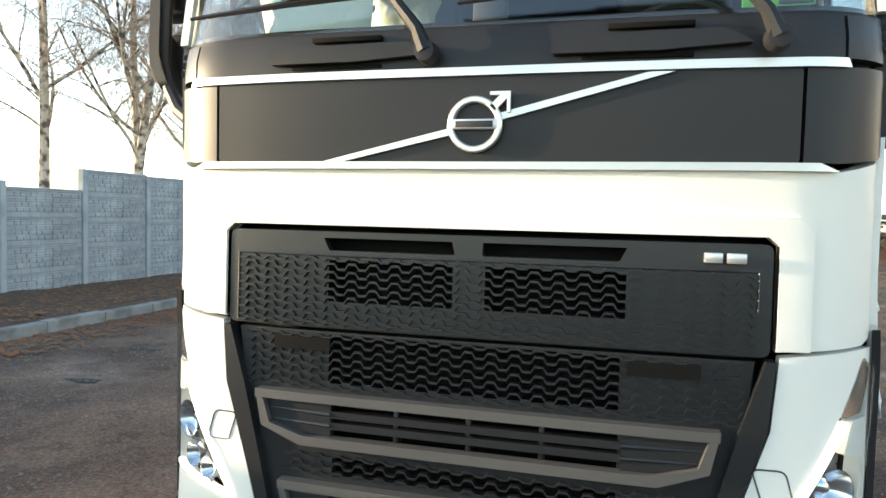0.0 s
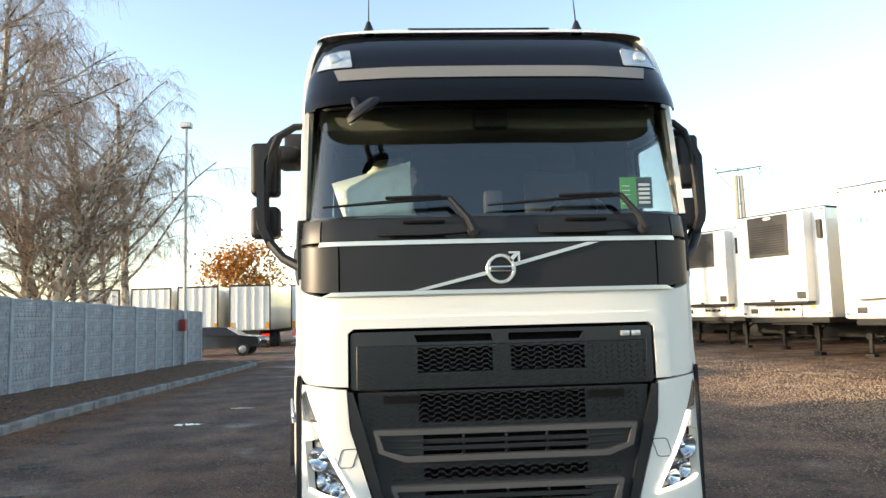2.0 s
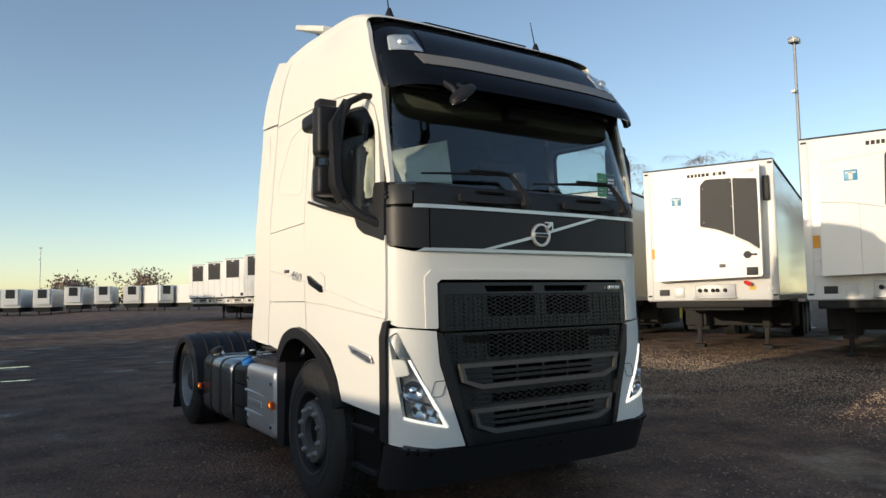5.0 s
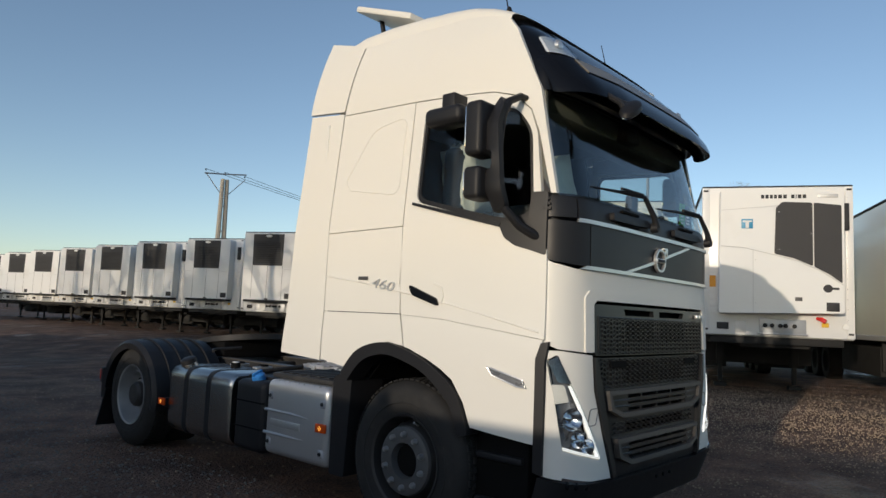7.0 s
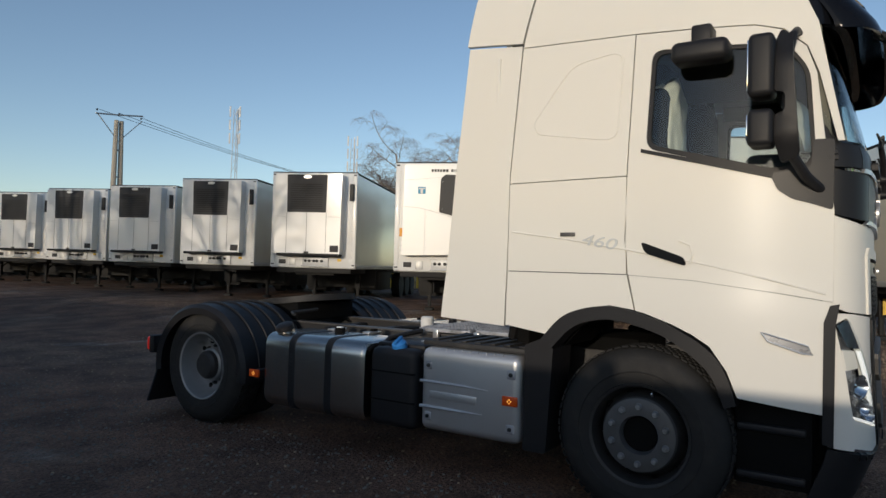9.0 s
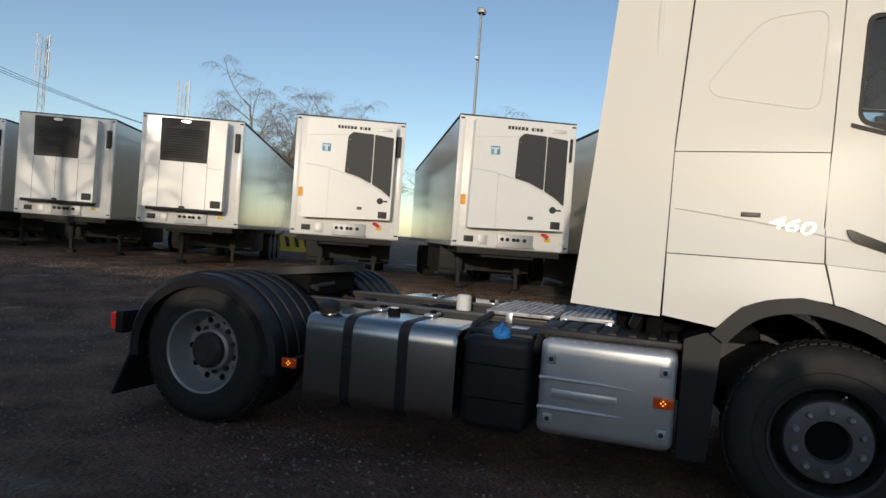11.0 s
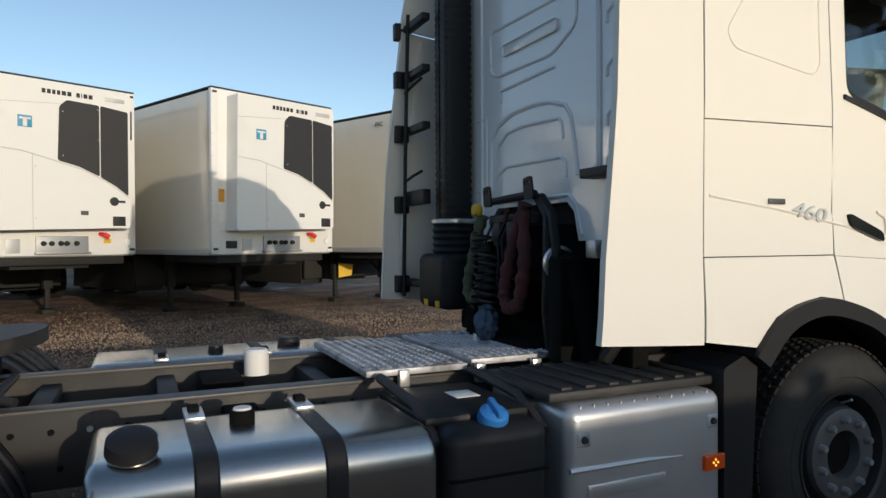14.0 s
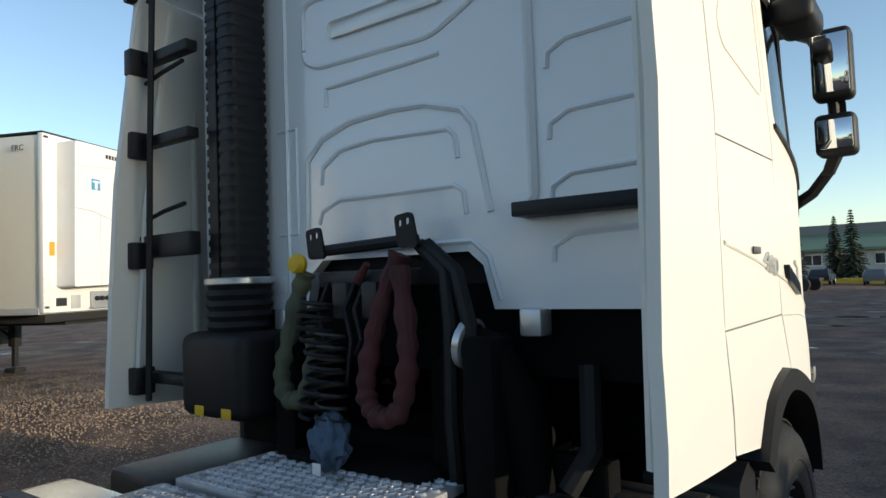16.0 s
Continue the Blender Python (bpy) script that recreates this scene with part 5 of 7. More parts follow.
    part("instrument_hood", rbox(0.3, 0.85, 0.36, 0.62, 2.1, 2.25, 0.05, 3), DASH, T)
    part("sleeper_bunk", rbox(-1.08, 1.08, 1.35, 1.98, 1.62, 2.05, 0.06, 3), SEAT, T)
    for x in (-0.6, 0.6):
        s = part("cab_seat", rbox(x - 0.25, x + 0.25, 0.72, 1.22, 1.75, 2.05, 0.06, 3), SEAT, T, "dark fabric cab seat")
        part("seat_back", rbox(x - 0.24, x + 0.24, 1.12, 1.28, 2.0, 2.68, 0.06, 3), SEAT, s)
        part("head_rest", rbox(x - 0.14, x + 0.14, 1.14, 1.26, 2.66, 2.86, 0.04, 3), SEAT, s)
    sw = part("steering_wheel", tube([(0.6 + 0.22 * math.cos(a), 0.66 - 0.08 * math.sin(a), 2.2 + 0.19 * math.sin(a)) for a in [2 * math.pi * i / 28 for i in range(29)]], 0.016, 8), DASH, T)
    part("wheel_spoke", tube([(0.39, 0.66, 2.2), (0.81, 0.66, 2.2)], 0.018, 6), DASH, sw)
    part("wheel_boss", rbox(0.52, 0.68, 0.62, 0.68, 2.12, 2.27, 0.03), DASH, sw)
    part("dash_camera", rbox(-0.06, 0.05, 0.16, 0.22, 2.2, 2.36, 0.02), DASH, T)
    part("sensor_housing", rbox(-0.1, 0.1, 0.18, 0.28, 2.74, 2.85, 0.02), INK, T)
    return T


truck = build_truck()


# loose things in the cab
def crumpled(name, label, size, at, turn, seed):
    bm = bmesh.new()
    bmesh.ops.create_icosphere(bm, subdivisions=4, radius=1)
    for v in bm.verts:
        c = v.co.copy()
        k = 1 + 0.22 * noise.noise(c * 1.7 + Vector((seed, 0, 0))) + 0.12 * noise.noise(c * 5 + Vector((0, seed, 0)))
        v.co = Vector((math.copysign(abs(c.x) ** 0.6, c.x) * size[0], math.copysign(abs(c.y) ** 0.6, c.y) * size[1], math.copysign(abs(c.z) ** 0.6, c.z) * size[2])) * k
    bmesh.ops.transform(bm, matrix=Matrix.Translation(at) @ pose(0, 0, 0, *turn), verts=bm.verts)
    ob = part(name, bm, FILM, None, label, 60)
    return tagged(ob, label, "plastic film")


crumpled("seat_cover", "crumpled clear plastic cover over the passenger seat", (0.2, 0.13, 0.28), (-0.62, 1.2, 2.48), (0, 0, 0), 3)


def pillow():
    """A flat film pouch, puffed up and creased, standing against the windscreen."""
    corners = [Vector(c) for c in ((-0.96, 0.40, 2.46), (-0.48, 0.42, 2.595), (-0.48, 0.34, 2.19), (-0.87, 0.33, 2.20))]
    V, F, n = [], [], 18
    for side in (-1, 1):
        for j in range(n + 1):
            for i in range(n + 1):
                u, v = i / n, j / n
                p = (corners[0] * (1 - u) + corners[1] * u) * (1 - v) + (corners[3] * (1 - u) + corners[2] * u) * v
                puff = (1 - (2 * u - 1) ** 4) * (1 - (2 * v - 1) ** 4)
                fold = noise.noise((u * 3 + v * 2, v * 3, 2.0)) * 0.035 + noise.noise((u * 9, v * 5, side)) * 0.012
                V.append((p.x, p.y + side * (0.05 + fold) * puff, p.z - 0.02 * puff * math.sin(u * 7)))
    m = (n + 1) ** 2
    for k in (0, 1):
        for j in range(n):
            for i in range(n):
                q = k * m + j * (n + 1) + i
                f = (q, q + 1, q + n + 2, q + n + 1)
                F.append(f if k else f[::-1])
    ob = part("plastic_pouch", (V, F), FILM, None, "", 60)
    tagged(ob, "white crumpled plastic pouch standing on the dashboard", "plastic film")


pillow()
card = thing("green_card", "green and black card standing behind the windscreen", "card")
part("sheet", rbox(0.735, 0.925, 0.145, 0.15, 2.235, 2.42, 0.001, 1), GREEN, card)
part("dark_field", rbox(0.83, 0.92, 0.141, 0.144, 2.24, 2.415, 0.001, 1), INK, card)
for i in range(5):
    part("text_bar", rbox(0.842, 0.908, 0.138, 0.1405, 2.262 + 0.026 * i, 2.277 + 0.026 * i, 0.0005, 1), PAPER, card)
    part("text_bar", rbox(0.745, 0.79, 0.141, 0.144, 2.262 + 0.026 * i, 2.266 + 0.026 * i, 0.0005, 1), PAPER, card)
sheet_of_paper = part("paper_sheet", rbox(0.64, 0.98, 0.2, 0.36, 2.163, 2.17, 0.002, 1), PAPER, None)
tagged(sheet_of_paper, "white paper sheet lying on the dashboard", "paper")


# ---- the yard ----
def smooth(v):
    v = max(0.0, min(1.0, v))
    return v * v * (3 - 2 * v)


def GZ(x, y):
    """The yard rises a little towards the parked trailers and falls away to the far end."""
    return 0.16 * smooth((x - 2.5) / 5.5) - 0.22 * smooth((y - 7) / 18) * (1 - smooth((x - 1) / 6)) - 0.25 * smooth((-8 - y) / 30)


def ground_material():
    ma = bpy.data.materials.new("wet_gravel_yard")
    ma.use_nodes = True
    nt = ma.node_tree
    L = nt.links.new
    b = nt.nodes["Principled BSDF"]
    tc = nt.nodes.new("ShaderNodeTexCoord")

    def noise_node(scale, detail=8, rough=0.6):
        n = nt.nodes.new("ShaderNodeTexNoise")
        n.inputs["Scale"].default_value, n.inputs["Detail"].default_value, n.inputs["Roughness"].default_value = scale, detail, rough
        L(tc.outputs["Object"], n.inputs["Vector"])
        return n

    def ramp(src, a, bb, ca, cb):
        r = nt.nodes.new("ShaderNodeValToRGB")
        e = r.color_ramp.elements
        e[0].position, e[1].position, e[0].color, e[1].color = a, bb, ca, cb
        L(src, r.inputs[0])
        return r
    big, midn, fine, patch = noise_node(0.16), noise_node(1.3), noise_node(38, 6, 0.75), noise_node(0.5, 5)
    vor = nt.nodes.new("ShaderNodeTexVoronoi")
    vor.inputs["Scale"].default_value = 34
    L(tc.outputs["Object"], vor.inputs["Vector"])
    c1 = ramp(big.outputs[0], 0.4, 0.62, (0.225, 0.128, 0.088, 1), (0.195, 0.142, 0.115, 1))
    c2 = ramp(midn.outputs[0], 0.4, 0.62, (0.5, 0.47, 0.45, 1), (1.3, 1.25, 1.2, 1))
    m1 = nt.nodes.new("ShaderNodeMixRGB")
    m1.blend_type = "MULTIPLY"
    m1.inputs[0].default_value = 1
    L(c1.outputs[0], m1.inputs[1])
    L(c2.outputs[0], m1.inputs[2])
    c3 = ramp(fine.outputs[0], 0.36, 0.66, (0.45, 0.43, 0.42, 1), (1.55, 1.5, 1.45, 1))
    m2 = nt.nodes.new("ShaderNodeMixRGB")
    m2.blend_type = "MULTIPLY"
    m2.inputs[0].default_value = 1
    L(m1.outputs[0], m2.inputs[1])
    L(c3.outputs[0], m2.inputs[2])
    c4 = ramp(vor.outputs["Color"], 0.0, 1.0, (0.7, 0.68, 0.66, 1), (1.3, 1.28, 1.25, 1))
    m3 = nt.nodes.new("ShaderNodeMixRGB")
    m3.blend_type = "MULTIPLY"
    m3.inputs[0].default_value = 0.8
    L(m2.outputs[0], m3.inputs[1])
    L(c4.outputs[0], m3.inputs[2])
    # pale stones pressed into the surface, in loose drifts
    peb = nt.nodes.new("ShaderNodeTexVoronoi")
    peb.inputs["Scale"].default_value = 26
    L(tc.outputs["Object"], peb.inputs["Vector"])
    bw = nt.nodes.new("ShaderNodeSeparateColor")
    L(peb.outputs["Color"], bw.inputs[0])
    drift = noise_node(0.7, 6, 0.7)
    add = nt.nodes.new("ShaderNodeMath")
    add.operation = "MULTIPLY_ADD"
    add.inputs[1].default_value = 0.55
    L(drift.outputs[0], add.inputs[0])
    L(bw.outputs[0], add.inputs[2])
    pick = ramp(add.outputs[0], 1.05, 1.12, (0, 0, 0, 1), (1, 1, 1, 1))
    core = ramp(peb.outputs["Distance"], 0.3, 0.45, (1, 1, 1, 1), (0, 0, 0, 1))
    both = nt.nodes.new("ShaderNodeMath")
    both.operation = "MULTIPLY"
    L(pick.outputs[0], both.inputs[0])
    L(core.outputs[0], both.inputs[1])
    m4 = nt.nodes.new("ShaderNodeMixRGB")
    L(both.outputs[0], m4.inputs[0])
    L(m3.outputs[0], m4.inputs[1])
    m4.inputs[2].default_value = (0.34, 0.31, 0.28, 1)
    # dark damp blotches
    damp = ramp(noise_node(2.6, 7, 0.7).outputs[0], 0.52, 0.66, (1, 1, 1, 1), (0.5, 0.46, 0.44, 1))
    m5 = nt.nodes.new("ShaderNodeMixRGB")
    m5.blend_type = "MULTIPLY"
    m5.inputs[0].default_value = 1
    L(m4.outputs[0], m5.inputs[1])
    L(damp.outputs[0], m5.inputs[2])
    L(m5.outputs[0], b.inputs["Base Color"])
    wet = ramp(patch.outputs[0], 0.58, 0.68, (0.85, 0.85, 0.85, 1), (0.28, 0.28, 0.28, 1))
    L(wet.outputs[0], b.inputs["Roughness"])
    bp = nt.nodes.new("ShaderNodeBump")
    bp.inputs["Strength"].default_value, bp.inputs["Distance"].default_value = 1.0, 0.04
    mixh = nt.nodes.new("ShaderNodeMath")
    mixh.operation = "ADD"
    L(fine.outputs[0], mixh.inputs[0])
    L(vor.outputs["Distance"], mixh.inputs[1])
    mixp = nt.nodes.new("ShaderNodeMath")
    mixp.operation = "ADD"
    L(mixh.outputs[0], mixp.inputs[0])
    L(both.outputs[0], mixp.inputs[1])
    L(mixp.outputs[0], bp.inputs["Height"])
    L(bp.outputs[0], b.inputs["Normal"])
    return ma


GROUND = ground_material()
SOIL = mat("leafy_soil", (0.085, 0.05, 0.032), 0.95, vary=0.5, scale=9, second=(0.17, 0.085, 0.035), mix=(0.45, 0.7), mscale=6, bump=1.0, bscale=40)
CONCRETE = mat("weathered_concrete", (0.36, 0.385, 0.40), 0.9, vary=0.2, scale=5, second=(0.17, 0.19, 0.17), mix=(0.5, 0.75), mscale=1.6, bump=0.3, bscale=60, perobj=0.1)
KERB = mat("kerb_concrete", (0.24, 0.24, 0.23), 0.9, vary=0.2, scale=8, second=(0.12, 0.115, 0.1), mix=(0.5, 0.7), mscale=3, bump=0.3, bscale=80, perobj=0.12)
LEAF = mat("dead_leaf", (0.26, 0.10, 0.035), 0.85, vary=0.4, scale=3)
# stone tan raised, with sunlight on the trailer side put into the colour
SUNLITSTONE = mat("sunlit_tan_gravel", (0.36, 0.26, 0.17), 0.9, vary=0.4, scale=2)
PEBBLE = mat("gravel_stone", (0.17, 0.145, 0.125), 0.85, vary=0.4, scale=2)
BARK = mat("birch_bark", (0.42, 0.38, 0.32), 0.9, vary=0.35, scale=5, second=(0.07, 0.055, 0.045), mix=(0.45, 0.6), mscale=5, bump=0.4, bscale=30)
TWIG = mat("brown_twig", (0.27, 0.19, 0.15), 0.9, vary=0.2)
NEEDLE = mat("conifer_needles", (0.028, 0.045, 0.025), 0.8, vary=0.4, scale=3)
AUTUMN = mat("orange_autumn_leaves", (0.42, 0.17, 0.03), 0.8, vary=0.35, scale=2)
GRP = mat("white_trailer_panel", (0.78, 0.78, 0.76), 0.35, vary=0.03, scale=1.5, coat=0.2, second=(0.66, 0.65, 0.61), mix=(0.55, 0.85), mscale=0.7)
GRPSIDE = mat("cream_trailer_side", (0.72, 0.69, 0.60), 0.25, vary=0.03, scale=1, coat=1.0, second=(0.62, 0.58, 0.48), mix=(0.5, 0.85), mscale=0.5)
EDGE = mat("trailer_edge_rail", (0.55, 0.55, 0.54), 0.45, 0.3, vary=0.06)
FRIDGE = mat("fridge_grille", (0.022, 0.022, 0.024), 0.5, vary=0.2, scale=60, bump=0.3, bscale=120)
STEEL = mat("trailer_chassis", (0.014, 0.0135, 0.013), 0.75, vary=0.3, scale=6)
ORANGE = mat("orange_label", (0.75, 0.33, 0.03), 0.55, vary=0.08)
BADGE = mat("blue_badge", (0.05, 0.3, 0.5), 0.4)
GALV = mat("galvanised_pole", (0.4, 0.41, 0.42), 0.5, 0.6, vary=0.1)
POLE = mat("concrete_pole", (0.36, 0.33, 0.28), 0.9, vary=0.15, scale=3)
DARKCAR = mat("dark_car_paint", (0.012, 0.013, 0.016), 0.15, coat=0.7)
TRUCKWHITE = mat("white_truck_paint", (0.75, 0.75, 0.75), 0.3)
GREENWALL = mat("green_sheet_roof", (0.17, 0.24, 0.15), 0.6, vary=0.06, scale=0.5)
RENDERWALL = mat("pale_render", (0.5, 0.48, 0.43), 0.85, vary=0.08, scale=0.6)
DARKGLASS = mat("dark_window_glass", (0.03, 0.035, 0.045), 0.08, vary=0.05)
FARWOOD = mat("distant_wood", (0.05, 0.055, 0.05), 0.95, vary=0.4, scale=0.2)

# ground: one sheet, fine near the truck and coarse to the horizon
def ground():
    def axis(a, b, far):
        fine = [a + (b - a) * i / 60 for i in range(61)]
        return [-far, -far / 3, -120, -70] + fine + [75, 120, far / 3, far]
    xs, ys = axis(-45, 50, 1800), axis(-45, 60, 1800)
    V = [(x, y, GZ(x, y)) for y in ys for x in xs]
    n = len(xs)
    F = [(j * n + i, j * n + i + 1, (j + 1) * n + i + 1, (j + 1) * n + i) for j in range(len(ys) - 1) for i in range(n - 1)]
    g = part("ground", (V, F), GROUND, None)
    tagged(g, "damp brown and grey gravel yard with worn patches", "ground", kind="structure")


ground()


# concrete fence: posts and slabs with a stone relief
def fence():
    F = tagged(thing("concrete_fence", "grey precast concrete slab fence with stone relief", "fence"), kind="structure")
    rel = bpy.data.materials.new("stone_relief_slab")
    rel.use_nodes = True
    nt = rel.node_tree
    b = nt.nodes["Principled BSDF"]
    tc, br, bp, ns, mx = (nt.nodes.new(k) for k in ("ShaderNodeTexCoord", "ShaderNodeTexBrick", "ShaderNodeBump", "ShaderNodeTexNoise", "ShaderNodeMixRGB"))
    mp = nt.nodes.new("ShaderNodeMapping")
    mp.inputs["Rotation"].default_value = (radians(90), 0, radians(90))
    nt.links.new(tc.outputs["Object"], mp.inputs[0])
    nt.links.new(tc.outputs["Object"], ns.inputs["Vector"])
    sx = nt.nodes.new("ShaderNodeSeparateXYZ")
    cx = nt.nodes.new("ShaderNodeCombineXYZ")
    nt.links.new(tc.outputs["Object"], sx.inputs[0])
    nt.links.new(sx.outputs["Y"], cx.inputs["X"])
    nt.links.new(sx.outputs["Z"], cx.inputs["Y"])
    nt.links.new(cx.outputs[0], br.inputs["Vector"])
    br.inputs["Scale"].default_value = 1.0
    br.inputs["Brick Width"].default_value, br.inputs["Row Height"].default_value, br.inputs["Mortar Size"].default_value, br.inputs["Mortar Smooth"].default_value = 0.2, 0.105, 0.012, 0.6
    br.inputs["Color1"].default_value, br.inputs["Color2"].default_value, br.inputs["Mortar"].default_value = (0.43, 0.45, 0.46, 1), (0.35, 0.37, 0.38, 1), (0.33, 0.35, 0.36, 1)
    ns.inputs["Scale"].default_value, ns.inputs["Detail"].default_value = 2.2, 8
    mx.blend_type = "MULTIPLY"
    mx.inputs[0].default_value = 0.8
    nt.links.new(br.outputs["Color"], mx.inputs[1])
    nt.links.new(ns.outputs[0], mx.inputs[2])
    bri = nt.nodes.new("ShaderNodeBrightContrast")
    bri.inputs["Bright"].default_value = 0.06
    nt.links.new(mx.outputs[0], bri.inputs[0])
    nt.links.new(bri.outputs[0], b.inputs["Base Color"])
    b.inputs["Roughness"].default_value = 0.92
    inv = nt.nodes.new("ShaderNodeMath")
    inv.operation = "SUBTRACT"
    inv.inputs[0].default_value = 1
    nt.links.new(br.outputs["Fac"], inv.inputs[1])
    bp.inputs["Strength"].default_value, bp.inputs["Distance"].default_value = 0.25, 0.02
    nt.links.new(inv.outputs[0], bp.inputs["Height"])
    nt.links.new(bp.outputs[0], b.inputs["Normal"])
    pitch, y = 1.77, 8.75 - 39 * 1.77
    slab = bpy.data.meshes.new("slab")
    t = bmesh.new()
    rnd = random.Random(77)
    bbox(t, -0.03, 0.03, 0.0, pitch - 0.12, 0.0, 0.455, 0.008, 1)
    bbox(t, -0.04, 0.04, 0.0, pitch - 0.12, 0.455, 0.49, 0.008, 1)
    for k in range(4):
        yy = 0.012
        while yy < pitch - 0.2:
            wd = min(rnd.uniform(0.1, 0.21), pitch - 0.135 - yy)
            out = rnd.uniform(0.036, 0.05)
            bbox(t, -out, out, yy, yy + wd, 0.095 + 0.088 * k, 0.172 + 0.088 * k, 0.009, 1)
            yy += wd + 0.013
    t.to_mesh(slab)
    t.free()
    slab.materials.append(rel)
    post = {}
    for tall in (0, 1):
        me = bpy.data.meshes.new("post")
        t = bmesh.new()
        h = 2.35 if tall else 1.93
        bbox(t, -0.075, 0.075, -0.06, 0.06, -0.3, h, 0.015, 1)
        t.to_mesh(me)
        t.free()
        me.materials.append(CONCRETE)
        post[tall] = me
    cap = bpy.data.meshes.new("coping")
    t = bmesh.new()
    bbox(t, -0.05, 0.05, 0.0, pitch - 0.12, 0.0, 0.035, 0.008, 1)
    t.to_mesh(cap)
    t.free()
    cap.materials.append(CONCRETE)
    while y < 25.0:
        tall = y > 8.0
        z0 = 0.1 - (0.11 + 0.0185 * (y - 8.75) if tall else 0.0)

        def put(name, me, yy, zz):
            o = new(name, me)
            o.parent = F
            o.location = (-9.6, yy, zz)
        put("post", post[1 if (tall) else 0], y, z0)
        rows = 5 if tall else 4
        for r in range(rows):
            put("slab", slab, y + 0.06, z0 - 0.14 + 0.49 * r - (0.0 if tall else 0.02))
        put("coping", cap, y + 0.06, z0 - 0.14 + 0.49 * rows - (0.0 if tall else 0.02))
        y += pitch
    put("post", post[1], y, 0.1 - 0.11 - 0.0185 * (y - 8.75))


fence()


def kerb_and_bed():
    K = tagged(thing("kerb", "weathered concrete kerb along the planted strip", "kerb"), kind="structure")
    me = bpy.data.meshes.new("kerb_stone")
    t = bmesh.new()
    bbox(t, -0.08, 0.08, 0.008, 0.992, -0.15, 0.15, 0.02, 2)
    t.to_mesh(me)
    t.free()
    me.materials.append(KERB)
    for i in range(-50, 24):
        o = new("kerb_stone", me)
        o.parent = K
        o.location = (-6.72 + random.uniform(-0.012, 0.012), i, GZ(-6.7, i + 0.5) + random.uniform(-0.012, 0.006))
        o.rotation_euler = (0, 0, random.uniform(-0.01, 0.01))
    for k in range(3):
        o = new("kerb_stone", me)
        o.parent = K
        a = radians(20 + 30 * k)
        o.location = (-6.75 - 0.9 * k * 0.8 - 0.1, 24.0 + 0.55 * k, GZ(-6.7, 24))
        o.rotation_euler = (0, 0, a)
    V, F = [], []
    ny = 110
    for j in range(ny):
        y = -50 + 76 * j / (ny - 1)
        for i in range(8):
            x = -6.8 - 2.9 * i / 7
            V.append((x, y, GZ(x, y) + 0.1 + 0.05 * noise.noise((x * 1.3, y * 1.3, 0)) + 0.06 * i / 7))
    F = [(j * 8 + i, (j + 1) * 8 + i, (j + 1) * 8 + i + 1, j * 8 + i + 1) for j in range(ny - 1) for i in range(7)]
    bed = part("planting_bed", (V, [f[::-1] for f in F]), SOIL, None)
    tagged(bed, "dark soil strip with fallen leaves under the fence", "soil", kind="structure")


kerb_and_bed()


def scatter(name, label, category, material, count, area, size, flat, seed, zoff=0.0):
    rnd = random.Random(seed)
    V, F = [], []
    for _ in range(count):
        x, y = area(rnd)
        s = rnd.uniform(*size)
        a = rnd.uniform(0, 6.28)
        z = GZ(x, y) + zoff(x) if callable(zoff) else GZ(x, y) + zoff
        k = len(V)
        if flat:
            tl = rnd.uniform(-0.5, 0.5)
            for u, v in ((-1, -0.45), (0.1, -0.6), (1, 0), (0.1, 0.6), (-1, 0.45)):
                V.append((x + s * (u * math.cos(a) - v * math.sin(a)), y + s * (u * math.sin(a) + v * math.cos(a)), z + 0.01 + s * 0.4 * abs(v) + s * 0.3 * tl * u + s * 0.2))
            F.append((k, k + 1, k + 2, k + 3, k + 4))
        else:
            for i in range(4):
                b = a + i * 1.57 + rnd.uniform(-0.3, 0.3)
                V.append((x + s * math.cos(b), y + s * 0.8 * math.sin(b), z - 0.004))
            for i in range(4):
                b = a + i * 1.57 + rnd.uniform(-0.3, 0.3)
                V.append((x + s * 0.55 * math.cos(b), y + s * 0.5 * math.sin(b), z + s * rnd.uniform(0.35, 0.7)))
            F += [(k + i, k + (i + 1) % 4, k + 4 + (i + 1) % 4, k + 4 + i) for i in range(4)] + [(k + 4, k + 5, k + 6, k + 7)]
    ob = part(name, (V, F), material, None, "", 20)
    tagged(ob, label, category, kind="stuff")


scatter("fallen_leaves", "brown fallen leaves along the kerb", "leaves", LEAF, 5000, lambda r: (-6.6 + abs(r.gauss(0, 0.55)), r.uniform(-3, 27)), (0.02, 0.045), True, 1)
scatter("bed_leaves", "brown leaves on the planting strip", "leaves", LEAF, 3500, lambda r: (r.uniform(-9.4, -6.9), r.uniform(2, 27)), (0.02, 0.05), True, 2, 0.13)
# lighter stones here brighten the sunlit ground by colour
scatter("gravel", "loose gravel stones in sunlit tan before the trailers", "gravel", SUNLITSTONE, 42000, lambda r: (r.gauss(6.2, 2.8), r.gauss(4, 6)), (0.007, 0.018), False, 3)
scatter("gravel", "loose grey gravel stones beside the truck", "gravel", PEBBLE, 16000, lambda r: (r.uniform(-6.5, -1.0), r.uniform(-5, 16)), (0.006, 0.021), False, 4)


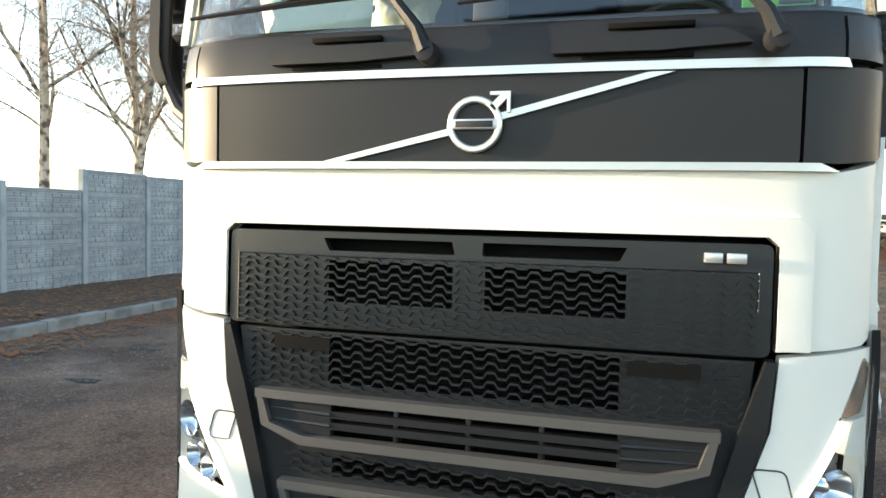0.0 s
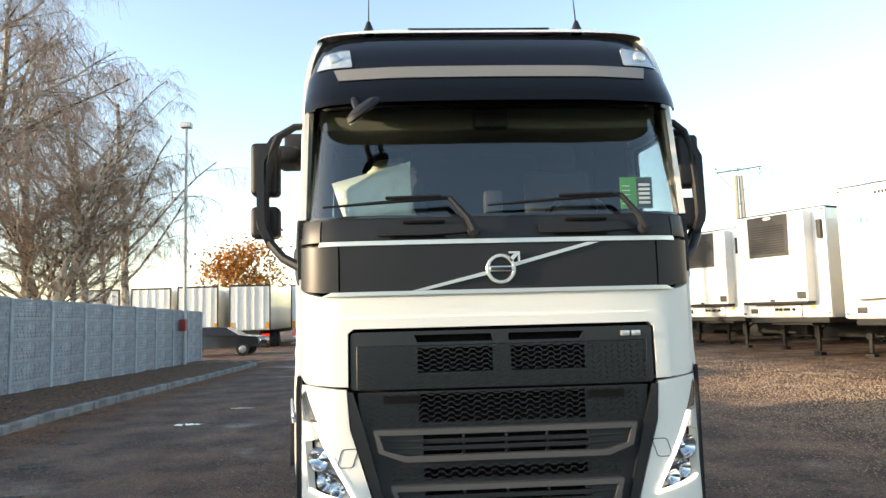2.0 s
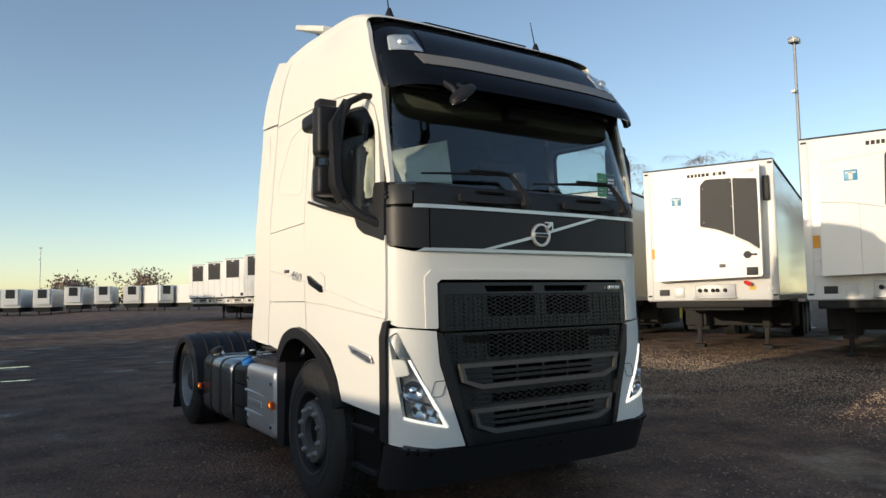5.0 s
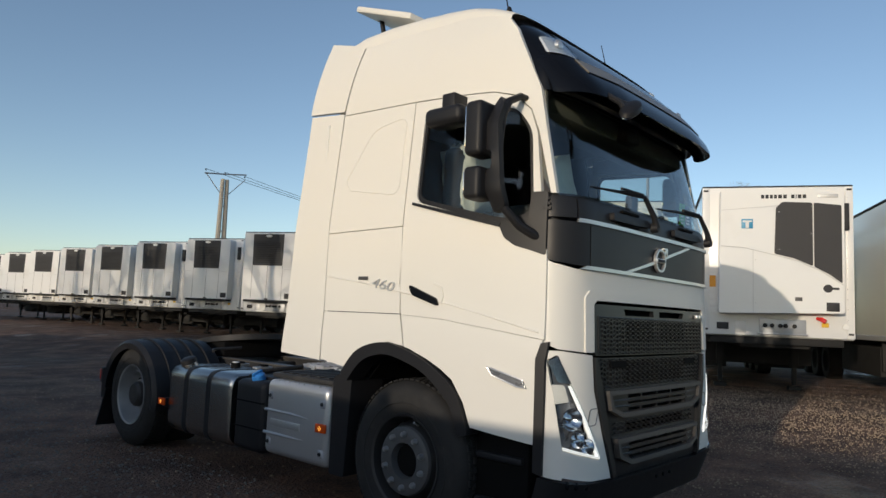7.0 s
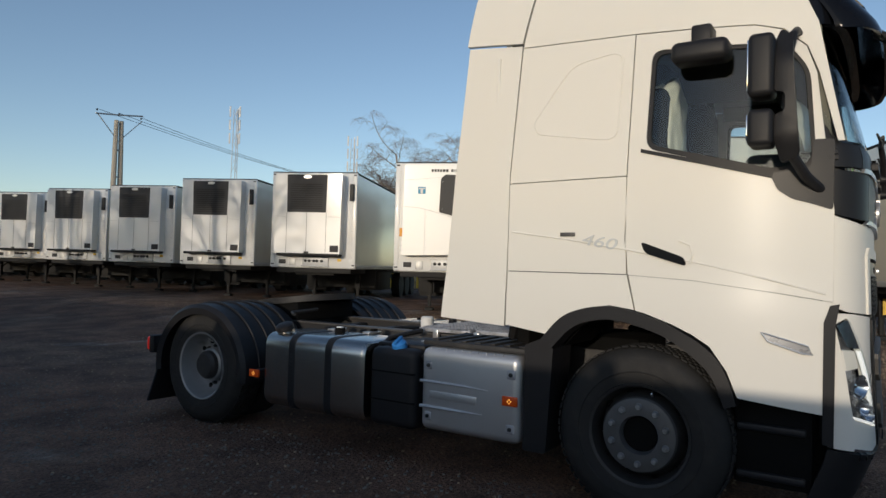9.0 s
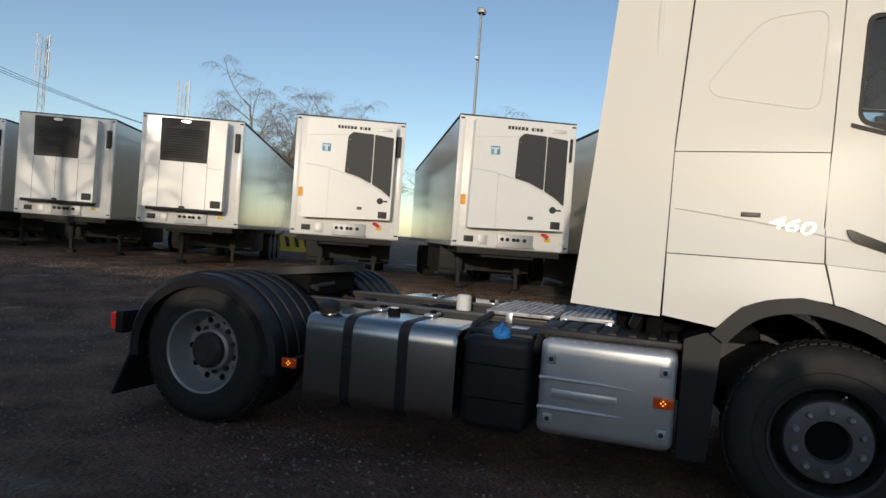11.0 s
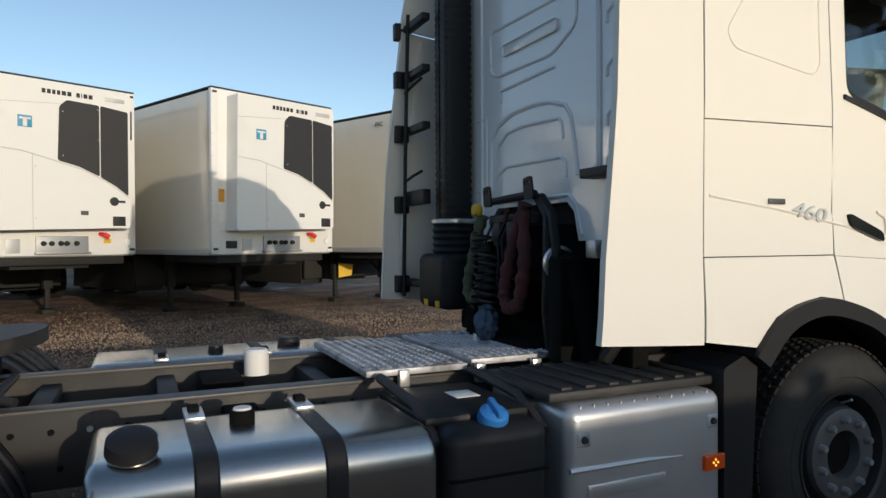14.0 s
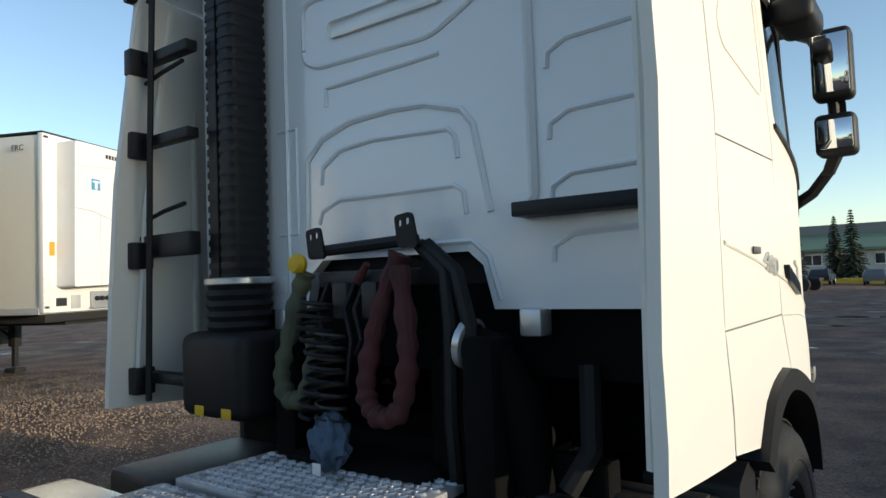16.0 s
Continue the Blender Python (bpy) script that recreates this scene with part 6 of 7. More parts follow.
# puddles: thin wet sheets in hollows
def puddles():
    wet = mat("puddle_water", (0.02, 0.02, 0.022), 0.04, vary=0.0)
    rnd = random.Random(5)
    for x, y, s in ((-4.9, 4.6, 0.16), (-4.1, 7.5, 0.2), (-3.7, 9.4, 0.22), (-2.9, 12.5, 0.28), (-4.4, 3.2, 0.14), (-3.0, 17.0, 0.4), (-5.2, 6.1, 0.15), (1.6, -18, 0.8), (2.8, -13, 0.6), (0.6, -23, 1.0), (3.2, -9.5, 0.4), (4.1, -16, 0.7), (1.2, -11.5, 0.5)):
        pts = [(x + s * rnd.uniform(0.6, 1.25) * math.cos(a * 0.42) * 1.3, y + s * rnd.uniform(0.5, 1.0) * math.sin(a * 0.42) * 0.6) for a in range(15)]
        p = part("puddle", sheet(rounded(pts, 0.2, 2), lambda u, v: (u, v, GZ(u, v) + 0.007), (0, 0, -1), 0.004, 0.25, (), 0.002), wet, None)
        tagged(p, "shallow rain puddle in the gravel yard", "puddle", group="puddles in the yard", kind="structure")


puddles()


# ---- refrigerated trailers ----
def trailer(kind):
    """Its front wall stands at x = 0 and looks along -x; y runs from 0 to -2.6."""
    label = {"a": "white refrigerated trailer with curved dark fridge grille, on legs", "b": "white refrigerated trailer with square black fridge grille, on legs"}[kind]
    T = thing("refrigerated_trailer", label, "trailer", group="row of parked trailers")
    B, Tp, W, Ln = 1.18, 4.02, 2.6, 13.4
    body = part("body", rbox(0.03, Ln, -W + 0.02, -0.02, B + 0.06, Tp - 0.03, 0.01, 1), GRPSIDE, T, "cream insulated box body")
    part("front_wall", rbox(-0.02, 0.05, -W, 0, B, Tp, 0.012, 2), GRP, T)
    part("roof_rail", rbox(-0.03, Ln, -W - 0.006, 0.006, Tp - 0.012, Tp + 0.02, 0.01, 1), INK, T)
    part("bottom_rail", rbox(0.05, Ln, -W - 0.008, 0.008, B - 0.02, B + 0.09, 0.01, 1), EDGE, T)
    for y in (-0.06, -W + 0.06):
        p = part("corner_post", rbox(-0.035, 0.06, y - 0.065, y + 0.065, B + 0.01, Tp - 0.01, 0.012, 2), GRP, T)
        for i in range(14):
            part("rivet", rbox(-0.038, -0.034, y + 0.045, y + 0.053, B + 0.15 + 0.19 * i, B + 0.158 + 0.19 * i, 0.001, 1), STEEL, p)
        for z in (B + 0.09, Tp - 0.07):
            part("end_cap", rbox(-0.045, -0.03, y - 0.045, y + 0.045, z - 0.018, z + 0.018, 0.008, 2), INK, p)

    def face(name, poly, x, material, thick=0.02, lab="", parent=T, edge=0.01):
        return part(name, sheet([(u, v) for u, v in poly], lambda u, v: (x, -u, v + B), (1, 0, 0), thick, 0.3, (), edge), material, parent, lab)
    if kind == "a":
        unit = face("fridge_unit", rounded([(0.27, 0.4), (2.36, 0.46), (2.38, 2.74), (0.30, 2.74)], 0.05), -0.36, GRP, 0.36, "white fridge unit housing", edge=0.03)
        face("dark_grille", rounded([(1.22, 1.52), (1.55, 1.44), (1.86, 1.30), (1.86, 2.47), (1.36, 2.49), (1.25, 2.38)], 0.04), -0.372, FRIDGE, 0.012, "dark perforated grille", unit)
        face("side_grille", rounded([(1.88, 1.29), (2.12, 1.16), (2.33, 1.0), (2.33, 2.42), (1.88, 2.47)], 0.03), -0.372, FRIDGE, 0.012, "", unit)
        part("housing_seam", tube([(-0.361, -u, v + B) for u, v in ((0.30, 1.66), (0.7, 1.63), (1.22, 1.50), (1.6, 1.40), (2.0, 1.21), (2.35, 0.97))], 0.006, 5), EDGE, unit)
        part("housing_seam", tube([(-0.361, -0.86, B + 0.42), (-0.361, -0.86, B + 1.6)], 0.004, 5), EDGE, unit)
        part("housing_seam", tube([(-0.361, -0.31, B + 2.34), (-0.361, -1.3, B + 2.42)], 0.004, 5), EDGE, unit)
        part("badge", rbox(-0.368, -0.36, -0.86, -0.66, B + 1.99, B + 2.17, 0.004), BADGE, unit)
        part("badge_mark", rbox(-0.371, -0.367, -0.79, -0.73, B + 2.0, B + 2.13, 0.002), PAPER, unit)
        part("badge_mark", rbox(-0.371, -0.367, -0.84, -0.68, B + 2.11, B + 2.14, 0.002), PAPER, unit)
        for i, (u, w) in enumerate(((1.0, 0.055), (1.075, 0.055), (1.15, 0.05), (1.22, 0.05), (1.29, 0.065), (1.375, 0.06), (1.51, 0.055), (1.585, 0.015), (1.62, 0.06), (1.7, 0.06))):
            part("name_bar", rbox(-0.366, -0.36, -u - w, -u, B + 2.555, B + 2.625, 0.002, 1), INK, unit)
        part("vent_strip", rbox(-0.366, -0.36, -2.28, -1.95, B + 2.56, B + 2.63, 0.002), EDGE, unit)
        bm = lathe([(0, 0.008), (0.07, 0.008), (0.075, 0)], 18, Matrix.Translation((-0.36, -2.1, B + 0.90)) @ pose(0, 0, 0, 0, -90))
        part("round_badge", bm, INK, unit)
        part("round_badge_bar", rbox(-0.37, -0.36, -2.28, -2.02, B + 0.88, B + 0.92, 0.003), INK, unit)
        part("small_plate", rbox(-0.366, -0.36, -1.68, -1.56, B + 0.66, B + 0.73, 0.003), SLAT, unit)
        part("control_box", rbox(-0.375, -0.35, -2.28, -2.07, B + 0.49, B + 0.65, 0.008), INK, unit)
        for u, v in ((1.3, 2.3), (1.84, 2.4), (1.84, 1.9), (1.3, 1.6), (0.9, 0.6), (0.9, 1.4)):
            part("housing_bolt", rbox(-0.376, -0.36, -u - 0.008, -u + 0.008, B + v - 0.008, B + v + 0.008, 0.003, 1), EDGE, unit)
        part("red_plug", tube([(-0.05, -1.98, B + 0.36), (-0.13, -2.04, B + 0.34), (-0.16, -2.1, B + 0.30)], [0.03, 0.045, 0.04], 8), REDLENS, T, "red plug socket")
    else:
        unit = face("fridge_unit", rounded([(0.22, 0.4), (2.22, 0.4), (2.24, 2.76), (0.22, 2.76)], 0.05), -0.38, GRP, 0.38, "white fridge unit housing", edge=0.03)
        gr = face("dark_grille", rounded([(0.60, 1.62), (1.78, 1.62), (1.80, 2.73), (0.58, 2.73)], 0.03), -0.392, FRIDGE, 0.012, "black louvred grille", unit)
        for i in range(12):
            part("louvre", rbox(-0.405, -0.388, -1.68, -0.70, B + 1.72 + 0.065 * i, B + 1.745 + 0.065 * i, 0.004, 1), STEEL, gr)
        bm = lathe([(0, 0.012), (0.06, 0.012), (0.064, 0)], 20, Matrix.Translation((-0.392, -1.2, B + 2.665)) @ pose(0, 0, 0, 0, -90) @ Matrix.Diagonal((0.7, 2.0, 1, 1)))
        part("oval_plaque", bm, CHROME, unit)
        for u in (0.59, 1.2, 1.79):
            part("housing_seam", rbox(-0.384, -0.378, -u - 0.005, -u + 0.005, B + 0.43, B + 1.62, 0.001, 1), SLAT, unit)
        for k in range(2):
            part("stripe", tube([(-0.381, -(0.24 if k == 0 else 1.82), B + 1.5), (-0.381, -(0.56 if k == 0 else 2.2), B + 1.5 - 0.015)], 0.006, 5), EDGE, unit)
        part("housing_lip", rbox(-0.40, -0.02, -2.2, -0.3, B + 0.335, B + 0.42, 0.03), STEEL, unit)
        part("control_box", rbox(-0.392, -0.36, -2.18, -1.92, B + 0.47, B + 0.66, 0.01), INK, unit)
        part("handle", rbox(-0.392, -0.37, -1.28, -1.14, B + 0.42, B + 0.47, 0.006), INK, unit)
    part("side_fuel_hatch", rbox(-0.12, 0.0, -2.52, -2.4, B + 2.0, B + 2.5, 0.01), INK, T)
    part("label", rbox(-0.027, -0.02, -0.24, -0.13, B + 0.9, B + 1.12, 0.001, 1), ORANGE, T)
    for v in (0.42, 0.55, 0.68):
        part("label", rbox(-0.027, -0.02, -0.24, -0.13, B + v, B + v + 0.09, 0.001, 1), PAPER, T)
    part("data_plate", rbox(-0.04, -0.02, -0.47, -0.26, B + 0.1, B + 0.23, 0.004), INK, T)
    part("hatch", rbox(-0.035, -0.02, -0.78, -0.58, B + 0.05, B + 0.27, 0.006), EDGE, T)
    sp = part("service_panel", rbox(-0.06, -0.02, -1.8, -1.0, B + 0.03, B + 0.32, 0.01), GALV, T, "grey connection panel")
    for u in (1.1, 1.22, 1.36, 1.45, 1.6):
        part("coupling", lathe([(0, 0.07), (0.035, 0.065), (0.042, 0.02), (0.03, 0)], 10, Matrix.Translation((-0.06, -u, B + 0.2)) @ pose(0, 0, 0, 0, -90)), STEEL, sp)
    part("panel_step", rbox(-0.12, -0.02, -1.82, -0.98, B + 0.03, B + 0.06, 0.006), GALV, sp)
    part("round_lamp", lathe([(0, 0.02), (0.05, 0.018), (0.055, 0)], 14, Matrix.Translation((-0.03, -2.45, B + 0.22)) @ pose(0, 0, 0, 0, -90)), PAPER, T)
    part("yellow_sticker", rbox(-0.027, -0.02, -2.18, -2.06, B + 0.2, B + 0.28, 0.001, 1), YELLOW, T)
    # running gear
    ch = part("chassis", rbox(0.2, Ln - 0.2, -1.9, -0.7, B - 0.22, B, 0.01), STEEL, T)
    part("skid_plate", rbox(0.3, 2.2, -2.3, -0.3, B - 0.1, B, 0.01), STEEL, ch)
    # dark panel added across to block sun and darken the space under the trailer
    part("shade_bulkhead", rbox(3.05, 3.15, -2.5, -0.1, 0.52, B - 0.02, 0.02), STEEL, ch)
    part("king_pin_frame", rbox(0.08, 1.9, -2.45, -0.15, B - 0.16, B - 0.02, 0.02), STEEL, ch)
    part("side_box", rbox(3.6, 5.6, -2.5, -1.6, 0.42, B - 0.1, 0.03), STEEL, ch)
    part("pallet_box", rbox(3.2, 6.2, -0.75, -0.1, 0.4, B - 0.15, 0.03), STEEL, ch)
    for y in (-0.55, -2.05):
        lg = part("landing_leg", rbox(2.43, 2.59, y - 0.08, y + 0.08, 0.5, B, 0.01), STEEL, T, "dark steel landing leg")
        part("leg_inner", rbox(2.47, 2.55, y - 0.045, y + 0.045, 0.12, 0.6, 0.006), STEEL, lg)
        part("leg_foot", rbox(2.38, 2.64, y - 0.13, y + 0.13, 0.0, 0.1, 0.03), STEEL, lg)
        part("leg_brace", tube([(2.55, y, 0.65), (3.2, y, B - 0.1)], 0.03, 6), STEEL, lg)
    part("leg_shaft", tube([(2.5, -0.55, 0.85), (2.5, -2.05, 0.85)], 0.025, 6), STEEL, T)
    for x in (8.2, 9.5, 10.8):
        for y in (-0.35, -2.25):
            part("trailer_wheel", lathe([(0, 0.08), (0.12, 0.1), (0.28, 0.04), (0.30, 0.0), (0.47, 0.0), (0.5, 0.04), (0.5, 0.34), (0.3, 0.36), (0, 0.36)], 20, Matrix.Translation((x, y - 0.18, 0.5)) @ pose(0, 0, 0, 90) @ Matrix.Translation((0, 0, -0.36))), RUBBER, T)
    return T


TA, TB = trailer("a"), trailer("b")
ROW = [(9.52, -0.58, "a"), (8.75, 3.01, "a"), (8.76, 6.55, "a"), (9.02, 10.73, "a"), (9.08, 15.4, "b"), (9.05, 19.7, "b"), (9.3, 24.3, "b"), (9.0, 28.2, "b"), (8.9, 32.4, "b"), (8.8, 36.6, "b"), (8.7, 40.8, "b"), (8.6, 45.0, "b"), (8.5, 49.2, "b")]
for i, (x, y, k) in enumerate(ROW):
    src = TA if k == "a" else TB
    m = pose(x, y, GZ(x + 2.5, y) - 0.01, 0, 0, 25 + random.uniform(-0.6, 0.6))
    if (i == 0) or (i == 4):
        src.matrix_basis = m
    else:
        copy_thing(src, m)
# marks on the nearest trailers
FR = lettering("FRC", 0.13, 0.002, pose(9.52, -0.58, GZ(12, -0.5), 0, 0, 25) @ Matrix.Translation((0.42, 0.012, 3.78)) @ pose(0, 0, 0, 90, 0, 180), INK, None, "approval_mark")
tagged(FR, "black approval letters on the trailer side", "lettering")
for x, y in ((9.52, -0.58),):
    for yy in (-0.5,):
        w = part("leg_flag", sheet([(0, 0), (0.3, 0.05), (0.34, 0.3), (0.0, 0.34)], lambda u, v: (2.3 - u * 0.3, yy - u, 0.55 + v), (1, 0, 0), 0.02, 0.2), YELLOW, None)
        w.matrix_basis = pose(x, y, GZ(x + 2.5, y), 0, 0, 25)
        tagged(w, "bent yellow warning plate at the landing leg", "warning plate")


# ---- trees ----
def bare_tree(name, label, height, spread, seed, weeping=0.0, stems=1):
    """Tapered trunk and limbs in one mesh, fine hanging twigs in another."""
    rnd = random.Random(seed)
    T = thing(name, label, "tree", group="bare trees behind the fence")
    limbs, twigs = bmesh.new(), ([], [])

    def twig(p, d, ln):
        q = [p]
        for k in range(4):
            d = (d + Vector((rnd.uniform(-0.25, 0.25), rnd.uniform(-0.25, 0.25), -0.18 - weeping * 0.55))).normalized()
            q.append(q[-1] + d * ln / 4)
        side = Vector((rnd.uniform(-1, 1), rnd.uniform(-1, 1), 0.1)).normalized()
        k0 = len(twigs[0])
        for i, c in enumerate(q):
            w = 0.0065 * (1 - 0.75 * i / 4)
            a = side * w
            b = Vector((-side.y, side.x, 0)) * w
            twigs[0].extend([tuple(c + a), tuple(c - a * 0.5 + b), tuple(c - a * 0.5 - b)])
        for i in range(4):
            for j in range(3):
                twigs[1].append((k0 + 3 * i + j, k0 + 3 * i + (j + 1) % 3, k0 + 3 * i + 3 + (j + 1) % 3, k0 + 3 * i + 3 + j))
        return q

    def grow(p, d, ln, r, level):
        n = 5 if level < 2 else 4
        pts, rs = [p], [r]
        for k in range(n):
            bend = 0.10 if level == 0 else 0.22
            up = 0.05 if level < 2 else -0.04 - 0.1 * weeping
            d = (d + Vector((rnd.uniform(-bend, bend), rnd.uniform(-bend, bend), up + rnd.uniform(-bend, bend) * 0.4))).normalized()
            pts.append(pts[-1] + d * ln / n)
            rs.append(r * (1 - 0.62 * (k + 1) / n))
        tube(pts, rs, 8 if level == 0 else (5 if level == 1 else 4), limbs, cap=False)
        if level < 3:
            count = (10, 6, 4)[level]
            for i in range(count):
                t = (0.25 if level == 0 else 0.18) + (0.95 - 0.2) * (i + rnd.random()) / count
                k = min(int(t * n), n - 1)
                base = pts[k].lerp(pts[k + 1], t * n - k)
                az = rnd.uniform(0, 2 * math.pi)
                out = Vector((math.cos(az), math.sin(az), 0))
                nd = (d * rnd.uniform(0.45, 0.8) + out * rnd.uniform(0.55, 0.95) * spread).normalized()
                grow(base, nd, ln * rnd.uniform(0.36, 0.55) * (1.1 - 0.4 * t), rs[k] * rnd.uniform(0.4, 0.6), level + 1)
        else:
            for i in range(7):
                t = 0.1 + 0.9 * (i + rnd.random()) / 7
                k = min(int(t * n), n - 1)
                base = pts[k].lerp(pts[k + 1], min(1, t * n - k))
                az = rnd.uniform(0, 2 * math.pi)
                nd = (d * 0.7 + Vector((math.cos(az), math.sin(az), rnd.uniform(-0.2, 0.3))) * 0.8).normalized()
                q = twig(base, nd, rnd.uniform(0.5, 1.0) * (1 + 0.7 * weeping))
                if rnd.random() < 0.5:
                    az = rnd.uniform(0, 2 * math.pi)
                    twig(q[2], (Vector((math.cos(az), math.sin(az), 0.1)) * 0.8 + nd * 0.5).normalized(), rnd.uniform(0.3, 0.6))
    for s in range(stems):
        a = rnd.uniform(0, 6.28)
        lean = Vector((math.cos(a), math.sin(a), 0)) * (0.35 if stems > 1 else 0.05)
        grow(Vector((0.12 * s, 0.1 * s, -0.1)), (Vector((0, 0, 1)) + lean).normalized(), height * (1 - 0.12 * s), height * 0.014 + 0.02, 0)
    part("trunk", limbs, BARK, T, "pale bark trunk with bare limbs")
    part("crown", twigs, TWIG, T, "fine bare brown twigs")
    return T


t1 = bare_tree("birch_tree", "tall bare birch with fine drooping twigs", 10.5, 0.8, 11, 0.7)
t2 = bare_tree("bare_tree", "spreading bare tree with several leaning stems", 8.5, 1.05, 23, 0.1, 3)
t3 = bare_tree("birch_tree", "slender bare birch behind the fence", 10.0, 0.75, 37, 0.3)
FIRST = {}
for src, x, y, sc, rz in ((t1, -11.4, 23.2, 1.05, 20), (t2, -12.6, 18.2, 1.0, 60), (t3, -12.8, 14.5, 1.0, 0), (t3, -13.4, 11.6, 0.95, 120), (t1, -13.2, 17.0, 1.05, 210), (t2, -12.4, 20.8, 0.85, 250), (t3, -14.2, 21.5, 1.1, 75), (t1, -14.5, 27.0, 1.0, 140), (t3, -15.5, 31.0, 0.9, 10), (t1, -12.2, 13.0, 0.9, 300), (t1, -13.6, 25.0, 1.1, 60), (t2, 36.0, 26.0, 1.1, 0), (t2, 40.0, 24.0, 1.2, 110), (t2, 37.5, 30.0, 1.2, 200), (t2, 44.0, 33.0, 1.4, 40), (t2, 52.0, 22.0, 1.3, 300)):
    m = pose(x, y, GZ(x, y) - 0.05, 0, 0, rz)
    if src not in FIRST:
        FIRST[src] = 1
        src.matrix_basis = m
        src.scale = (sc, sc, sc)
    else:
        c = copy_thing(src, m)
        c.scale = (sc, sc, sc)


def leafy_tree(name, label, at, height, radius, material, seed, n=2600, leaf=0.16):
    rnd = random.Random(seed)
    T = thing(name, label, "tree", at)
    bm = tube([(at[0], at[1], at[2] - 0.1), (at[0] + 0.1, at[1], at[2] + height * 0.4), (at[0], at[1], at[2] + height * 0.8)], [height * 0.03, height * 0.02, 0.02], 7)
    for k in range(9):
        a, z = rnd.uniform(0, 6.28), height * rnd.uniform(0.25, 0.6)
        tube([(at[0], at[1], at[2] + z), (at[0] + radius * 0.6 * math.cos(a), at[1] + radius * 0.6 * math.sin(a), at[2] + z + height * 0.2)], [height * 0.012, 0.01], 5, bm)
    part("trunk", bm, BARK, T)
    V, F = [], []
    clumps = [(rnd.gauss(0, 0.45) * radius, rnd.gauss(0, 0.45) * radius, height * rnd.uniform(0.3, 0.92)) for _ in range(38)]
    for i in range(n):
        cx, cy, cz = clumps[i % len(clumps)]
        g = radius * 0.22
        c = Vector((at[0] + cx + rnd.gauss(0, g), at[1] + cy + rnd.gauss(0, g), at[2] + cz + rnd.gauss(0, g)))
        u = Vector((rnd.gauss(0, 1), rnd.gauss(0, 1), rnd.gauss(0, 1))).normalized() * leaf
        v = u.cross(Vector((rnd.gauss(0, 1), rnd.gauss(0, 1), rnd.gauss(0, 1)))).normalized() * leaf * 0.6
        k = len(V)
        V += [tuple(c - u), tuple(c + v), tuple(c + u), tuple(c - v)]
        F.append((k, k + 1, k + 2, k + 3))
    part("crown", (V, F), material, T)
    return T


leafy_tree("autumn_tree", "orange autumn tree beyond the parked trailers", (-16.3, 62, -0.4), 9.0, 3.4, AUTUMN, 3, 3600, 0.2)
for i, (x, y, h) in enumerate(((-14, 150, 8), (8, 152, 7), (24, 170, 9))):
    leafy_tree("far_tree", "distant brownish tree behind the far trailers", (x, y, -0.4), h, h * 0.5, TWIG, 40 + i, 1500, 0.35)


BROWNLEAF = mat("withered_brown_leaves", (0.2, 0.095, 0.045), 0.85, vary=0.35, scale=2)
leafy_tree("oak_tree", "thin-leaved brown autumn tree across the yard", (16.8, -69, -0.4), 10.8, 5.0, BROWNLEAF, 71, 3200, 0.17)
leafy_tree("oak_tree", "low brown autumn tree across the yard", (23.5, -74, -0.4), 8.0, 4.5, BROWNLEAF, 72, 2600, 0.17)


def conifer(name, at, height, seed):
    rnd = random.Random(seed)
    T = thing(name, "dark green spruce with drooping branches", "tree", at, "spruces")
    part("trunk", tube([(at[0], at[1], at[2]), (at[0], at[1], at[2] + height)], [height * 0.02, 0.02], 7), BARK, T)
    V, F = [], []
    z = height * 0.1
    while z < height * 0.99:
        r = height * 0.24 * (1 - z / height) + 0.12
        for k in range(9):
            a = rnd.uniform(0, 6.28)
            rr = r * rnd.uniform(0.7, 1.1)
            for j in range(7):
                t = (j + 0.5) / 7
                c = Vector((at[0] + rr * t * math.cos(a), at[1] + rr * t * math.sin(a), at[2] + z - 0.25 * rr * t + rnd.uniform(-0.05, 0.05)))
                for sgn in (-1, 1):
                    d = Vector((math.cos(a + sgn * 0.9), math.sin(a + sgn * 0.9), -0.35)) * (0.35 * rr * (1.1 - t) + 0.12)
                    w = Vector((0, 0, 0.06 + 0.05 * rr))
                    k0 = len(V)
                    V += [tuple(c - w), tuple(c + d), tuple(c + w)]
                    F.append((k0, k0 + 1, k0 + 2))
        z += height * 0.035
    part("crown", (V, F), NEEDLE, T)
    return T


for i, (x, y, h) in enumerate(((7.6, -88, 8.5), (9.6, -90, 8), (13.5, -86, 8))):
    conifer("spruce", (x, y, GZ(x, y) - 0.1), h, 60 + i)


# ---- masts, poles, tower ----
def lamp_mast(name, x, y, h, label):
    T = thing(name, label, "lamp post", (x, y, GZ(x, y)))
    z = GZ(x, y)
    part("pole", tube([(x, y, z - 0.2), (x, y, z + h)], [0.085, 0.05], 10), GALV, T)
    part("base_plate", rbox(x - 0.16, x + 0.16, y - 0.16, y + 0.16, z - 0.05, z + 0.03, 0.01), GALV, T)
    hd = part("floodlight", rbox(x - 0.22, x + 0.22, y - 0.14, y + 0.14, z + h, z + h + 0.22, 0.04), GALV, T)
    part("lamp_glass", rbox(x - 0.18, x + 0.18, y - 0.15, y - 0.138, z + h + 0.03, z + h + 0.18, 0.004), PAPER, hd)
    part("camera_box", rbox(x - 0.25, x - 0.08, y - 0.08, y + 0.08, z + h * 0.82, z + h * 0.82 + 0.12, 0.02), PAPER, T)


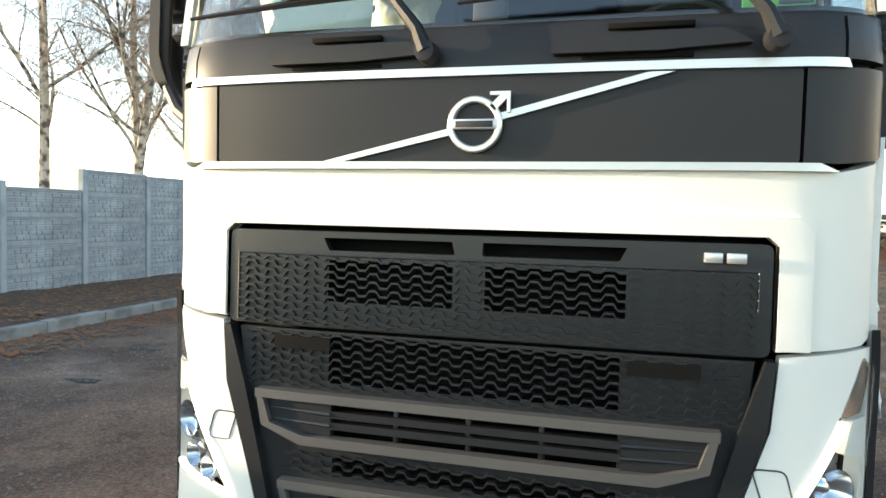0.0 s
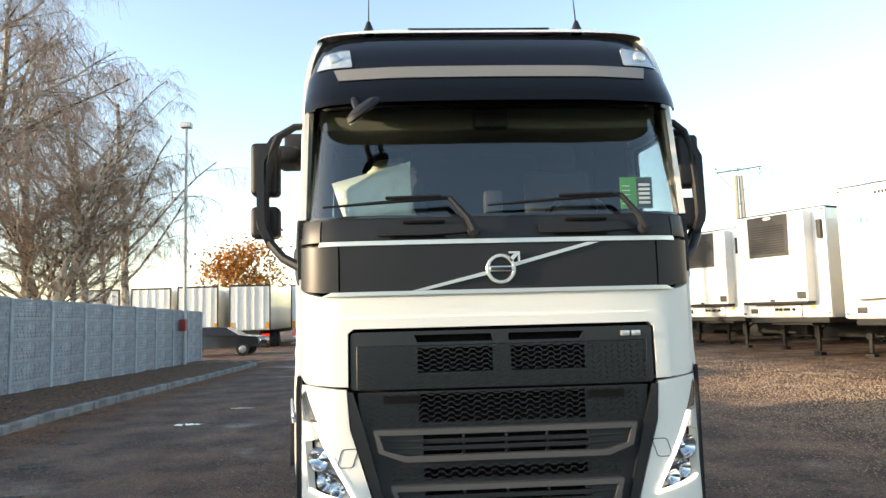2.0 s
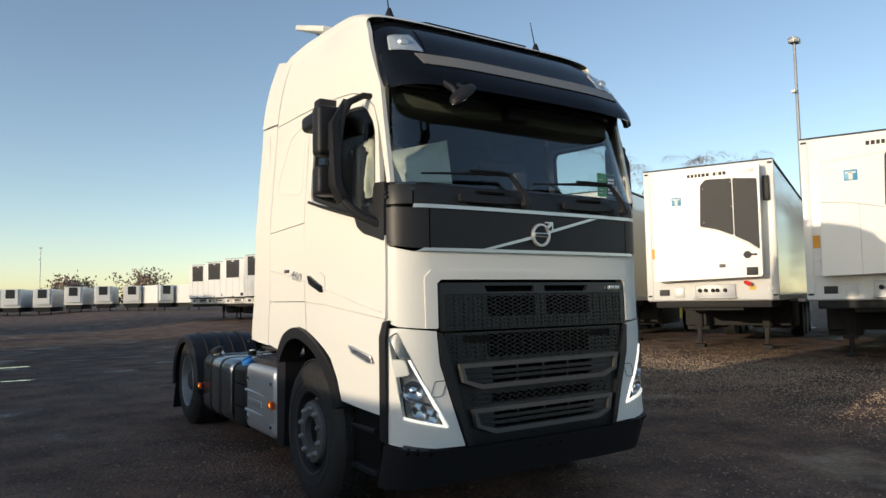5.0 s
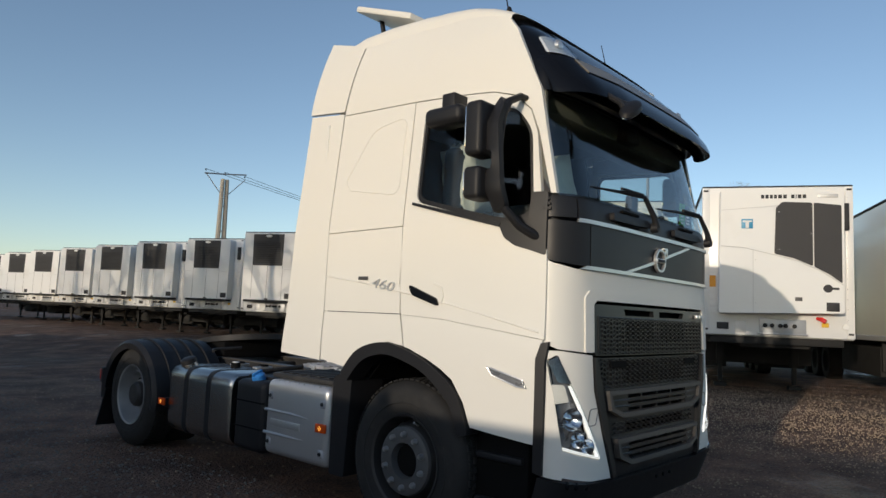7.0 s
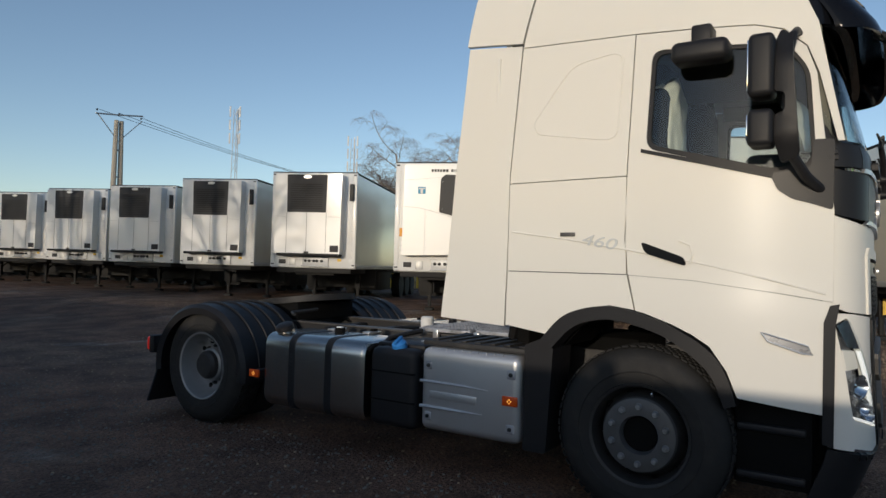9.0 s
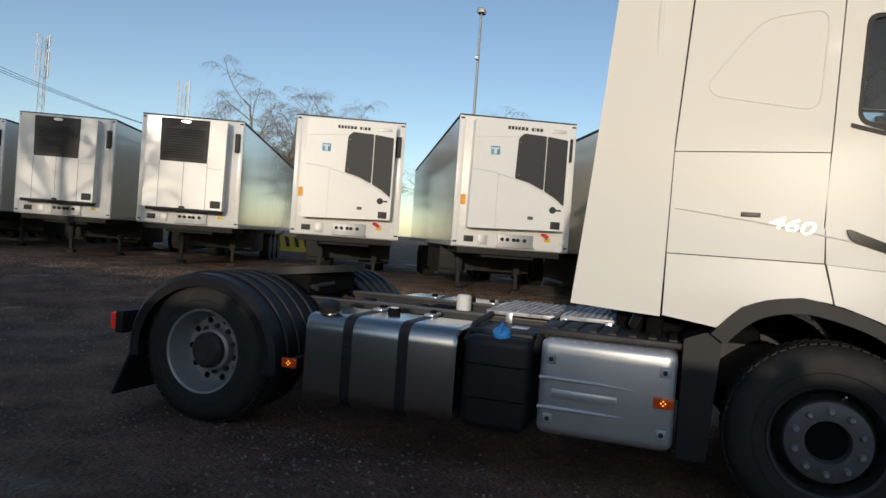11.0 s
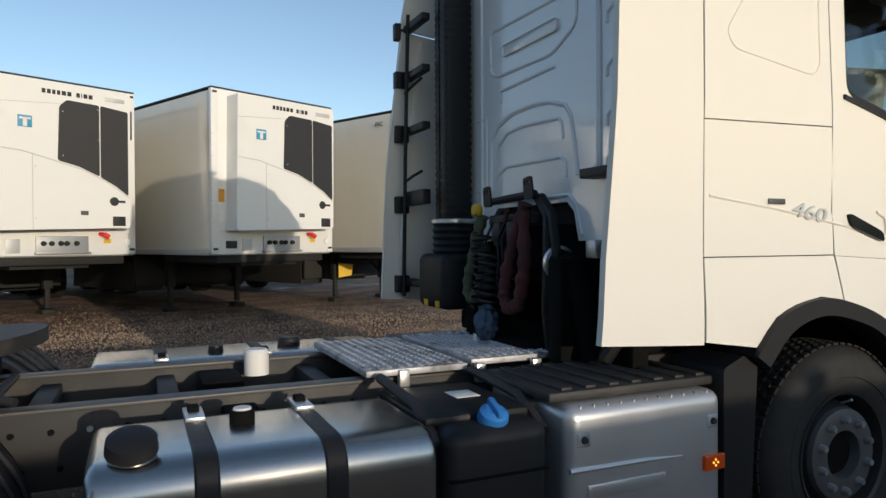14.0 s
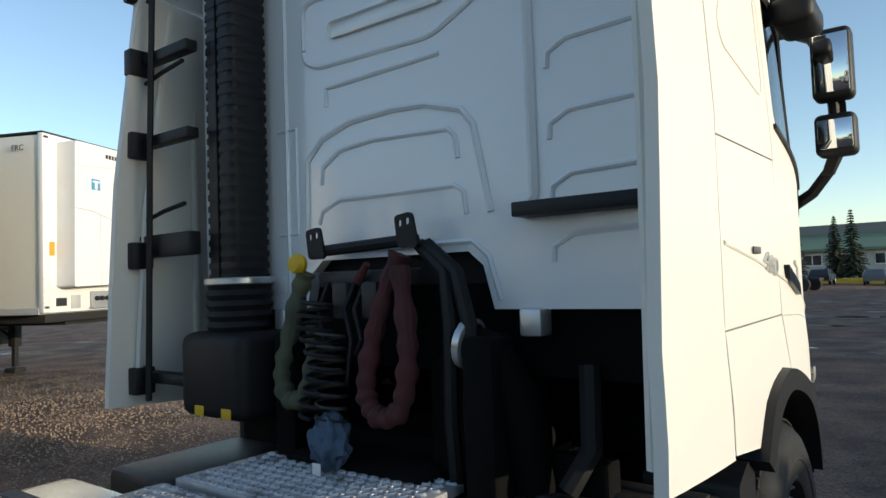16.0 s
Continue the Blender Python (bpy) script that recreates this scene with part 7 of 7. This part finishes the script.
lamp_mast("lamp_post", 21.5, 10.1, 10.6, "grey floodlight mast behind the trailers")
lamp_mast("lamp_post", -9.35, 23.6, 9.6, "grey floodlight mast at the end of the fence")
lamp_mast("lamp_post", 1.5, 128, 11, "distant lamp post beyond the yard")
lamp_mast("lamp_post", 9.2, -48, 8.0, "thin lamp post at the yard entrance")
red = part("red_box", rbox(-9.47, -9.23, 23.3, 23.5, 1.25, 1.7, 0.02), mat("faded_red_paint", (0.3, 0.035, 0.025), 0.6, vary=0.15), None)
tagged(red, "small red box fixed to the lamp mast", "box")

PX, PY = 35.5, 67.4
P = thing("power_pole", "twin concrete power pole with steel crossarm", "power pole", (PX, PY, 0))
for dx in (-0.5, 0.5):
    part("pole", tube([(PX + dx, PY, -0.4), (PX + dx * 0.55, PY, 15.8)], [0.34, 0.23], 8), POLE, P)
for z in (7.0, 9.8, 12.6):
    part("spacer", rbox(PX - 0.55, PX + 0.55, PY - 0.12, PY + 0.12, z, z + 0.17, 0.01), GALV, P)
part("crossarm", tube([(PX - 2.5, PY, 16.1), (PX, PY, 16.4), (PX + 2.7, PY, 16.8)], 0.085, 6), GALV, P)
for x in (-2.4, 2.6):
    part("brace", tube([(PX + x, PY, 16.2), (PX, PY, 13.6)], 0.05, 5), GALV, P)
for x in (-2.4, 0.0, 2.5):
    part("insulator", lathe([(0.04, 0), (0.11, 0.06), (0.04, 0.11), (0.11, 0.17), (0.04, 0.22)], 8, Matrix.Translation((PX + x, PY, 16.4))), STEEL, P)
    pts = [(PX + x + (85 - x) * t, PY + 26 * t, 16.6 + 1.5 * t - 6 * t * (1 - t)) for t in [i / 14 for i in range(15)]]
    w = part("overhead_wire", tube(pts, 0.026, 4), STEEL, None)
    tagged(w, "thin overhead power line from the pole", "cable", group="overhead wires")


def lattice(x, y, h, label):
    T = thing("radio_mast", label, "radio mast", (x, y, 0))
    bm = bmesh.new()
    for i in range(3):
        a = 2.1 * i
        tube([(x + 0.9 * math.cos(a), y + 0.9 * math.sin(a), 0), (x + 0.5 * math.cos(a), y + 0.5 * math.sin(a), h)], 0.07, 5, bm)
    n = int(h / 1.6)
    for k in range(n):
        for i in range(3):
            a, b = 2.1 * i, 2.1 * ((i + 1 + k) % 3)
            r0, r1 = 0.9 - 0.4 * k / n, 0.9 - 0.4 * (k + 1) / n
            tube([(x + r0 * math.cos(a), y + r0 * math.sin(a), h * k / n), (x + r1 * math.cos(b), y + r1 * math.sin(b), h * (k + 1) / n)], 0.035, 4, bm)
    part("lattice", bm, GALV, T)
    for k in range(3):
        for i in range(3):
            a = 2.1 * i + 0.5
            part("antenna_panel", rbox(-0.15, 0.15, -0.1, 0.1, -1.1, 1.1, 0.03, 1, Matrix.Translation((x + 1.2 * math.cos(a), y + 1.2 * math.sin(a), h - 0.6 - 2.8 * k)) @ pose(0, 0, 0, 0, 0, math.degrees(a))), PAPER, T)


lattice(89, 113.5, 33, "tall lattice radio mast with white antenna panels")
lattice(108.6, 98.2, 29, "lower lattice radio mast with white antenna panels")


# ---- far end of the yard ----
def box_trailer(x, y, rz=0, label="white box trailer seen from its closed rear doors"):
    T = thing("box_trailer", label, "trailer", (0, 0, 0), "trailers at the far end")
    part("body", rbox(-1.27, 1.27, 0.02, 13.4, 1.15, 4.0, 0.01, 1), GRPSIDE, T)
    for sg in (-1, 1):
        d = part("rear_door", rbox(sg * 0.01, sg * 1.22, -0.05, 0.02, 1.2, 3.92, 0.015, 1), GRP, T)
        for u in (0.25, 0.8):
            part("lock_rod", tube([(sg * u, -0.08, 1.2), (sg * u, -0.08, 3.9)], 0.02, 6), GALV, d)
        part("hinge_post", rbox(sg * 1.2, sg * 1.29, -0.06, 0.03, 1.15, 4.0, 0.01, 1), INK, T)
        part("rear_lamp", rbox(sg * 0.75, sg * 1.22, -0.1, 0.0, 0.78, 0.92, 0.01, 1), REDLENS, T)
        part("marker_board", rbox(sg * 1.0, sg * 1.2, -0.08, -0.05, 1.25, 1.65, 0.005, 1), ORANGE, T)
        for yy in (2.2, 3.5):
            part("trailer_wheel", lathe([(0, 0.0), (0.5, 0.0), (0.5, 0.35), (0, 0.35)], 16, Matrix.Translation((sg * 1.22, yy, 0.5)) @ pose(0, 0, 0, 0, -90 * sg)), RUBBER, T)
    part("top_rail", rbox(-1.29, 1.29, -0.07, 0.05, 3.92, 4.03, 0.01, 1), INK, T)
    part("bumper_beam", rbox(-1.2, 1.2, -0.05, 0.1, 0.5, 0.66, 0.02, 1), EDGE, T)
    part("chassis", rbox(-0.6, 0.6, 0.1, 13, 0.85, 1.15, 0.01, 1), STEEL, T)
    T.matrix_basis = pose(x, y, GZ(x, y), 0, 0, rz)
    return T


bt = box_trailer(-7.0, 41.5)
for x, y in ((-10.6, 40.0), (-14.0, 40.5), (-17.3, 41.5), (-20.8, 42.0)):
    copy_thing(bt, pose(x, y, GZ(x, y), 0, 0, random.uniform(-1.5, 1.5)))
# a far row of trailers on the horizon
def far_trailer():
    T = thing("far_trailer", "white refrigerated trailer in the distant row", "trailer", (0, 0, 0), "distant trailer row")
    part("body", rbox(-1.28, 1.28, 0, 13, 1.2, 4.0, 0.02, 1), GRP, T)
    part("grille", rbox(-0.6, 0.6, -0.42, 0, 2.6, 3.9, 0.02, 1), FRIDGE, T)
    part("unit", rbox(-1.0, 1.0, -0.38, 0, 1.6, 3.95, 0.02, 1), GRP, T)
    part("chassis", rbox(-1.0, 1.0, 0.3, 13, 0.5, 1.2, 0.02, 1), STEEL, T)
    for x in (-0.8, 0.8):
        part("leg", rbox(x - 0.08, x + 0.08, 2.2, 2.4, 0, 1.2, 0.01, 1), STEEL, T)
    return T


ft = far_trailer()
ft.matrix_basis = pose(-23, 118, GZ(-23, 118), 0, 0, -12)
for i in range(17):
    x = -19 + 4.1 * i
    y = 119 - 0.5 * i if i < 9 else 115 - 5.2 * (i - 8)
    copy_thing(ft, pose(x, y, GZ(x, y), 0, 0, -12 + random.uniform(-1, 1) + (25 if i > 8 else 0)))
# low line of wood on the horizon
def wood(name, x0, x1, y, h, seed):
    rnd = random.Random(seed)
    V, F = [], []
    n = int(abs(x1 - x0) / 1.2)
    for i in range(n * 10):
        x = x0 + (x1 - x0) * rnd.random()
        hh = h * (0.6 + 0.4 * noise.noise((x * 0.08, seed, 0)) + 0.2 * noise.noise((x * 0.5, seed, 3)))
        c = Vector((x, y + rnd.uniform(-6, 6), rnd.uniform(0, 1) ** 0.7 * hh))
        s = rnd.uniform(0.5, 1.2)
        u = Vector((rnd.gauss(0, 1), rnd.gauss(0, 1), rnd.gauss(0, 1))).normalized() * s
        v = u.cross(Vector((0.3, 1, 0.2))).normalized() * s
        k = len(V)
        V += [tuple(c - u), tuple(c + v), tuple(c + u), tuple(c - v)]
        F.append((k, k + 1, k + 2, k + 3))
    o = part(name, (V, F), FARWOOD, None)
    tagged(o, "distant dark line of trees on the horizon", "woodland", kind="stuff")


wood("distant_wood", -220, 160, 330, 9, 1)
wood("distant_wood", -200, 220, -210, 10, 2)


# dark estate car beside the fence end
def car(name, label, at, rz, paint, van=False, scale=1.0):
    T = thing(name, label, "van" if van else "car")
    prof = [(-2.3, 0.45), (-2.32, 0.75), (-2.2, 0.95), (-1.25, 1.05), (-0.55, 1.45), (0.2, 1.5), (1.6, 1.46), (2.15, 1.05), (2.3, 0.9), (2.3, 0.4)]
    top = [(-1.15, 1.04), (-0.52, 1.40), (0.2, 1.45), (1.55, 1.41), (2.05, 1.03)]
    if van:
        prof = [(-2.6, 0.4), (-2.65, 0.9), (-2.3, 1.15), (-1.75, 1.3), (-1.0, 2.15), (-0.7, 2.3), (2.55, 2.35), (2.65, 2.2), (2.65, 0.4)]
        top = [(-1.65, 1.32), (-1.0, 2.05), (-0.45, 2.08), (-0.4, 1.3)]
    bm = bmesh.new()
    rings = []
    for y, k, zz in ((-0.9, 0.97, 0.0), (-0.86, 1.0, 0.0), (0.86, 1.0, 0.0), (0.9, 0.97, 0.0)):
        rings.append([bm.verts.new((x * k, y - math.copysign(max(0, z - 0.95) * 0.28, y), 0.3 + (z - 0.3) * (1 if k == 1 else 0.98))) for x, z in prof])
    for q, s in zip(rings, rings[1:]):
        for i in range(len(prof)):
            bm.faces.new((q[i], q[(i + 1) % len(prof)], s[(i + 1) % len(prof)], s[i]))
    bm.faces.new(rings[0])
    bm.faces.new(rings[-1][::-1])
    body = part("body", bm, paint, T, "", 25)
    for sg in (-1, 1):
        bm = sheet(top if sg > 0 else top, lambda x, z: (x, sg * (0.9 - max(0, z - 0.95) * 0.28 + 0.006), z), (0, -sg, 0), 0.01, 0.4)
        part("side_window", bm, DARKGLASS, T)
        for x in ((-1.45, 1.4) if not van else (-1.75, 1.7)):
            w = part("wheel", lathe([(0, 0.02), (0.19, 0.0), (0.21, 0.02), (0.31, 0.0), (0.33, 0.04), (0.33, 0.2), (0, 0.2)], 20, Matrix.Translation((x, sg * 0.93, 0.33)) @ pose(0, 0, 0, 90 if sg < 0 else -90) @ Matrix.Translation((0, 0, -0.0)) @ Matrix.Diagonal((1, 1, -1, 1))), RUBBER, T)
            part("rim", lathe([(0, 0.02), (0.18, 0.005), (0.2, -0.01)], 14, Matrix.Translation((x, sg * 0.935, 0.33)) @ pose(0, 0, 0, -90 if sg > 0 else 90)), GALV, w)
        part("headlight", rbox(-2.33 if not van else -2.66, -2.15 if not van else -2.4, sg * 0.5, sg * 0.82, 0.68 if not van else 0.85, 0.82 if not van else 1.08, 0.03), REFLECTOR, T)
    if van:
        part("windscreen", sheet([(-0.72, 1.36), (0.72, 1.36), (0.62, 2.08), (-0.62, 2.08)], lambda u, z: (-1.70 + (z - 1.36) * 0.9 - 0.02, u, z), (1, 0, 0), 0.02, 0.4), DARKGLASS, T)
        part("grille", rbox(-2.67, -2.6, -0.45, 0.45, 0.6, 0.8, 0.02), INK, T)
    T.matrix_basis = pose(*at, 0, 0, rz) @ Matrix.Diagonal((scale, scale, scale, 1))
    return T


car("estate_car", "black estate car parked by the fence end", (-10.6, 33.0, GZ(-10, 33)), 180, DARKCAR)
car("delivery_van", "dark grey van parked across the yard", (9.9, -25.5, GZ(9, -26)), -70, mat("dark_van_paint", (0.04, 0.045, 0.05), 0.3, coat=0.5), True)
for i, (x, y) in enumerate(((4.0, -70), (8.5, -70.5), (12.8, -70), (17.0, -71), (0.0, -70))):
    car("parked_car", "dark car parked before the warehouse", (x, y, GZ(x, y)), 90, DARKCAR if i % 2 else mat("grey_car_paint", (0.1, 0.11, 0.12), 0.25, coat=0.6))


def far_tractor(x, y, rz):
    T = thing("parked_tractor", "white tractor unit parked far across the yard", "truck")
    part("cab", rbox(-1.2, 1.2, 0, 2.1, 0.9, 3.5, 0.15, 3), TRUCKWHITE, T)
    part("windscreen", rbox(-1.05, 1.05, -0.03, 0.1, 2.0, 2.8, 0.04), DARKGLASS, T)
    part("grille", rbox(-0.8, 0.8, -0.03, 0.1, 0.7, 1.6, 0.03), INK, T)
    for sg in (-1, 1):
        part("door_window", rbox(sg * 1.18, sg * 1.22, 0.4, 1.1, 2.0, 2.7, 0.02), DARKGLASS, T)
        part("side_skirt", rbox(sg * 0.9, sg * 1.2, 2.2, 4.2, 0.35, 0.9, 0.05), TRUCKWHITE, T)
        for yy in (1.2, 4.9):
            part("wheel", lathe([(0, 0.02), (0.3, 0.0), (0.5, 0.03), (0.5, 0.3), (0, 0.3)], 18, Matrix.Translation((sg * 1.2, yy, 0.5)) @ pose(0, 0, 0, 0, -90 * sg)), RUBBER, T)
    part("frame", rbox(-0.4, 0.4, 2, 5.8, 0.7, 0.95, 0.02), STEEL, T)
    T.matrix_basis = pose(x, y, GZ(x, y), 0, 0, rz)


far_tractor(11.5, -52, 78)
bt2 = copy_thing(bt, pose(16.0, -60, GZ(16, -60), 0, 0, 8))


# long green-roofed warehouse across the yard
def warehouse():
    T = thing("warehouse", "long pale warehouse with a green roof", "building", (0, 0, 0))
    y0, x0, x1, z = -100.0, -20.0, 90.0, GZ(10, -100)
    part("wall", rbox(x0, x1, y0 - 30, y0, z - 0.5, z + 4.2, 0.05, 1), RENDERWALL, T)
    r = part("roof", sheet([(x0 - 1, 0), (x1 + 1, 0), (x1 + 1, 1), (x0 - 1, 1)], lambda u, v: (u, y0 + 1.0 - 9 * v, z + 4.1 + 2.3 * v), (0, 0, -1), 0.3, 6.0), GREENWALL, T, "green sheet metal roof")
    part("upper_wall", rbox(x0, x1, y0 - 26, y0 - 7.5, z + 4.5, z + 7.7, 0.05, 1), mat("grey_upper_wall", (0.2, 0.2, 0.19), 0.9, vary=0.1), T)
    for i in range(18):
        x = x0 + 3 + i * 4.2
        w = part("window", rbox(x, x + 2.4, y0 - 0.02, y0 + 0.06, z + 1.8, z + 3.4, 0.02, 1), PAPER, T)
        for k in range(2):
            part("pane", rbox(x + 0.12 + 1.15 * k, x + 1.15 + 1.15 * k, y0 + 0.05, y0 + 0.09, z + 1.95, z + 3.25, 0.01, 1), DARKGLASS, w)
    return T


W = warehouse()
part_low = part("low_wall", rbox(-10, 60, -76.2, -75.8, -0.8, 0.35, 0.05, 1), YELLOW, None)
tagged(part_low, "low yellow and grey barrier by the car park", "barrier")


# yellow and black road barriers behind the trailers
def road_barrier(x, y, rz):
    T = thing("road_barrier", "yellow concrete road barrier with slanted black stripes", "barrier", (0, 0, 0), "barriers behind the trailers")
    part("block", sheet([(-0.3, 0), (0.3, 0), (0.22, 0.2), (0.12, 0.85), (-0.12, 0.85), (-0.22, 0.2)], lambda u, v: (u, -1.0, v), (0, 1, 0), 2.0, 0.3), YELLOW, T)
    for i in range(4):
        v0 = -0.9 + 0.5 * i
        part("stripe", sheet([(v0, 0.25), (v0 + 0.2, 0.25), (v0 + 0.34, 0.8), (v0 + 0.14, 0.8)], lambda u, v: (-0.23 + 0.1 * (v - 0.2) / 0.65 + 0.005, u, v), (1, 0, 0), 0.02, 0.3), INK, T)
    T.matrix_basis = pose(x, y, GZ(x, y), 0, 0, rz)
    return T


rb = road_barrier(27.5, 21.8, 30)
for k in (-2, -1, 1, 2):
    a = radians(30)
    copy_thing(rb, pose(27.5 - 2.1 * k * math.sin(a), 21.8 + 2.1 * k * math.cos(a), GZ(27, 22), 0, 0, 30))
